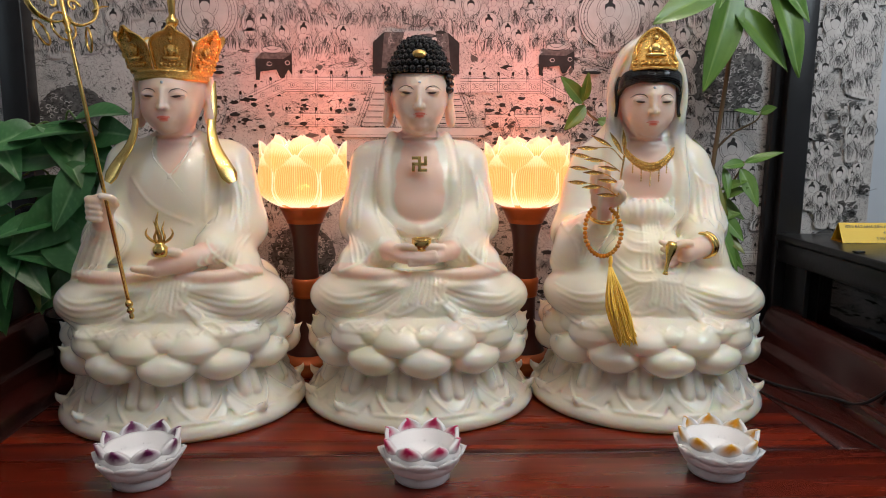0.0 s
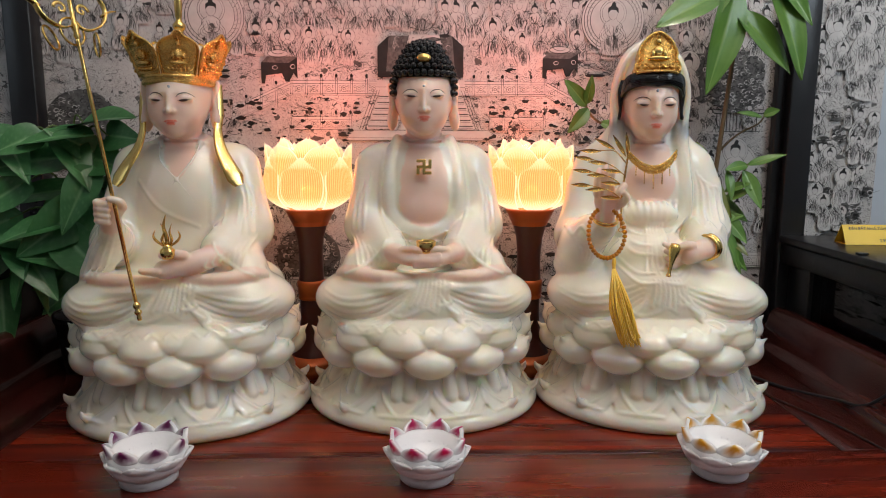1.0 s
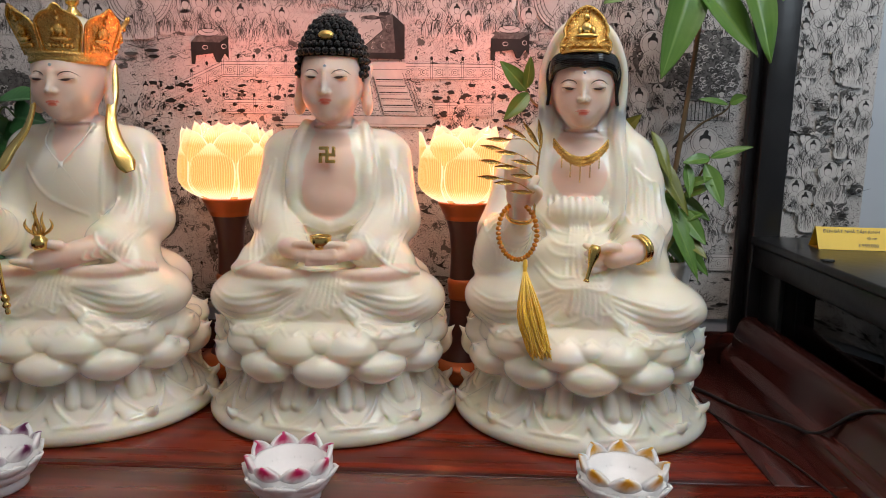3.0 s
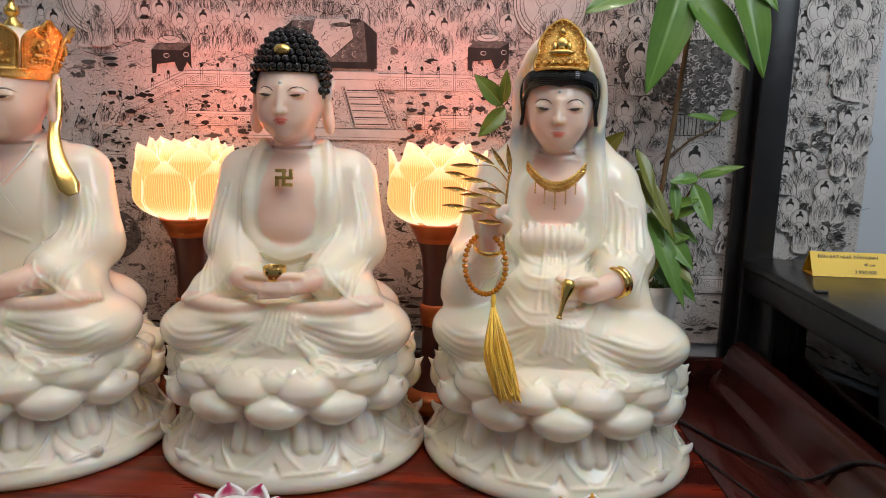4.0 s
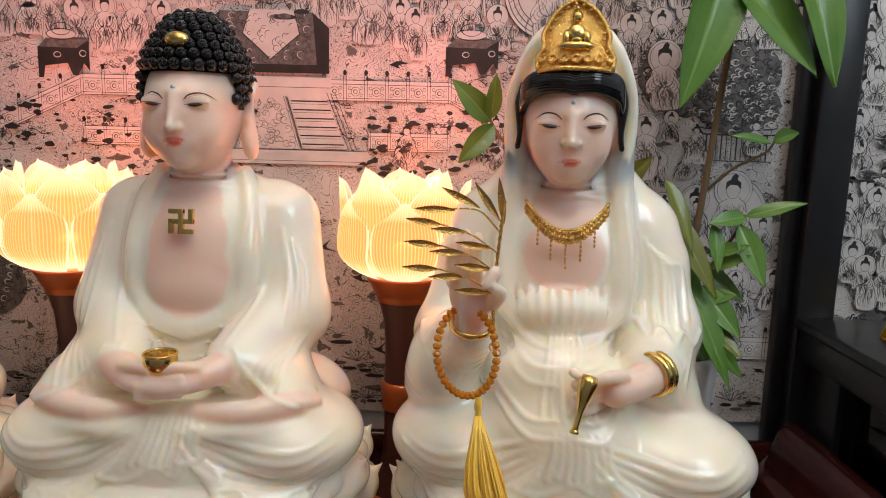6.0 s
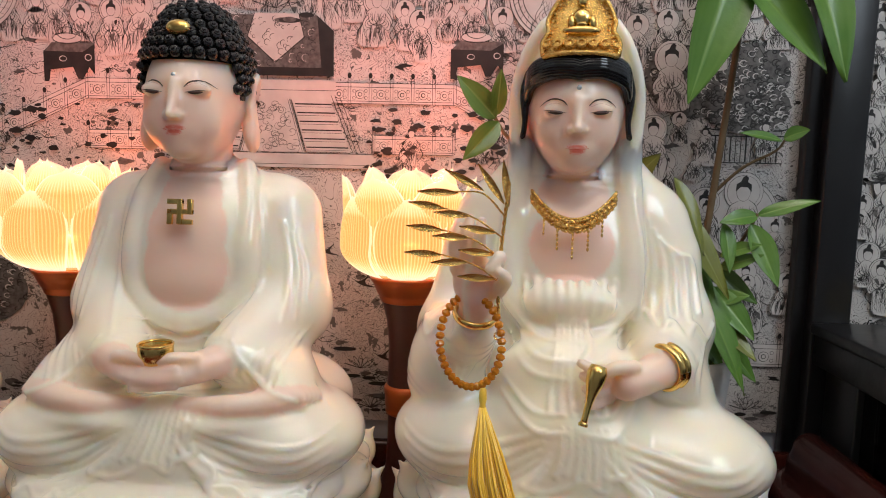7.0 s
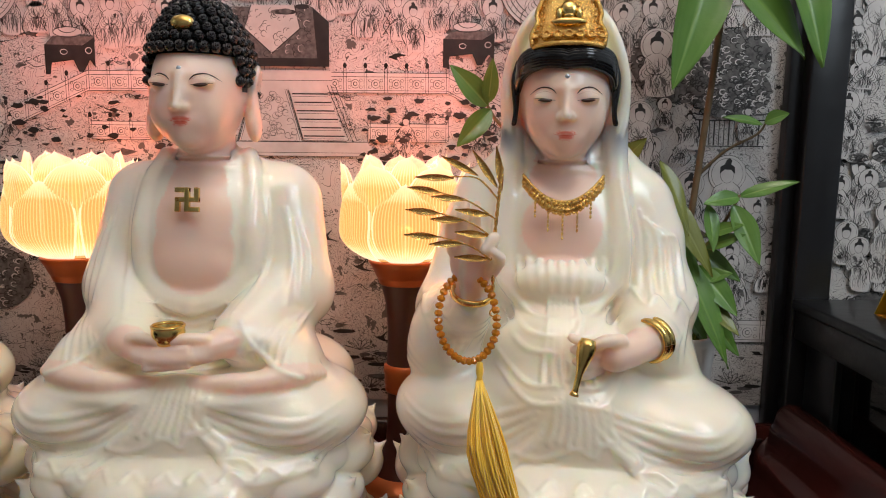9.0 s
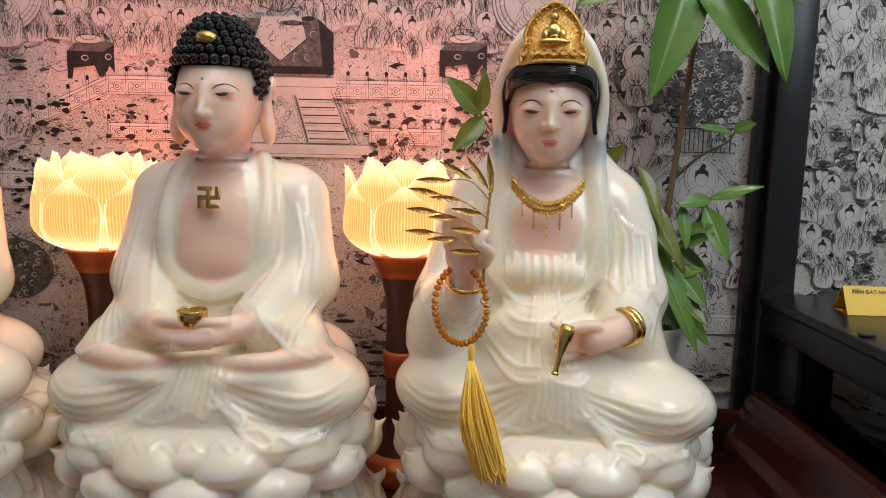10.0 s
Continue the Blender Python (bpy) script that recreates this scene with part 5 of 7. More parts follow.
for s in (-1, 1):
    ys = np.concatenate([np.linspace(0.32, 1.03, 12), 1.03 + 0.022 * np.sin(np.linspace(0.3, 1.57, 6))])
    sc = np.concatenate([np.ones(12), np.cos(np.linspace(0.3, 1.57, 6)) * 0.9 + 0.1])
    rings = [[(s * (0.586 + (x - 0.585) * k), y, z if z < 0 else 0.040 + (z - 0.036) * k) for x, z in PROFILE] for y, k in zip(ys, sc)]
    rings.append([(s * 0.586, ys[-1], 0.04)] * len(PROFILE))
    part("side_rail", (np.array(rings).reshape(-1, 3), grid_faces(len(rings), len(PROFILE), True)), RAIL, table, "rounded dark red moulding")
for x in (-0.52, 0.52):
    for y in (0.43, 1.01):
        part("leg", slab(x - 0.025, x + 0.025, y - 0.025, y + 0.025, -0.8, -0.12, 0.004), RAIL, table)


# ---------- black display shelves at both sides ----------
POST0, POST1 = 0.587, 0.627


def display_shelf(s):
    t = thing("display_shelf", pose(0, 0, 0), "black lacquered wooden display shelf with smoked glass side", "shelf", "black shelves beside the altar")
    b = lambda x0, x1, *r, **k: slab(min(s * x0, s * x1), max(s * x0, s * x1), *r, **k)
    part("post", b(POST0, POST1, 1.046, 1.077, -0.8, 0.9), BLACK_WOOD, t)
    if s > 0:
        part("back_strip", b(0.572, 0.5875, 1.062, 1.077, -0.1, 0.9), BLACK_WOOD, t)
    part("shelf_board", b(0.584, 1.10, 0.20, 1.0455, 0.182, 0.194, bevel=0.003), BLACK_WOOD, t)
    part("beam", b(0.590, 0.612, 0.20, 1.0455, 0.149, 0.1815), BLACK_WOOD, t)
    part("stile", b(0.6055, 0.625, 0.985, 1.0455, -0.10, 0.1485), BLACK_WOOD, t)
    part("glass_pane", b(0.6125, 0.6165, 0.25, 0.984, -0.10, 0.1485, bevel=0.0005), SMOKED, t, "smoked glass side panel")
    part("lower_board", b(0.606, 1.10, 0.20, 1.0335, -0.13, -0.105), BLACK_WOOD, t)
    for y in (0.23,):
        part("post", b(1.06, 1.10, y, y + 0.04, -0.8, 0.9), BLACK_WOOD, t)
    part("clip", b(0.590, 0.604, 0.845, 0.853, 0.1943, 0.1973, bevel=0.001), BLACK_WOOD, t)
    return t


display_shelf(1)
display_shelf(-1)

CARD = mottled("yellow_card", (0.80, 0.56, 0.035), (0.72, 0.48, 0.03), 14, 0.45, bump=0.05)
CARD_IN = material("orange_card_inside", (0.62, 0.28, 0.02), 0.6)
PEN = material("black_pen", (0.02, 0.02, 0.04), 0.5)


def tent_card(m):
    t = thing("price_card", m, "folded yellow paper price card with black handwriting on black shelf", "price card")
    L, h, d = 0.118, 0.028, 0.0165
    th = 0.0006
    front = [(0, -d, 0), (L, -d, 0), (L, 0, h), (0, 0, h), (0, -d + 2 * th, 0), (L, -d + 2 * th, 0), (L, 2 * th, h - th), (0, 2 * th, h - th)]
    faces = [(0, 1, 2, 3), (7, 6, 5, 4), (0, 4, 5, 1), (1, 5, 6, 2), (2, 6, 7, 3), (3, 7, 4, 0)]
    part("front_leaf", (front, faces), CARD, t, smooth=False)
    part("back_leaf", ([(x, -y + 0.0014, z) for x, y, z in front], [f[::-1] for f in faces]), CARD, t, smooth=False)
    part("base_leaf", slab(0, L, -d + 0.002, d - 0.002, 0.0, 0.0006, 0), CARD_IN, t, "orange inside fold of the card", False)
    tilt = math.degrees(math.atan2(h, d))
    for text, x, up, size in (("ĐÈN BÁT NHÃ TÂM KINH", 0.008, 0.0240, 0.0062), ("40 cm", 0.062, 0.0150, 0.0054), ("3.950.000", 0.050, 0.0045, 0.0066)):
        c = bpy.data.curves.new("handwriting", "FONT")
        c.body, c.size, c.extrude, c.shear = text, size, 0.00005, 0.12
        c.materials.append(PEN)
        ob = new("handwriting", c)
        ob.parent = t
        k = up / math.hypot(h, d)
        ob.matrix_local = pose(x, -d + d * k - 0.0004, h * k + 0.0003, tilt, 0, 0)
    return t


tent_card(pose(0.632, 0.956, 0.1943, 0, 0, -4))

CABLE = material("black_cable", (0.012, 0.012, 0.013), 0.4)
cable = part("power_cable", tube([(0.30, 1.02, 0.003), (0.40, 0.985, 0.003), (0.47, 0.935, 0.003), (0.51, 0.86, 0.0032), (0.541, 0.79, 0.012), (0.556, 0.75, 0.0195), (0.572, 0.70, 0.066), (0.59, 0.66, 0.0755), (0.61, 0.62, 0.05)], 0.0022, 8, 60), CABLE)
tagged(cable, "thin black power cable lying across the red table", "cable")
cable = part("power_cable", tube([(0.46, 0.88, 0.0022), (0.485, 0.80, 0.0022), (0.505, 0.74, 0.0022), (0.515, 0.70, 0.0022), (0.53, 0.60, 0.0022)], 0.0011, 6, 40), CABLE)
tagged(cable, "very thin dark wire lying along the red table", "cable")


# ---------- lotus lamps ----------
WOODGOLD = mottled("bronze_orange_metal", (0.42, 0.115, 0.030), (0.34, 0.085, 0.022), 20, 0.3, 0.55, rough2=0.4)
BROWN = mottled("dark_brown_enamel", (0.055, 0.014, 0.010), (0.040, 0.010, 0.008), 14, 0.32, rough2=0.42)


def glow_shade():
    """Thin acrylic; the glow of the bulb behind it is painted in as emission, palest at the cut ribs, lips and foot."""
    m = bpy.data.materials.new("glowing_acrylic")
    m.use_nodes = True
    t = m.node_tree
    b = bsdf(m)
    b.inputs["Base Color"].default_value = (0.10, 0.045, 0.014, 1)
    b.inputs["Roughness"].default_value = 0.15
    tr = node(m, "ShaderNodeBsdfTranslucent")
    tr.inputs["Color"].default_value = (0.95, 0.48, 0.16, 1)
    clear = node(m, "ShaderNodeBsdfTransparent")
    clear.inputs["Color"].default_value = (1.0, 0.80, 0.55, 1)
    at = node(m, "ShaderNodeAttribute")
    at.attribute_name = "tone"
    col = ramp(m, [(0.0, (0.74, 0.30, 0.075)), (0.35, (0.90, 0.48, 0.16)), (0.75, (1.0, 0.80, 0.44)), (1.0, (1.0, 0.92, 0.72))])
    link(m, at, "Fac", col, "Fac")
    em = node(m, "ShaderNodeEmission", Strength=0.88)
    link(m, col, "Color", em, "Color")
    mixes = [node(m, "ShaderNodeMixShader") for i in range(2)]
    mixes[0].inputs[0].default_value = 0.34
    mixes[1].inputs[0].default_value = 0.05
    t.links.new(clear.outputs[0], mixes[0].inputs[2])
    t.links.new(b.outputs[0], mixes[0].inputs[1])
    t.links.new(mixes[0].outputs[0], mixes[1].inputs[1])
    t.links.new(tr.outputs[0], mixes[1].inputs[2])
    add = node(m, "ShaderNodeAddShader")
    t.links.new(mixes[1].outputs[0], add.inputs[0])
    t.links.new(em.outputs[0], add.inputs[1])
    t.links.new(add.outputs[0], t.nodes["Material Output"].inputs["Surface"])
    return m


SHADE = glow_shade()
BULB = bpy.data.materials.new("warm_bulb")
BULB.use_nodes = True
bsdf(BULB).inputs["Emission Color"].default_value = (1.0, 0.62, 0.22, 1)
bsdf(BULB).inputs["Emission Strength"].default_value = 4.0


def lamp_petal(height, wide, r0, r1, tip, ribs=21, point=0.004):
    """A cupped petal with fine cut ribs that fan out from its foot, facing -y."""
    nv, nu = 28, ribs * 4 + 1
    rows, tone = [], []
    for i in range(nv):
        v = i / (nv - 1)
        half = wide * (0.42 + 0.58 * math.sin(math.pi * min(v, 0.52) / 1.04)) if v < 0.52 else wide * max(0.0, 1 - ((v - 0.52) / 0.48) ** 2.8) ** 0.5 + 0.0004
        r = r0 + (r1 - r0) * math.sin(min(1.0, v * 2.1) * math.pi / 2) + tip * max(0, v - 0.55) ** 2 * 5
        z = height * (0.25 * v + 0.75 * v ** 1.35)
        for j in range(nu):
            u = 2 * j / (nu - 1) - 1
            a = u * half / max(r, 0.02)
            wave = math.cos(u * ribs * math.pi)
            rr = r - 0.004 * u * u * v + 0.0005 * wave * min(1, 6 * v) * min(1, 5 * (1 - v))
            rows.append((rr * math.sin(a), -rr * math.cos(a), z + point * max(0, v - 0.8) * 5 * (1 - abs(u)) ** 2))
            rib = (0.5 + 0.5 * wave) ** 4 * min(1, 4 * v) * (1 if v < 0.84 else max(0, 1 - (v - 0.84) / 0.1))
            lip = max(0.0, (v - 0.82) / 0.18) ** 0.6 + (max(0, abs(u) - 0.90) * 10)
            # painted glow: brighter on ribs and lip, and at the foot near the bulb
            tone.append(min(1.0, 0.10 + 0.52 * rib + 0.85 * lip + 1.0 * max(0, 1 - v / 0.34)))
    return Geo().add(np.array(rows), grid_faces(nv, nu), 0, tone)


def turned(g, m):
    out = Geo()
    return out.add(place((np.concatenate(g.v), []), m)[0], g.f, 0, np.concatenate(g.t))


def lotus_lamp(m, turn):
    t = thing("lotus_lamp", m, "lit glowing lotus lamp with ribbed petals on brown stem", "lamp", "pair of lotus lamps")
    part("base", lathe([(0.0001, 0.0), (0.047, 0.0), (0.050, 0.003), (0.050, 0.012), (0.048, 0.015), (0.049, 0.018), (0.047, 0.022), (0.036, 0.026), (0.033, 0.028), (0.0001, 0.028)], 48), WOODGOLD, t, "orange bronze round base")
    part("foot", lathe([(0.033, 0.0275), (0.030, 0.034), (0.023, 0.044), (0.019, 0.060), (0.0175, 0.085), (0.0175, 0.112)], 40), BROWN, t)
    part("collar", lathe([(0.0175, 0.111), (0.0195, 0.112), (0.0200, 0.115), (0.0192, 0.1185), (0.0205, 0.120), (0.0205, 0.130), (0.0215, 0.133), (0.0212, 0.138), (0.0195, 0.140), (0.018, 0.1405)], 40), WOODGOLD, t, "orange bronze ring")
    part("stem", lathe([(0.0185, 0.140), (0.0175, 0.160), (0.0175, 0.180), (0.0195, 0.203), (0.0245, 0.222)], 40), BROWN, t)
    part("cup", lathe([(0.0245, 0.2215), (0.0262, 0.223), (0.0258, 0.2245), (0.0272, 0.226), (0.0268, 0.2275), (0.0285, 0.229), (0.0330, 0.239), (0.0365, 0.2445), (0.036, 0.246), (0.031, 0.246), (0.028, 0.241)], 48), WOODGOLD, t, "orange bronze cup")
    part("bulb", ball((0, 0, 0.262), (0.017, 0.017, 0.017), 20, 12), BULB, t, "bright warm bulb")
    shade = part("shade_dish", lathe([(0.030, 0.2465), (0.036, 0.2475), (0.040, 0.251), (0.0405, 0.2525), (0.037, 0.2500), (0.030, 0.2485)], 48), SHADE, t)
    rings = ((lamp_petal(0.074, 0.0330, 0.036, 0.0650, -0.006, point=0.002), 0, "outer_petal", 0.2470), (lamp_petal(0.091, 0.0340, 0.034, 0.0610, 0.002, point=0.005), 30, "middle_petal", 0.2475), (lamp_petal(0.099, 0.0280, 0.030, 0.0500, -0.008, 17, 0.003), 8, "inner_petal", 0.2480))
    for i in range(6):
        for geo, off, name, up in rings:
            part(name, turned(geo, pose(0, 0, up, 0, 0, turn + 60 * i + off)), SHADE, t)
    lamp("lamp_light", "POINT", Matrix.Translation((m.translation.x, m.translation.y, 0.300)), 2.9, (1.0, 0.20, 0.13), 0.016)
    return t


lotus_lamp(pose(0.161, 0.962, 0), 4)
lotus_lamp(pose(-0.163, 0.962, 0), -2)


# ---------- frosted lotus candle holders ----------
def frosted(name, tip):
    m = mottled(name, (0.95, 0.95, 0.95), (0.91, 0.915, 0.925), 30, 0.38, bump=0.08)
    at = node(m, "ShaderNodeAttribute")
    at.attribute_name = "tone"
    r = [n for n in m.node_tree.nodes if n.type == "VALTORGB"][0]
    mix = node(m, "ShaderNodeMix")
    mix.data_type = "RGBA"
    m.node_tree.links.new(at.outputs["Fac"], mix.inputs[0])
    m.node_tree.links.new(r.outputs["Color"], mix.inputs[6])
    mix.inputs[7].default_value = (*tip, 1)
    m.node_tree.links.new(mix.outputs[2], bsdf(m).inputs["Base Color"])
    bsdf(m).inputs["Subsurface Weight"].default_value = 1.0
    bsdf(m).inputs["Subsurface Radius"].default_value = (1, 1, 1)
    bsdf(m).inputs["Subsurface Scale"].default_value = 0.010
    return m


def cup_petal(z0, z1, r0, r1, lip, wide, painted, seed):
    rng = np.random.default_rng(seed)
    nv, nu = 12, 11
    outer, inner, tone = [], [], []
    for i in range(nv):
        v = i / (nv - 1)
        half = wide * math.sin(math.pi * (0.28 + 0.50 * v)) ** 0.8 * (1 if v < 0.5 else math.sqrt(max(0.05, 1 - ((v - 0.5) / 0.5) ** 2.6)))
        r = r0 + (r1 - r0) * math.sin(v * 1.45) + lip * v ** 3
        z = z0 + (z1 - z0) * v
        for j in range(nu):
            u = 2 * j / (nu - 1) - 1
            a = u * half / r
            rr = r - 0.003 * u * u
            outer.append((rr * math.sin(a), -rr * math.cos(a), z))
            th = 0.0052 * (1 - 0.45 * v ** 3)
            inner.append(((rr - th) * math.sin(a), -(rr - th) * math.cos(a), z - 0.0005))
            tone.append(float(np.clip((v - 0.62 + 0.10 * rng.random()) * 4.5, 0, 1)) * float(np.clip(1.5 - 1.6 * abs(u - 0.15), 0, 1)) * painted)
    n = nv * nu
    q = grid_faces(nv, nu)
    faces = list(q) + [tuple(n + k for k in f[::-1]) for f in q]
    edge = [j for j in range(nu)] + [i * nu + nu - 1 for i in range(1, nv)] + [(nv - 1) * nu + j for j in range(nu - 2, -1, -1)] + [i * nu for i in range(nv - 2, 0, -1)]
    for a, b in zip(edge, edge[1:] + edge[:1]):
        faces.append((b, a, n + a, n + b))
    return Geo().add(np.array(outer + inner), faces, 0, tone + tone)


def lotus_holder(m, mat, words):
    t = thing("candle_holder", m, words, "candle holder", "frosted lotus candle holders")
    part("foot", lathe([(0.0001, 0), (0.0265, 0), (0.0285, 0.002), (0.0285, 0.008), (0.027, 0.012), (0.0001, 0.012)], 40), mat, t)
    part("bowl", lathe([(0.024, 0.010), (0.034, 0.014), (0.039, 0.022), (0.0395, 0.031), (0.036, 0.038), (0.0305, 0.038), (0.0285, 0.026), (0.0001, 0.024)], 40), mat, t)
    for i in range(8):
        g = cup_petal(0.010, 0.0330, 0.028, 0.0430, 0.0030, 0.0215, 0.0, i)
        g.v = [place((g.v[0], []), pose(0, 0, 0, 0, 0, 45 * i))[0]]
        part("outer_petal", g, mat, t)
        g = cup_petal(0.016, 0.0480, 0.033, 0.0400, 0.0015, 0.0185, 1.0, 50 + i)
        g.v = [place((g.v[0], []), pose(0, 0, 0, 0, 0, 45 * i + 22.5))[0]]
        part("inner_petal", g, mat, t, "painted petal tip")
    return t


lotus_holder(pose(-0.281, 0.617, 0.0005, 0, 0, 8), frosted("frosted_glass_purple", (0.16, 0.012, 0.10)), "frosted white glass lotus candle holder with purple tips")
lotus_holder(pose(0.004, 0.615, 0.0005, 0, 0, 0), frosted("frosted_glass_pink", (0.55, 0.015, 0.13)), "frosted white glass lotus candle holder with magenta tips")
lotus_holder(pose(0.313, 0.617, 0.0005, 0, 0, 14), frosted("frosted_glass_yellow", (0.72, 0.36, 0.02)), "frosted white glass lotus candle holder with yellow tips")


# ---------- gold fittings of the middle statue ----------
def at_statue(base, x, y, z):
    return (base @ Vector((x * SIZE, y * SIZE, z * SIZE)))


e = thing("chest_emblem", Matrix.Translation(at_statue(CENTRE, 0, -0.0385, 0.331)) @ pose(0, 0, 0, -8, 0, 0), "small gold hooked-cross emblem fixed on the statue's chest", "emblem")
u, w = 0.0050, 0.0019
for x0, z0, x1, z1 in ((0, -1.5, 0, 1.5), (-1.5, 0, 1.5, 0), (-1.5, 1.5, 0, 1.5), (1.5, 0, 1.5, 1.5), (0, -1.5, 1.5, -1.5), (-1.5, -1.5, -1.5, 0)):
    part("bar", slab(min(x0, x1) * u - w, max(x0, x1) * u + w, -0.0015 - 0.0001 * (x0 + 2 * z1), 0.0025, min(z0, z1) * u - w, max(z0, z1) * u + w, 0.0005), GOLD, e)
e = part("hair_jewel", ball((0, 0, 0), (0.0092, 0.0052, 0.0062), 24, 14), GOLD)
e.matrix_world = Matrix.Translation(at_statue(CENTRE, 0, -0.0335, 0.4715)) @ pose(0, 0, 0, -25, 0, 0)
tagged(e, "polished oval gold jewel set in black curled hair", "jewel")
b = thing("alms_bowl", Matrix.Translation(at_statue(CENTRE, 0.002, -0.092, 0.2215)), "small polished gold bowl resting in the statue's hands", "bowl")
part("bowl_body", lathe([(0.0001, 0.0), (0.005, 0.0004), (0.0095, 0.004), (0.0118, 0.010), (0.0116, 0.0155), (0.0112, 0.0165), (0.0106, 0.0155), (0.0106, 0.010), (0.0085, 0.0045), (0.0001, 0.0015)], 40), GOLD, b)
part("rim", lathe([(0.0104, 0.0158), (0.0112, 0.0152), (0.0121, 0.0160), (0.0121, 0.0172), (0.0112, 0.0178), (0.0104, 0.0172), (0.0104, 0.0158)], 40), GOLD, b)


# ---------- crown, staff and jewel of the crowned statue ----------
def crown(m):
    t = thing("crown", m, "gold five-leaf crown with relief panels and long straps", "crown")
    part("band", lathe([(0.0405, 0.0), (0.0425, 0.001), (0.0435, 0.004), (0.0425, 0.007), (0.0440, 0.009), (0.0445, 0.012), (0.0425, 0.013), (0.0405, 0.012), (0.0405, 0.0)], 56, squash=1.12), GOLD_DEEP, t)
    for i in range(7):
        a = 360 / 7 * i
        nv, nu = 14, 11
        g, rows, back = Geo(), [], []
        for r in range(nv):
            v = r / (nv - 1)
            half = 0.0185 * (1 + 0.45 * v) * (1 if v < 0.62 else max(0.04, math.cos((v - 0.62) / 0.38 * 1.5)) ** 0.55)
            out = 0.0425 + 0.016 * v ** 1.1
            for c in range(nu):
                q = 2 * c / (nu - 1) - 1
                th = q * half / out
                rr = out - (0.0016 if abs(q) < 0.72 and 0.1 < v < 0.85 else 0.0)
                rows.append((rr * math.sin(th), -rr * math.cos(th) * 1.10, 0.010 + 0.050 * v - 0.006 * abs(q) ** 2 * v))
                back.append(((rr - 0.003) * math.sin(th), -(rr - 0.003) * math.cos(th) * 1.10, 0.010 + 0.050 * v - 0.006 * abs(q) ** 2 * v))
        n = nv * nu
        qf = grid_faces(nv, nu)
        fs = list(qf) + [tuple(n + k for k in f[::-1]) for f in qf]
        edge = [j for j in range(nu)] + [k * nu + nu - 1 for k in range(1, nv)] + [(nv - 1) * nu + j for j in range(nu - 2, -1, -1)] + [k * nu for k in range(nv - 2, 0, -1)]
        fs += [(q2, q1, n + q1, n + q2) for q1, q2 in zip(edge, edge[1:] + edge[:1])]
        g.add(rows + back, fs)
        # raised rim and a small seated relief as rounded lumps
        rim = [rows[k * nu] for k in range(nv)] + [rows[(nv - 1) * nu + j] for j in range(nu)] + [rows[k * nu + nu - 1] for k in range(nv - 1, -1, -1)]
        g.add(*tube(np.array(rim), 0.0014, 6))
        rad = lambda v: 1.10 * (0.0425 + 0.016 * v ** 1.1) - 0.0005
        for lx, lv, rx, rz in ((0, 0.72, 0.0030, 0.0038), (0, 0.50, 0.0058, 0.0062), (-0.006, 0.46, 0.0024, 0.0050), (0.006, 0.46, 0.0024, 0.0050), (0, 0.30, 0.0105, 0.0036), (0, 0.40, 0.0042, 0.0024), (0, 0.84, 0.0018, 0.0024)):
            g.add(*ball((lx, -rad(lv), 0.010 + 0.050 * lv), (rx, 0.0026, rz), 10, 7))
        for k in range(6):
            g.add(*ball((-0.011 + 0.0044 * k, -rad(0.16), 0.018), (0.0022, 0.0018, 0.0026), 8, 6))
        g.v = [place((np.concatenate(g.v), []), pose(0, 0, 0, 0, 0, a + 14))[0]]
        part("crown_leaf", g, GOLD_DEEP, t)
    part("finial", lathe([(0.012, 0.044), (0.0125, 0.050), (0.006, 0.054), (0.0095, 0.059), (0.010, 0.064), (0.005, 0.070), (0.0045, 0.073), (0.0075, 0.076), (0.0078, 0.081), (0.004, 0.085), (0.0032, 0.088), (0.0042, 0.091), (0.0050, 0.107), (0.0034, 0.122), (0.0012, 0.130), (0.0001, 0.131)], 28, (0, 0.012, -0.004)), GOLD, t, "beaded gold finial")
    for s in (-1, 1):
        path = spline([(s * 0.0455, 0.006, 0.004), (s * 0.0470, 0.000, -0.030), (s * 0.0455, -0.008, -0.052), (s * 0.050, -0.018, -0.075), (s * 0.062, -0.030, -0.098), (s * 0.0735, -0.034, -0.120)], 26)
        width = np.interp(np.linspace(0, 1, 26), [0, 0.4, 0.7, 0.93, 1], [0.0050, 0.0056, 0.0090, 0.0112, 0.0060])
        rows = []
        for k in range(26):
            tdir = path[min(k + 1, 25)] - path[max(k - 1, 0)]
            tdir /= np.linalg.norm(tdir)
            out = np.array([s * 0.55, -0.83, 0.12])
            side = np.cross(tdir, out)
            side /= np.linalg.norm(side)
            nn = np.cross(side, tdir)
            for q in range(12):
                an = 2 * math.pi * q / 12
                rows.append(path[k] + side * width[k] * math.cos(an) + nn * 0.0016 * math.sin(an) * (1 + 0.5 * abs(math.cos(an))))
        part("strap", (np.array(rows), grid_faces(26, 12, True)), GOLD, t, "polished gold strap")
    return t


crown(LEFT @ Matrix.Translation(Vector((0, 0.008, 0.434)) * SIZE))


def ring_geo(c, r, w, tilt, n=36):
    a = np.linspace(0, 2 * np.pi, n)
    v, f = tube(np.stack([r * np.cos(a), 0 * a, r * np.sin(a)], 1), w, 8, closed_ends=False)
    return place((v, f), Matrix.Translation(c) @ pose(0, 0, 0, *tilt))


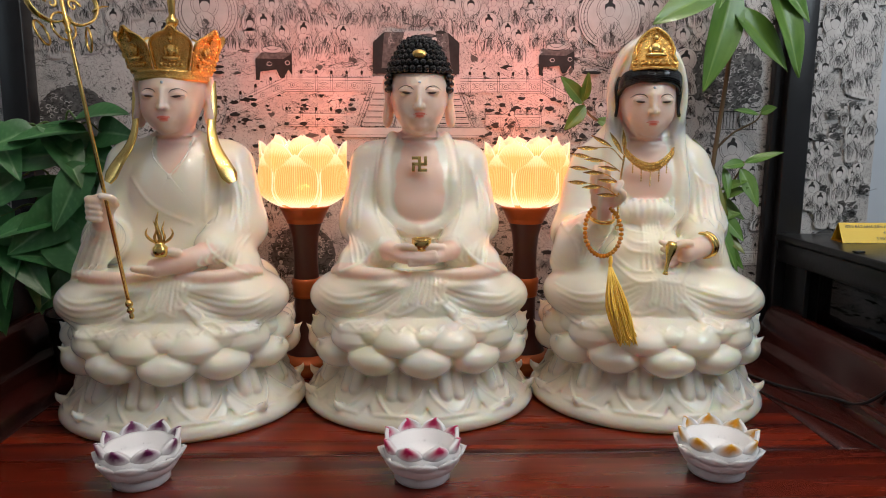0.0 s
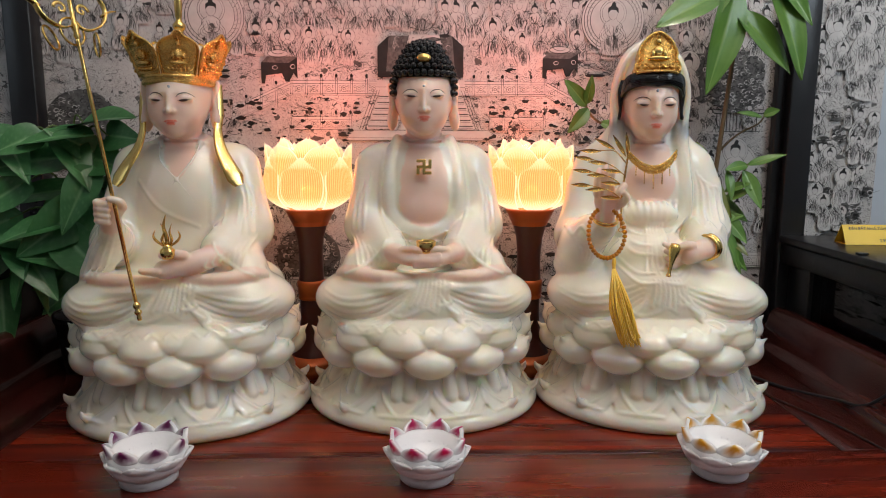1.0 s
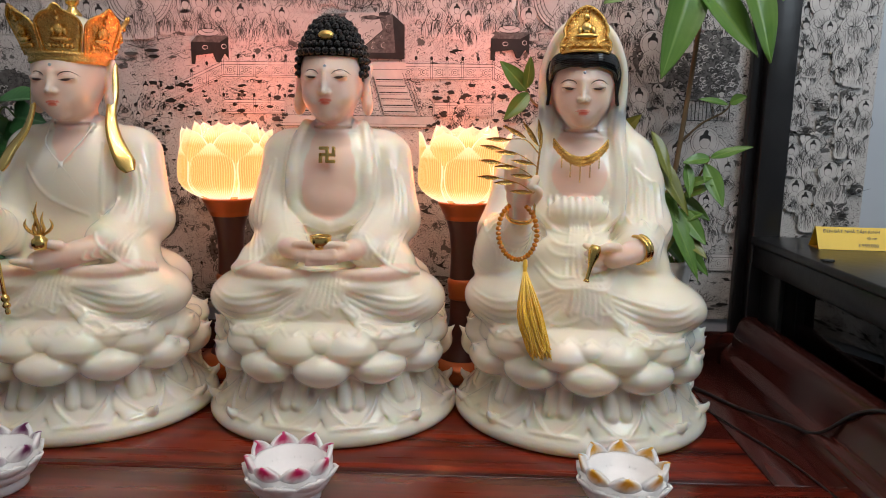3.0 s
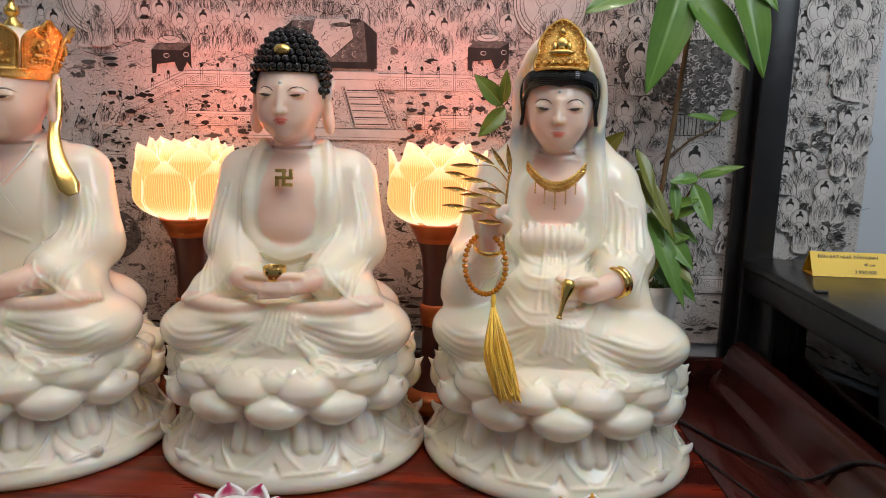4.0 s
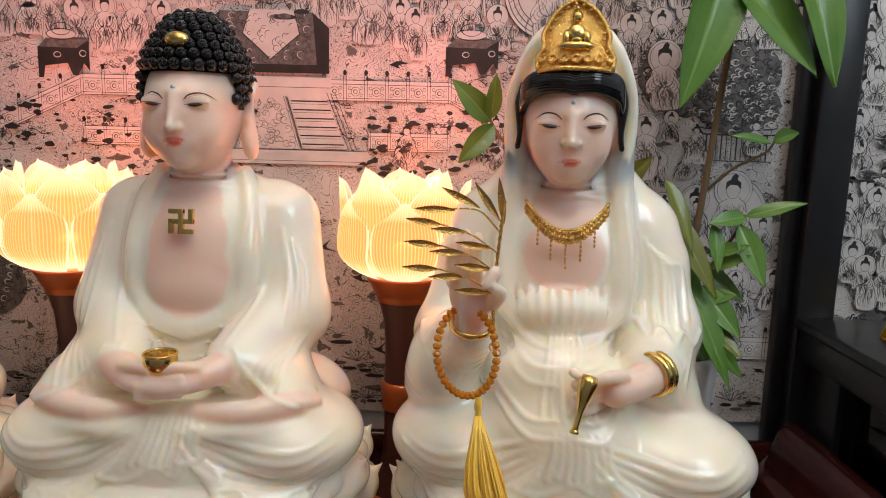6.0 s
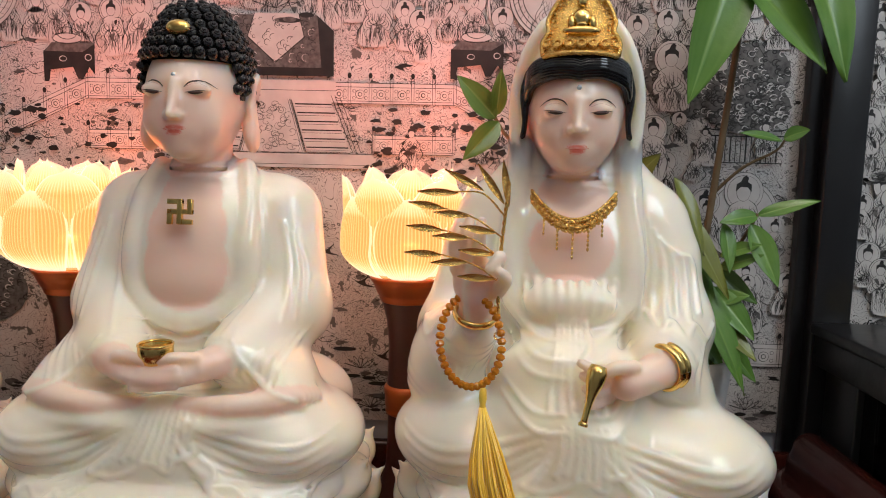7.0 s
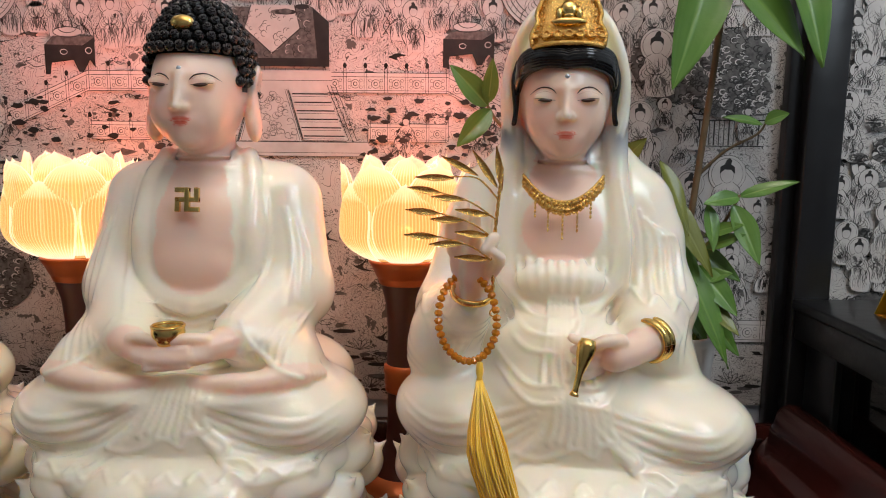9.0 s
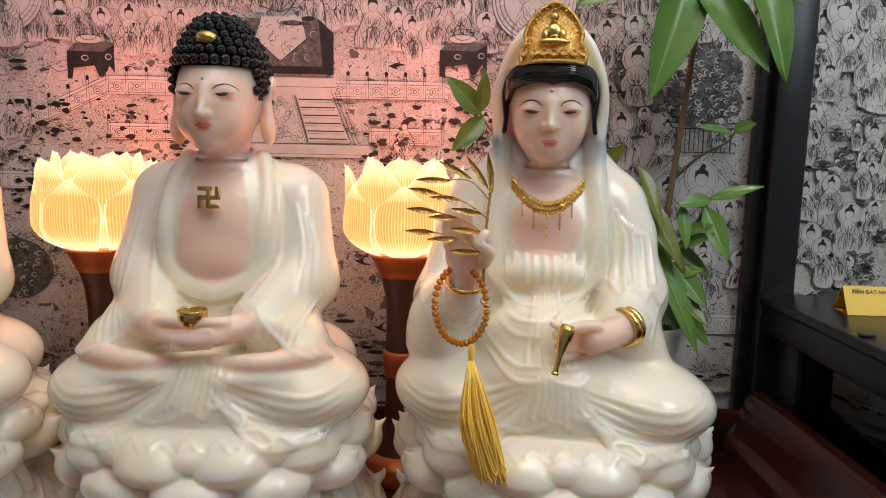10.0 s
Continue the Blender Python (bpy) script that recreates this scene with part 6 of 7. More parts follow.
def staff(low, high):
    low, high = Vector(low), Vector(high)
    d = (high - low)
    L = d.length
    t = thing("staff", Matrix.Translation(low) @ d.to_track_quat("Z", "Y").to_matrix().to_4x4(), "thin polished gold ringed staff held by the statue", "staff")
    part("shaft", lathe([(0.0001, 0.014), (0.0022, 0.014), (0.0022, L)], 16), GOLD, t)
    part("ferrule", lathe([(0.0001, 0), (0.0024, 0.001), (0.0028, 0.004), (0.0018, 0.0065), (0.0040, 0.009), (0.0042, 0.011), (0.0022, 0.0135), (0.0042, 0.016), (0.0042, 0.019), (0.0022, 0.022)], 20), GOLD, t)
    part("neck", lathe([(0.0022, L - 0.02), (0.0040, L - 0.017), (0.0028, L - 0.012), (0.0046, L - 0.006), (0.0026, L), (0.0022, L + 0.04), (0.0040, L + 0.045), (0.0001, L + 0.055)], 20), GOLD, t)
    for s in (-1, 1):
        pts = [(0, 0, L - 0.004), (s * 0.016, 0, L - 0.008), (s * 0.034, 0, L + 0.002), (s * 0.040, 0, L + 0.022), (s * 0.028, 0, L + 0.040), (s * 0.012, 0, L + 0.044), (0, 0, L + 0.052)]
        part("loop", tube(pts, (0.0022, 0.0042, 0.0050, 0.0034, 0.003, 0.002), 8, 40, flat=0.35), GOLD, t, "curled gold loop of the staff head")
        part("barb", tube([(s * 0.036, 0, L + 0.012), (s * 0.046, 0, L + 0.018), (s * 0.056, 0, L + 0.020)], (0.005, 0.0035, 0.0006), 8, 10, flat=0.35), GOLD, t)
        u = np.linspace(0, 1, 20)
        th = u * 8
        part("curl", tube(np.stack([s * (0.012 + 0.008 * (1 - u) * np.cos(th)), 0 * u, L + 0.014 + 0.008 * (1 - u) * np.sin(th)], 1), (0.0022, 0.001), 6, flat=0.5), GOLD, t)
    for c, r, tilt in (((-0.022, 0, L - 0.024), 0.013, (0, 0, 70)), ((0.002, -0.004, L - 0.010), 0.0155, (0, 0, 12)), ((0.030, 0, L - 0.022), 0.0135, (10, 0, 35))):
        part("ring", ring_geo(c, r, 0.0014, tilt), GOLD, t, "loose gold ring")
    return t


staff((-0.318, 0.712, 0.1434), (-0.3905, 0.764, 0.476))
j = thing("flame_jewel", Matrix.Translation(at_statue(LEFT, 0.004, -0.106, 0.222)), "small gold orb with five flames in the statue's hand", "ornament")
part("orb", lathe([(0.0001, 0.0), (0.006, 0.001), (0.0088, 0.006), (0.0082, 0.0115), (0.005, 0.0145), (0.0055, 0.016), (0.003, 0.018), (0.0001, 0.018)], 28), GOLD, j)
for i, (dx, h, bend) in enumerate(((-0.011, 0.016, -0.004), (-0.0055, 0.024, 0.003), (0.0, 0.034, -0.003), (0.0055, 0.024, -0.002), (0.011, 0.016, 0.004))):
    part("flame", tube([(dx * 0.15, 0, 0.015), (dx, 0, 0.018 + h * 0.2), (dx + bend, 0, 0.018 + h * 0.6), (dx * 1.15, 0, 0.018 + h)], (0.0020, 0.0028, 0.0020, 0.0004), 8, 14, flat=0.6), GOLD_DEEP, j)


# ---------- jewellery of the veiled statue ----------
AMBER = mottled("amber_glass", (0.88, 0.36, 0.03), (0.76, 0.26, 0.015), 40, 0.08)
bsdf(AMBER).inputs["Transmission Weight"].default_value = 0.45
SILK = mottled("golden_silk", (1.0, 0.70, 0.09), (0.95, 0.50, 0.02), 90, 0.30, stretch=(1, 1, 0.15))
bsdf(SILK).inputs["Sheen Weight"].default_value = 0.4

WRIST = at_statue(RIGHT_TOP, -0.067, -0.093, 0.275)


def bead_string(c, rx, rz, count):
    t = thing("prayer_beads", Matrix.Translation(c), "amber faceted glass prayer beads with yellow tassel over the wrist", "beads")
    n = count
    for i in range(n):
        a = 2 * math.pi * (i + 0.5) / n + math.pi / 2
        x, z = rx * math.cos(a), rz * math.sin(a)
        y = -0.006 * math.cos(a) + 0.010 * max(0, math.sin(a))
        v, f = ball((x, y, z), (0.0031, 0.0031, 0.0026), 8, 5, np.array(Euler((0, -a, 0)).to_matrix()))
        part("bead", (v, f), AMBER, t, smooth=False)
    tassel = part("tassel", lathe([(0.0001, 0.004), (0.0022, 0.002), (0.0028, -0.004), (0.0020, -0.008), (0.0026, -0.012), (0.0022, -0.015)], 14, (0.009, -0.004, -rz - 0.002)), SILK, t, "long golden silk tassel")
    rng = np.random.default_rng(3)
    g = Geo()
    for i in range(150):
        a, q = rng.uniform(0, 6.28), math.sqrt(rng.random())
        dx, dy = q * math.cos(a), q * math.sin(a)
        l = rng.uniform(0.90, 1.04)
        end = np.array((0.0270 + dx * 0.0115, -0.026 + dy * 0.005, -rz - 0.015 - 0.083 * l))
        start = np.array((0.009 + dx * 0.0018, -0.004 + dy * 0.0018, -rz - 0.012))
        mid = start * 0.5 + end * 0.5 + np.array((dx * 0.0060 - 0.003, -0.006 + dy * 0.004, 0)) + rng.normal(0, 0.0012, 3)
        g.add(*tube([start, mid, end * 0.8 + mid * 0.2 + rng.normal(0, 0.0008, 3), end + rng.normal(0, 0.0012, 3)], (0.0007, 0.0009, 0.0007), 4, 10))
    part("silk_fringe", g, SILK, tassel, "loose golden silk strands")
    return t


bead_string((0.2185, 0.747, 0.2375), 0.0200, 0.0295, 36)


def bangle(name, c, way, r, w):
    a = np.linspace(0, 2 * np.pi, 40)
    v, f = tube(np.stack([r * np.cos(a), r * np.sin(a), 0 * a], 1), w, 10, closed_ends=False, flat=1.5)
    ob = part(name, (v, f), GOLD)
    ob.matrix_world = Matrix.Translation(c) @ Vector(way).to_track_quat("Z", "Y").to_matrix().to_4x4()
    return tagged(ob, "polished gold bangle worn on the statue's wrist", "bangle", "gold bangles")


bangle("bangle", at_statue(RIGHT_TOP, -0.0672, -0.089, 0.2665), (0.05, -0.40, 0.9), 0.0145, 0.0018)
bangle("bangle", at_statue(RIGHT_TOP, 0.069, -0.062, 0.228), (-0.72, -0.62, -0.1), 0.0150, 0.0022)
bangle("bangle", at_statue(RIGHT_TOP, 0.073, -0.058, 0.2285), (-0.72, -0.62, -0.1), 0.0155, 0.0020)

neck = thing("necklace", RIGHT_TOP @ Matrix.Translation(Vector((0, 0, 0))), "gold openwork necklace with five hanging pendants on the statue", "necklace")
g = Geo()
for i in range(25):
    q = -1 + 2 * i / 24
    x, z = 0.0315 * q, 0.327 + 0.021 * q * q
    y = -0.0415 + 14 * x * x
    for dz, r in ((0.0, 0.0021), (0.0042, 0.0017), (-0.0036, 0.0015)):
        g.add(*ball((SIZE * (x + 0.0006 * (i % 2)), SIZE * (y - 0.0012), SIZE * (z + dz)), r, 8, 6))
for dz, r in ((0.0062, 0.0011), (0.0020, 0.0012), (-0.0026, 0.0010)):
    g.add(*tube([(SIZE * 0.0325 * q, SIZE * (-0.0420 + 14 * (0.0315 * q) ** 2), SIZE * (0.327 + 0.021 * q * q + dz)) for q in np.linspace(-1, 1, 25)], r, 6))
part("collar", g, GOLD_DEEP, neck)
for i, (x, n) in enumerate(((-0.022, 4), (-0.0115, 5), (0.0, 6), (0.0115, 5), (0.022, 4))):
    g = Geo()
    for k in range(n):
        g.add(*ball((SIZE * x, SIZE * (-0.0445 + 12 * x * x - 0.0003 * k), SIZE * (0.3215 + 42 * x * x * 0.5 - 0.0034 * k)), (0.0010, 0.0010, 0.0016), 7, 5))
    part("pendant", g, GOLD_DEEP, neck)

v = thing("ambrosia_vase", Matrix.Translation(at_statue(RIGHT_TOP, 0.0185, -0.104, 0.232)) @ pose(0, 0, 0, -14, 16, 0), "small polished gold vase hanging mouth down from the statue's hand", "vase")
part("vase_body", lathe([(0.0001, 0.006), (0.0052, 0.0055), (0.0066, 0.001), (0.0060, -0.006), (0.0038, -0.013), (0.0024, -0.019), (0.0020, -0.029), (0.0026, -0.033), (0.0020, -0.033), (0.0012, -0.030)], 24), GOLD, v)
part("lip", lathe([(0.0022, -0.0315), (0.0033, -0.0330), (0.0030, -0.0345), (0.0018, -0.0345)], 20), GOLD, v)


def willow(m):
    t = thing("willow_sprig", m, "gilded metal willow sprig with slim leaves in the statue's hand", "ornament")
    def twist(pts, r, name, n=60, loop=0.0006):
        p = spline(pts, n)
        k = np.arange(n) * 1.1
        a, b = p + np.stack([loop * np.cos(k), loop * np.sin(k), 0 * k], 1), p - np.stack([loop * np.cos(k), loop * np.sin(k), 0 * k], 1)
        part(name, joined(tube(a, r, 5), tube(b, r, 5)), GOLD_DEEP, t)
    twist([(0.002, 0, -0.036), (0.001, 0, 0.0), (0.004, -0.002, 0.040), (0.006, 0.0, 0.062)], 0.0008, "stem")
    part("eye", ring_geo((0.002, 0, -0.039), 0.0026, 0.0006, (0, 0, 0), 16), GOLD_DEEP, t)
    def leaf(x, y, z, l, ang, name="leaf"):
        rows = []
        for i in range(9):
            u = i / 8
            w = 0.0024 * math.sin(math.pi * min(0.98, u + 0.02)) ** 0.9 + 0.0001
            for j, q in enumerate((-1, -0.4, 0.4, 1)):
                rows.append((u * l, 0.0006 * (1 - abs(q)) * 2, q * w))
        gg = (np.array(rows), grid_faces(9, 4))
        back = (np.array(rows) - (0, 0.0006, 0), [f[::-1] for f in grid_faces(9, 4)])
        part(name, place(joined(gg, back), Matrix.Translation((x, y, z)) @ pose(0, 0, 0, 0, -ang, 8)), GOLD_DEEP, t)
    for k, (z0, n) in enumerate(((-0.004, 3), (0.012, 3), (0.026, 3))):
        tip = (-0.036 + 0.001 * k, 0.0, z0 + 0.018)
        twist([(0.003, 0, z0), (-0.014, -0.002, z0 + 0.012), tip], 0.0005, "twig", 30, 0.0004)
        for i in range(n):
            q = 0.12 + 0.44 * i
            leaf(0.003 + (tip[0] - 0.003) * q, -0.001, z0 + 0.018 * math.sin(q * 1.57), 0.024, 176 + 5 * (i % 2) - 3 * k)
    leaf(0.006, 0, 0.046, 0.030, 98)
    leaf(0.003, 0, 0.048, 0.030, 124)
    leaf(-0.010, 0, 0.056, 0.028, 152)
    leaf(-0.026, 0, 0.054, 0.026, 178)
    twist([(0.004, 0, 0.040), (-0.010, -0.001, 0.054), (-0.028, 0, 0.055)], 0.0005, "twig", 30, 0.0004)
    return t


willow(Matrix.Translation((0.2345, 0.750, 0.280)) @ pose(0, 0, 0, 4, 0, -4))


def plaque(m):
    t = thing("crown_plaque", m, "gold relief plaque with beaded arch fixed to the veil", "crown")
    g = Geo()
    out = [(-0.030, 0.0), (-0.031, 0.012), (-0.026, 0.022), (-0.027, 0.032), (-0.021, 0.046), (-0.012, 0.056), (0, 0.062)]
    edge = spline(out + [(-x, z) for x, z in out[-2::-1]], 40)
    front = [(x, -0.004 - 0.010 * (1 - (x / 0.034) ** 2), z) for x, z in edge]
    zs = np.linspace(0, 0.0615, 24)
    half = np.interp(zs, [p[1] for p in out], [-p[0] for p in out])
    sheet = [(q * w, -0.003 - 0.010 * (1 - (q * w / 0.034) ** 2), z) for z, w in zip(zs, half) for q in np.linspace(-1, 1, 15)]
    g.add(sheet, grid_faces(24, 15))
    g.add([(x, 0.012, z) for x, y, z in sheet], [f[::-1] for f in grid_faces(24, 15)])
    c = len(front)
    g.add(front + [(x, 0.012, z) for x, z in edge], [(i + 1, i, c + i, c + i + 1) for i in range(c - 1)])
    part("backplate", g, GOLD_DEEP, t)
    part("arch", tube(np.array([(x * 0.97, y - 0.001, z * 0.985) for x, y, z in front]), 0.0021, 8), GOLD_DEEP, t)
    for i in range(3, 37, 2):
        x, z = edge[i] * (0.80, 0.88)
        part("bead", ball((x, -0.006 - 0.010 * (1 - (x / 0.034) ** 2), z + 0.003), 0.0016, 8, 6), GOLD_DEEP, t)
    relief = Geo()
    for x, z, rx, rz in ((0, 0.046, 0.0042, 0.0052), (0, 0.031, 0.0075, 0.0085), (-0.008, 0.027, 0.0032, 0.0070), (0.008, 0.027, 0.0032, 0.0070), (0, 0.019, 0.0150, 0.0045), (0, 0.024, 0.0050, 0.0028), (0, 0.0525, 0.0022, 0.0028)):
        relief.add(*ball((x, -0.0145 + 8 * x * x, z), (rx, 0.0042, rz), 14, 9))
    part("relief", relief, GOLD, t, "small rounded seated relief")
    for i in range(7):
        q = -1 + i / 3
        part("scroll", joined(ball((0.027 * q, -0.015 + 0.009 * q * q, 0.006 + 0.004 * q * q), (0.0046, 0.0034, 0.0046), 12, 8), ring_geo((0.027 * q, -0.0185 + 0.009 * q * q, 0.006 + 0.004 * q * q), 0.0030, 0.0008, (0, 0, 20 * q), 16)), GOLD_DEEP, t)
    part("foot", tube([(-0.029, -0.006, 0.0), (-0.015, -0.0135, -0.001), (0, -0.0155, -0.0015), (0.015, -0.0135, -0.001), (0.029, -0.006, 0.0)], 0.0024, 8, 24), GOLD_DEEP, t)
    return t


plaque(RIGHT_TOP @ Matrix.Translation(Vector((0, -0.0330, 0.4520)) * SIZE) @ pose(0, 0, 0, -16, 0, 0) @ Matrix.Diagonal((0.89, 1, 0.80, 1)))


# ---------- plants ----------
def leaf_mat(name, a, b, vein):
    m = mottled(name, a, b, 22, 0.28, rough2=0.42, bump=0.12)
    bsdf(m).inputs["Subsurface Weight"].default_value = 0.0
    bsdf(m).inputs["Coat Weight"].default_value = 0.15
    at = node(m, "ShaderNodeAttribute")
    at.attribute_name = "tone"
    r = [n for n in m.node_tree.nodes if n.type == "VALTORGB"][0]
    mix = node(m, "ShaderNodeMix")
    mix.data_type = "RGBA"
    m.node_tree.links.new(at.outputs["Fac"], mix.inputs[0])
    m.node_tree.links.new(r.outputs["Color"], mix.inputs[6])
    mix.inputs[7].default_value = (*vein, 1)
    m.node_tree.links.new(mix.outputs[2], bsdf(m).inputs["Base Color"])
    return m


POTHOS = leaf_mat("pothos_leaf", (0.030, 0.14, 0.042), (0.060, 0.21, 0.062), (0.17, 0.36, 0.15))
BAMBOO = leaf_mat("lance_leaf", (0.060, 0.165, 0.020), (0.105, 0.215, 0.030), (0.16, 0.28, 0.06))
OLIVE = leaf_mat("old_lance_leaf", (0.11, 0.13, 0.014), (0.15, 0.17, 0.02), (0.20, 0.22, 0.05))
BARK = mottled("cane_bark", (0.10, 0.065, 0.03), (0.16, 0.11, 0.05), 60, 0.7, bump=0.5, stretch=(1, 1, 0.3))
GREEN_STEM = mottled("green_stem", (0.06, 0.12, 0.025), (0.10, 0.17, 0.04), 40, 0.5)


def blade(length, wide, heart, droop, fold, seed):
    """A leaf along +x with midrib, veins and a drooping tip; heart 1: heart-shaped, 0: lance-shaped."""
    rng = np.random.default_rng(seed)
    nu, nv = 25, 15
    rows, tone = [], []
    wob = rng.uniform(0, 6.28, 3)
    for i in range(nu):
        u = i / (nu - 1)
        if heart:
            w = wide * (math.sin(math.pi * min(1, u ** 0.55)) ** 0.75) * (1 - 0.25 * u) + 0.0004
        else:
            w = wide * math.sin(math.pi * u ** 0.85) ** 0.85 * (1 - 0.15 * u) + 0.0003
        for j in range(nv):
            q = 2 * j / (nv - 1) - 1
            back = heart * 0.16 * length * abs(q) ** 1.4 * max(0, 1 - 3.2 * u)
            x = u * length - back
            z = fold * abs(q) * w - droop * length * u ** 2 + 0.012 * length * math.sin(5 * u + wob[0] + 2.5 * q) * abs(q) + 0.006 * length * math.sin(9 * u * (1 if q > 0 else 1.2) + wob[1]) * q * q
            rows.append((x, q * w, z))
            rib = max(0.0, 1 - abs(q) / 0.07)
            vein = max(0.0, 1 - abs(((u * 1.0 - abs(q) * 0.16) * 7 + wob[2]) % 1 - 0.5) / 0.10) * 0.30 if heart else 0.18 * (0.5 + 0.5 * math.cos(q * 26))
            tone.append(min(1.0, 0.8 * rib + vein))
    f = grid_faces(nu, nv)
    n = len(rows)
    lower = np.array(rows) - (0, 0, 0.0005)
    return Geo().add(np.concatenate([np.array(rows), lower]), f + [tuple(n + k for k in q[::-1]) for q in f], 0, tone + tone)


def leaf_at(t, name, mat, root, tip, wide, heart, droop=0.15, fold=0.25, roll=0.0, seed=0, label=""):
    root, tip = Vector(root), Vector(tip)
    d = tip - root
    g = blade(d.length * 1.03, wide, heart, droop, fold, seed)
    x = d.normalized()
    face_to = Vector((0.10, -0.85, 0.52))
    z = (face_to - x * face_to.dot(x)).normalized()
    y = z.cross(x)
    R = Matrix((x, y, z)).transposed().to_4x4()
    m = Matrix.Translation(root) @ R @ pose(0, 0, 0, roll, 0, 0) @ pose(0, 0, 0, 0, -math.degrees(droop) * 0.9, 0)
    g.v = [place((g.v[0], []), m)[0]]
    return part(name, g, mat, t, label)


def pothos():
    t = thing("pothos_plant", pose(-0.56, 0.96, 0.0), "leafy green potted plant with broad glossy heart-shaped leaves", "plant")
    inv = t.matrix_world.inverted()
    L = lambda x, y, z: inv @ Vector((x, y, z))
    spots = [(-0.47, 0.365, -0.39, 0.375, 0.040), (-0.50, 0.320, -0.595, 0.300, 0.036), (-0.545, 0.285, -0.605, 0.240, 0.026), (-0.46, 0.320, -0.395, 0.300, 0.036),
             (-0.47, 0.250, -0.545, 0.190, 0.040), (-0.50, 0.275, -0.60, 0.255, 0.024), (-0.575, 0.235, -0.67, 0.190, 0.034), (-0.49, 0.210, -0.415, 0.150, 0.038),
             (-0.60, 0.150, -0.585, 0.040, 0.030), (-0.635, 0.165, -0.665, 0.085, 0.034), (-0.535, 0.160, -0.505, 0.115, 0.026), (-0.43, 0.350, -0.375, 0.345, 0.028),
             (-0.52, 0.350, -0.565, 0.325, 0.026), (-0.46, 0.200, -0.41, 0.23, 0.030), (-0.56, 0.200, -0.50, 0.13, 0.034), (-0.45, 0.275, -0.40, 0.245, 0.030)]
    part("main_stem", tube([L(-0.50, 0.965, 0.08), L(-0.515, 0.955, 0.20), L(-0.495, 0.960, 0.29), L(-0.475, 0.962, 0.36)], (0.004, 0.0035, 0.002), 8, 24), GREEN_STEM, t)
    rng = np.random.default_rng(12)
    for i in range(20):
        x0, z0 = rng.uniform(-0.60, -0.44), rng.uniform(0.13, 0.36)
        k, l = rng.uniform(2.4, 5.6), rng.uniform(0.05, 0.075)
        spots.append((x0, z0, x0 + l * math.cos(k), z0 + l * math.sin(k) - 0.012, 0.42 * l))
    for i, (x0, z0, x1, z1, w) in enumerate(spots):
        w *= 0.85
        y = 0.945 - 0.035 * ((i * 7) % 5) / 4
        leaf_at(t, "leaf", POTHOS, L(x0, y, z0), L(x1, y - 0.03, z1), w, 1, 0.18, 0.30, ((i * 37) % 70) - 35, i)
        part("leaf_stalk", tube([L(-0.505 + 0.03 * (z0 - 0.2), 0.96, max(0.09, z0 - 0.05)), L((x0 - 0.505) / 2, 0.955, z0 + 0.012), L(x0, y, z0)], (0.0018, 0.0013), 6, 12), GREEN_STEM, t)
    part("pot", lathe([(0.0001, 0.0), (0.040, 0.0), (0.050, 0.075), (0.053, 0.078), (0.053, 0.086), (0.049, 0.086), (0.047, 0.074), (0.0001, 0.072)], 32, tuple(L(-0.50, 0.985, 0.0))), BLACK_WOOD, t, "dark round plant pot")
    return t


pothos()
POT = mottled("speckled_white_glaze", (0.72, 0.70, 0.67), (0.60, 0.57, 0.54), 26, 0.3)
SOIL = mottled("dark_soil", (0.018, 0.012, 0.008), (0.05, 0.032, 0.02), 160, 0.9, bump=1.0)
MOSS = leaf_mat("moss_green", (0.05, 0.12, 0.015), (0.10, 0.19, 0.03), (0.12, 0.22, 0.05))


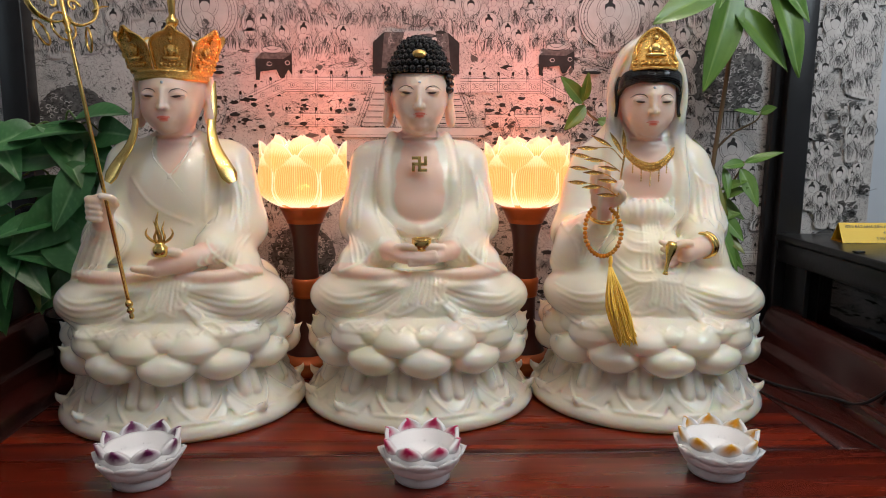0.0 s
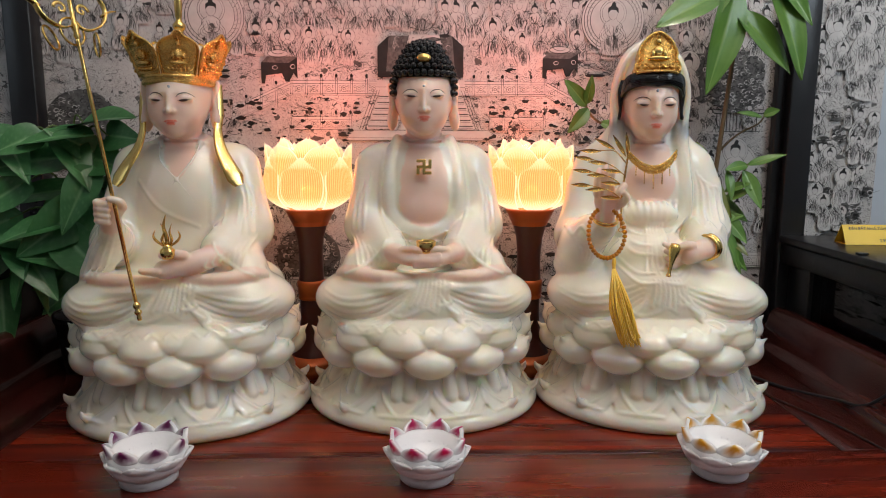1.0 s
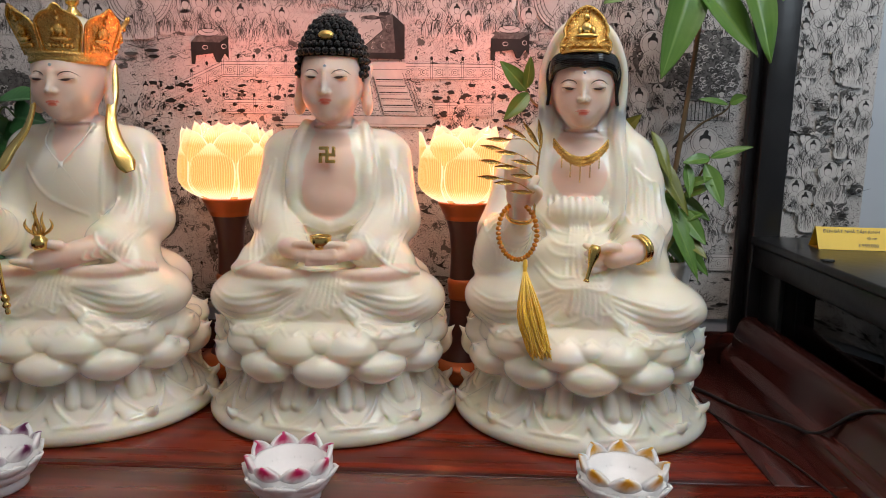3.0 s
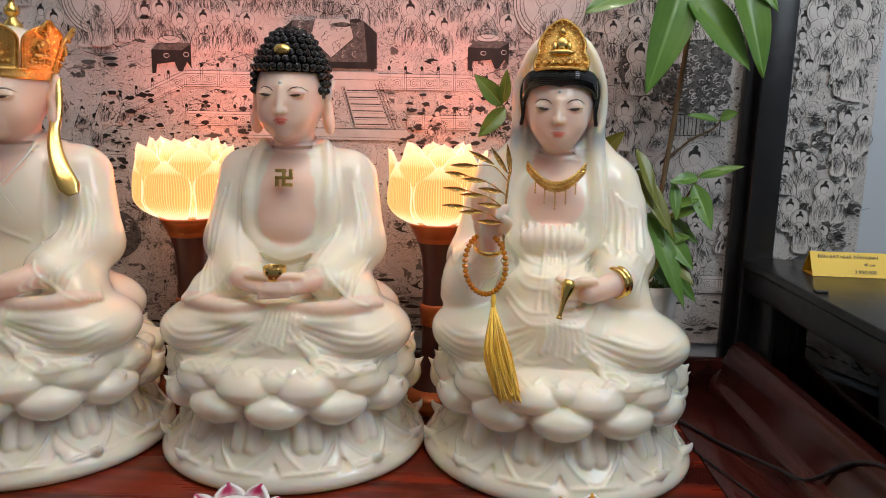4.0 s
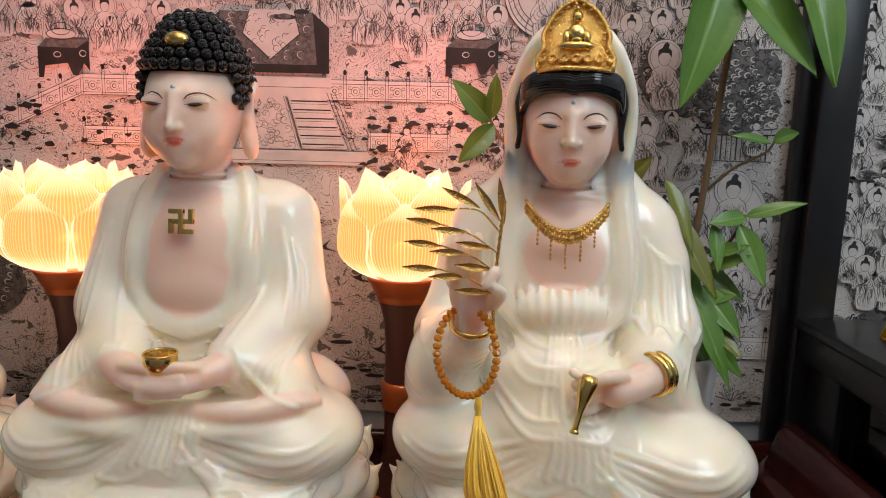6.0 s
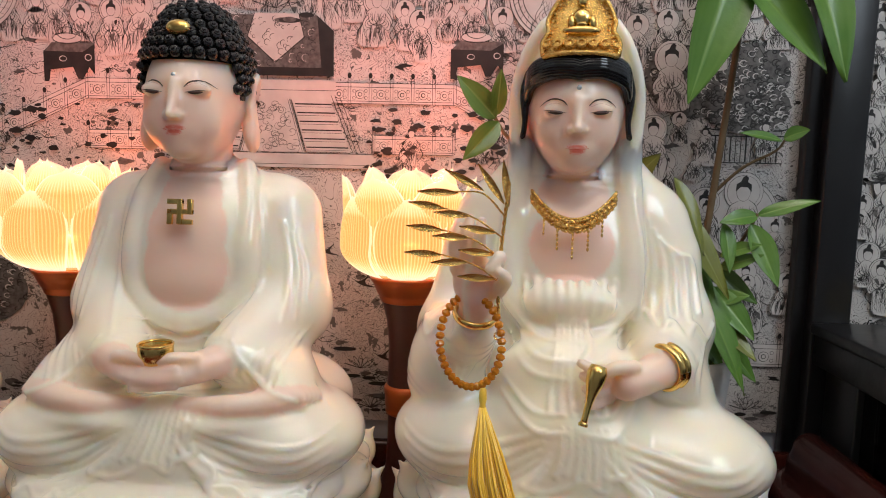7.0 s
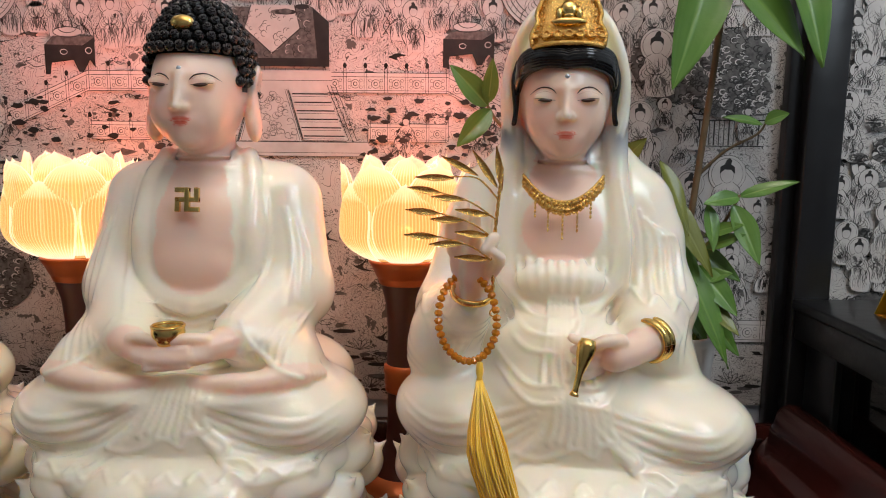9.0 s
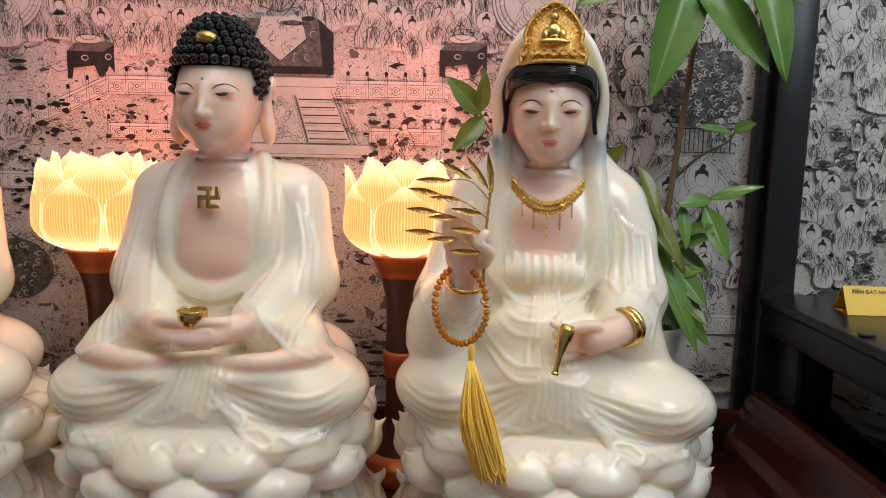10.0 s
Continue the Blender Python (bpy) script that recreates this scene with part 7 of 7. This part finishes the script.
def cane_plant():
    t = thing("cane_plant", pose(0.440, 1.000, 0.0), "tall cane plant with long lance leaves in speckled white pot", "plant")
    inv = t.matrix_world.inverted()
    L = lambda x, y, z: inv @ Vector((x, y, z))
    part("pot", lathe([(0.0001, 0.0), (0.028, 0.0), (0.031, 0.010), (0.040, 0.115), (0.044, 0.157), (0.044, 0.167), (0.041, 0.168), (0.0395, 0.160), (0.038, 0.150)], 40), POT, t, "speckled white glazed pot")
    part("soil", lathe([(0.0390, 0.156), (0.028, 0.161), (0.012, 0.159), (0.0001, 0.161)], 32), SOIL, t)
    rng = np.random.default_rng(9)
    moss = Geo()
    for i in range(120):
        a, q = rng.uniform(0, 6.28), 0.037 * math.sqrt(rng.random())
        c = np.array((q * math.cos(a), q * math.sin(a), 0.160))
        d = rng.normal(0, 0.004, 3) + (0, 0, 0.008)
        moss.add(*tube([c, c + d * 0.6, c + d], (0.0008, 0.0016, 0.0003), 5, flat=0.4))
    tagged(part("moss", moss, MOSS, t, "small green weeds on the soil"), kind="stuff")
    part("cane", tube([L(0.440, 1.000, 0.135), L(0.448, 1.006, 0.22), L(0.462, 1.012, 0.34), L(0.474, 1.014, 0.46), L(0.482, 1.005, 0.60), L(0.486, 1.0, 0.72)], (0.0042, 0.0036, 0.0032, 0.003), 10, 50), BARK, t, "thin brown cane")
    part("cane", tube([L(0.428, 1.0, 0.135), L(0.400, 0.995, 0.22), L(0.372, 0.985, 0.32), L(0.345, 0.975, 0.352), L(0.262, 0.965, 0.372), L(0.235, 0.960, 0.402)], (0.0036, 0.003, 0.0022, 0.0014), 8, 50), BARK, t)
    part("twig", tube([L(0.450, 1.006, 0.225), L(0.472, 0.995, 0.262), L(0.486, 0.985, 0.292), L(0.494, 0.982, 0.312)], (0.0022, 0.0014), 8, 16), BARK, t)
    part("twig", tube([L(0.458, 1.015, 0.325), L(0.485, 1.005, 0.355), L(0.512, 0.995, 0.372), L(0.520, 0.992, 0.385)], (0.0018, 0.0010), 8, 16), BARK, t)
    big = [((0.462, 0.985, 0.580), (0.417, 0.960, 0.418), 0.029, 0), ((0.462, 0.985, 0.535), (0.535, 0.960, 0.445), 0.029, 0), ((0.505, 0.985, 0.600), (0.552, 0.955, 0.440), 0.025, 0), ((0.440, 0.985, 0.560), (0.338, 0.955, 0.508), 0.024, 0),
           ((0.500, 0.990, 0.610), (0.562, 0.960, 0.515), 0.018, 0), ((0.470, 0.995, 0.66), (0.430, 0.965, 0.53), 0.018, 0)]
    for i, (a, b, w, o) in enumerate(big):
        leaf_at(t, "leaf", BAMBOO, L(*a), L(*b), w, 0, 0.10, 0.30, ((i * 53) % 24) - 12, 20 + i)
    mid = [((0.412, 0.980, 0.345), (0.436, 0.955, 0.276), 0.011, 1), ((0.415, 0.980, 0.318), (0.460, 0.955, 0.236), 0.013, 1), ((0.428, 0.975, 0.262), (0.476, 0.940, 0.150), 0.018, 0), ((0.430, 0.985, 0.262), (0.450, 0.960, 0.225), 0.012, 0), ((0.440, 0.985, 0.195), (0.465, 0.965, 0.162), 0.010, 0),
           ((0.494, 0.982, 0.310), (0.456, 0.970, 0.304), 0.009, 0), ((0.494, 0.982, 0.310), (0.542, 0.965, 0.326), 0.008, 0), ((0.487, 0.980, 0.302), (0.508, 0.960, 0.247), 0.013, 0), ((0.462, 0.985, 0.270), (0.492, 0.965, 0.284), 0.008, 0), ((0.462, 0.985, 0.258), (0.494, 0.965, 0.274), 0.007, 0), ((0.462, 0.980, 0.302), (0.465, 0.965, 0.258), 0.009, 0),
           ((0.455, 0.980, 0.240), (0.487, 0.955, 0.196), 0.013, 0), ((0.456, 0.985, 0.225), (0.484, 0.965, 0.235), 0.009, 0), ((0.517, 0.993, 0.382), (0.475, 0.985, 0.388), 0.006, 0), ((0.518, 0.993, 0.384), (0.535, 0.980, 0.392), 0.009, 0), ((0.45, 0.985, 0.245), (0.435, 0.955, 0.185), 0.014, 1), ((0.440, 0.985, 0.225), (0.488, 0.950, 0.178), 0.013, 1),
           ((0.448, 0.995, 0.215), (0.500, 0.975, 0.150), 0.013, 0), ((0.450, 0.998, 0.205), (0.425, 0.975, 0.165), 0.012, 0), ((0.452, 0.998, 0.26), (0.500, 0.985, 0.225), 0.011, 0), ((0.452, 0.998, 0.27), (0.420, 0.98, 0.20), 0.012, 1),
           ((0.240, 0.960, 0.395), (0.205, 0.945, 0.430), 0.012, 0), ((0.240, 0.960, 0.398), (0.243, 0.945, 0.436), 0.008, 0), ((0.243, 0.960, 0.392), (0.212, 0.945, 0.358), 0.011, 0), ((0.262, 0.965, 0.372), (0.315, 0.945, 0.352), 0.012, 0), ((0.300, 0.97, 0.365), (0.275, 0.95, 0.315), 0.010, 1), ((0.36, 0.98, 0.33), (0.39, 0.955, 0.365), 0.012, 1)]
    for i, (a, b, w, o) in enumerate(mid):
        leaf_at(t, "leaf", OLIVE if o else BAMBOO, L(*a), L(*b), w, 0, 0.12, 0.25, ((i * 61) % 40) - 20, 40 + i)
    return t


cane_plant()
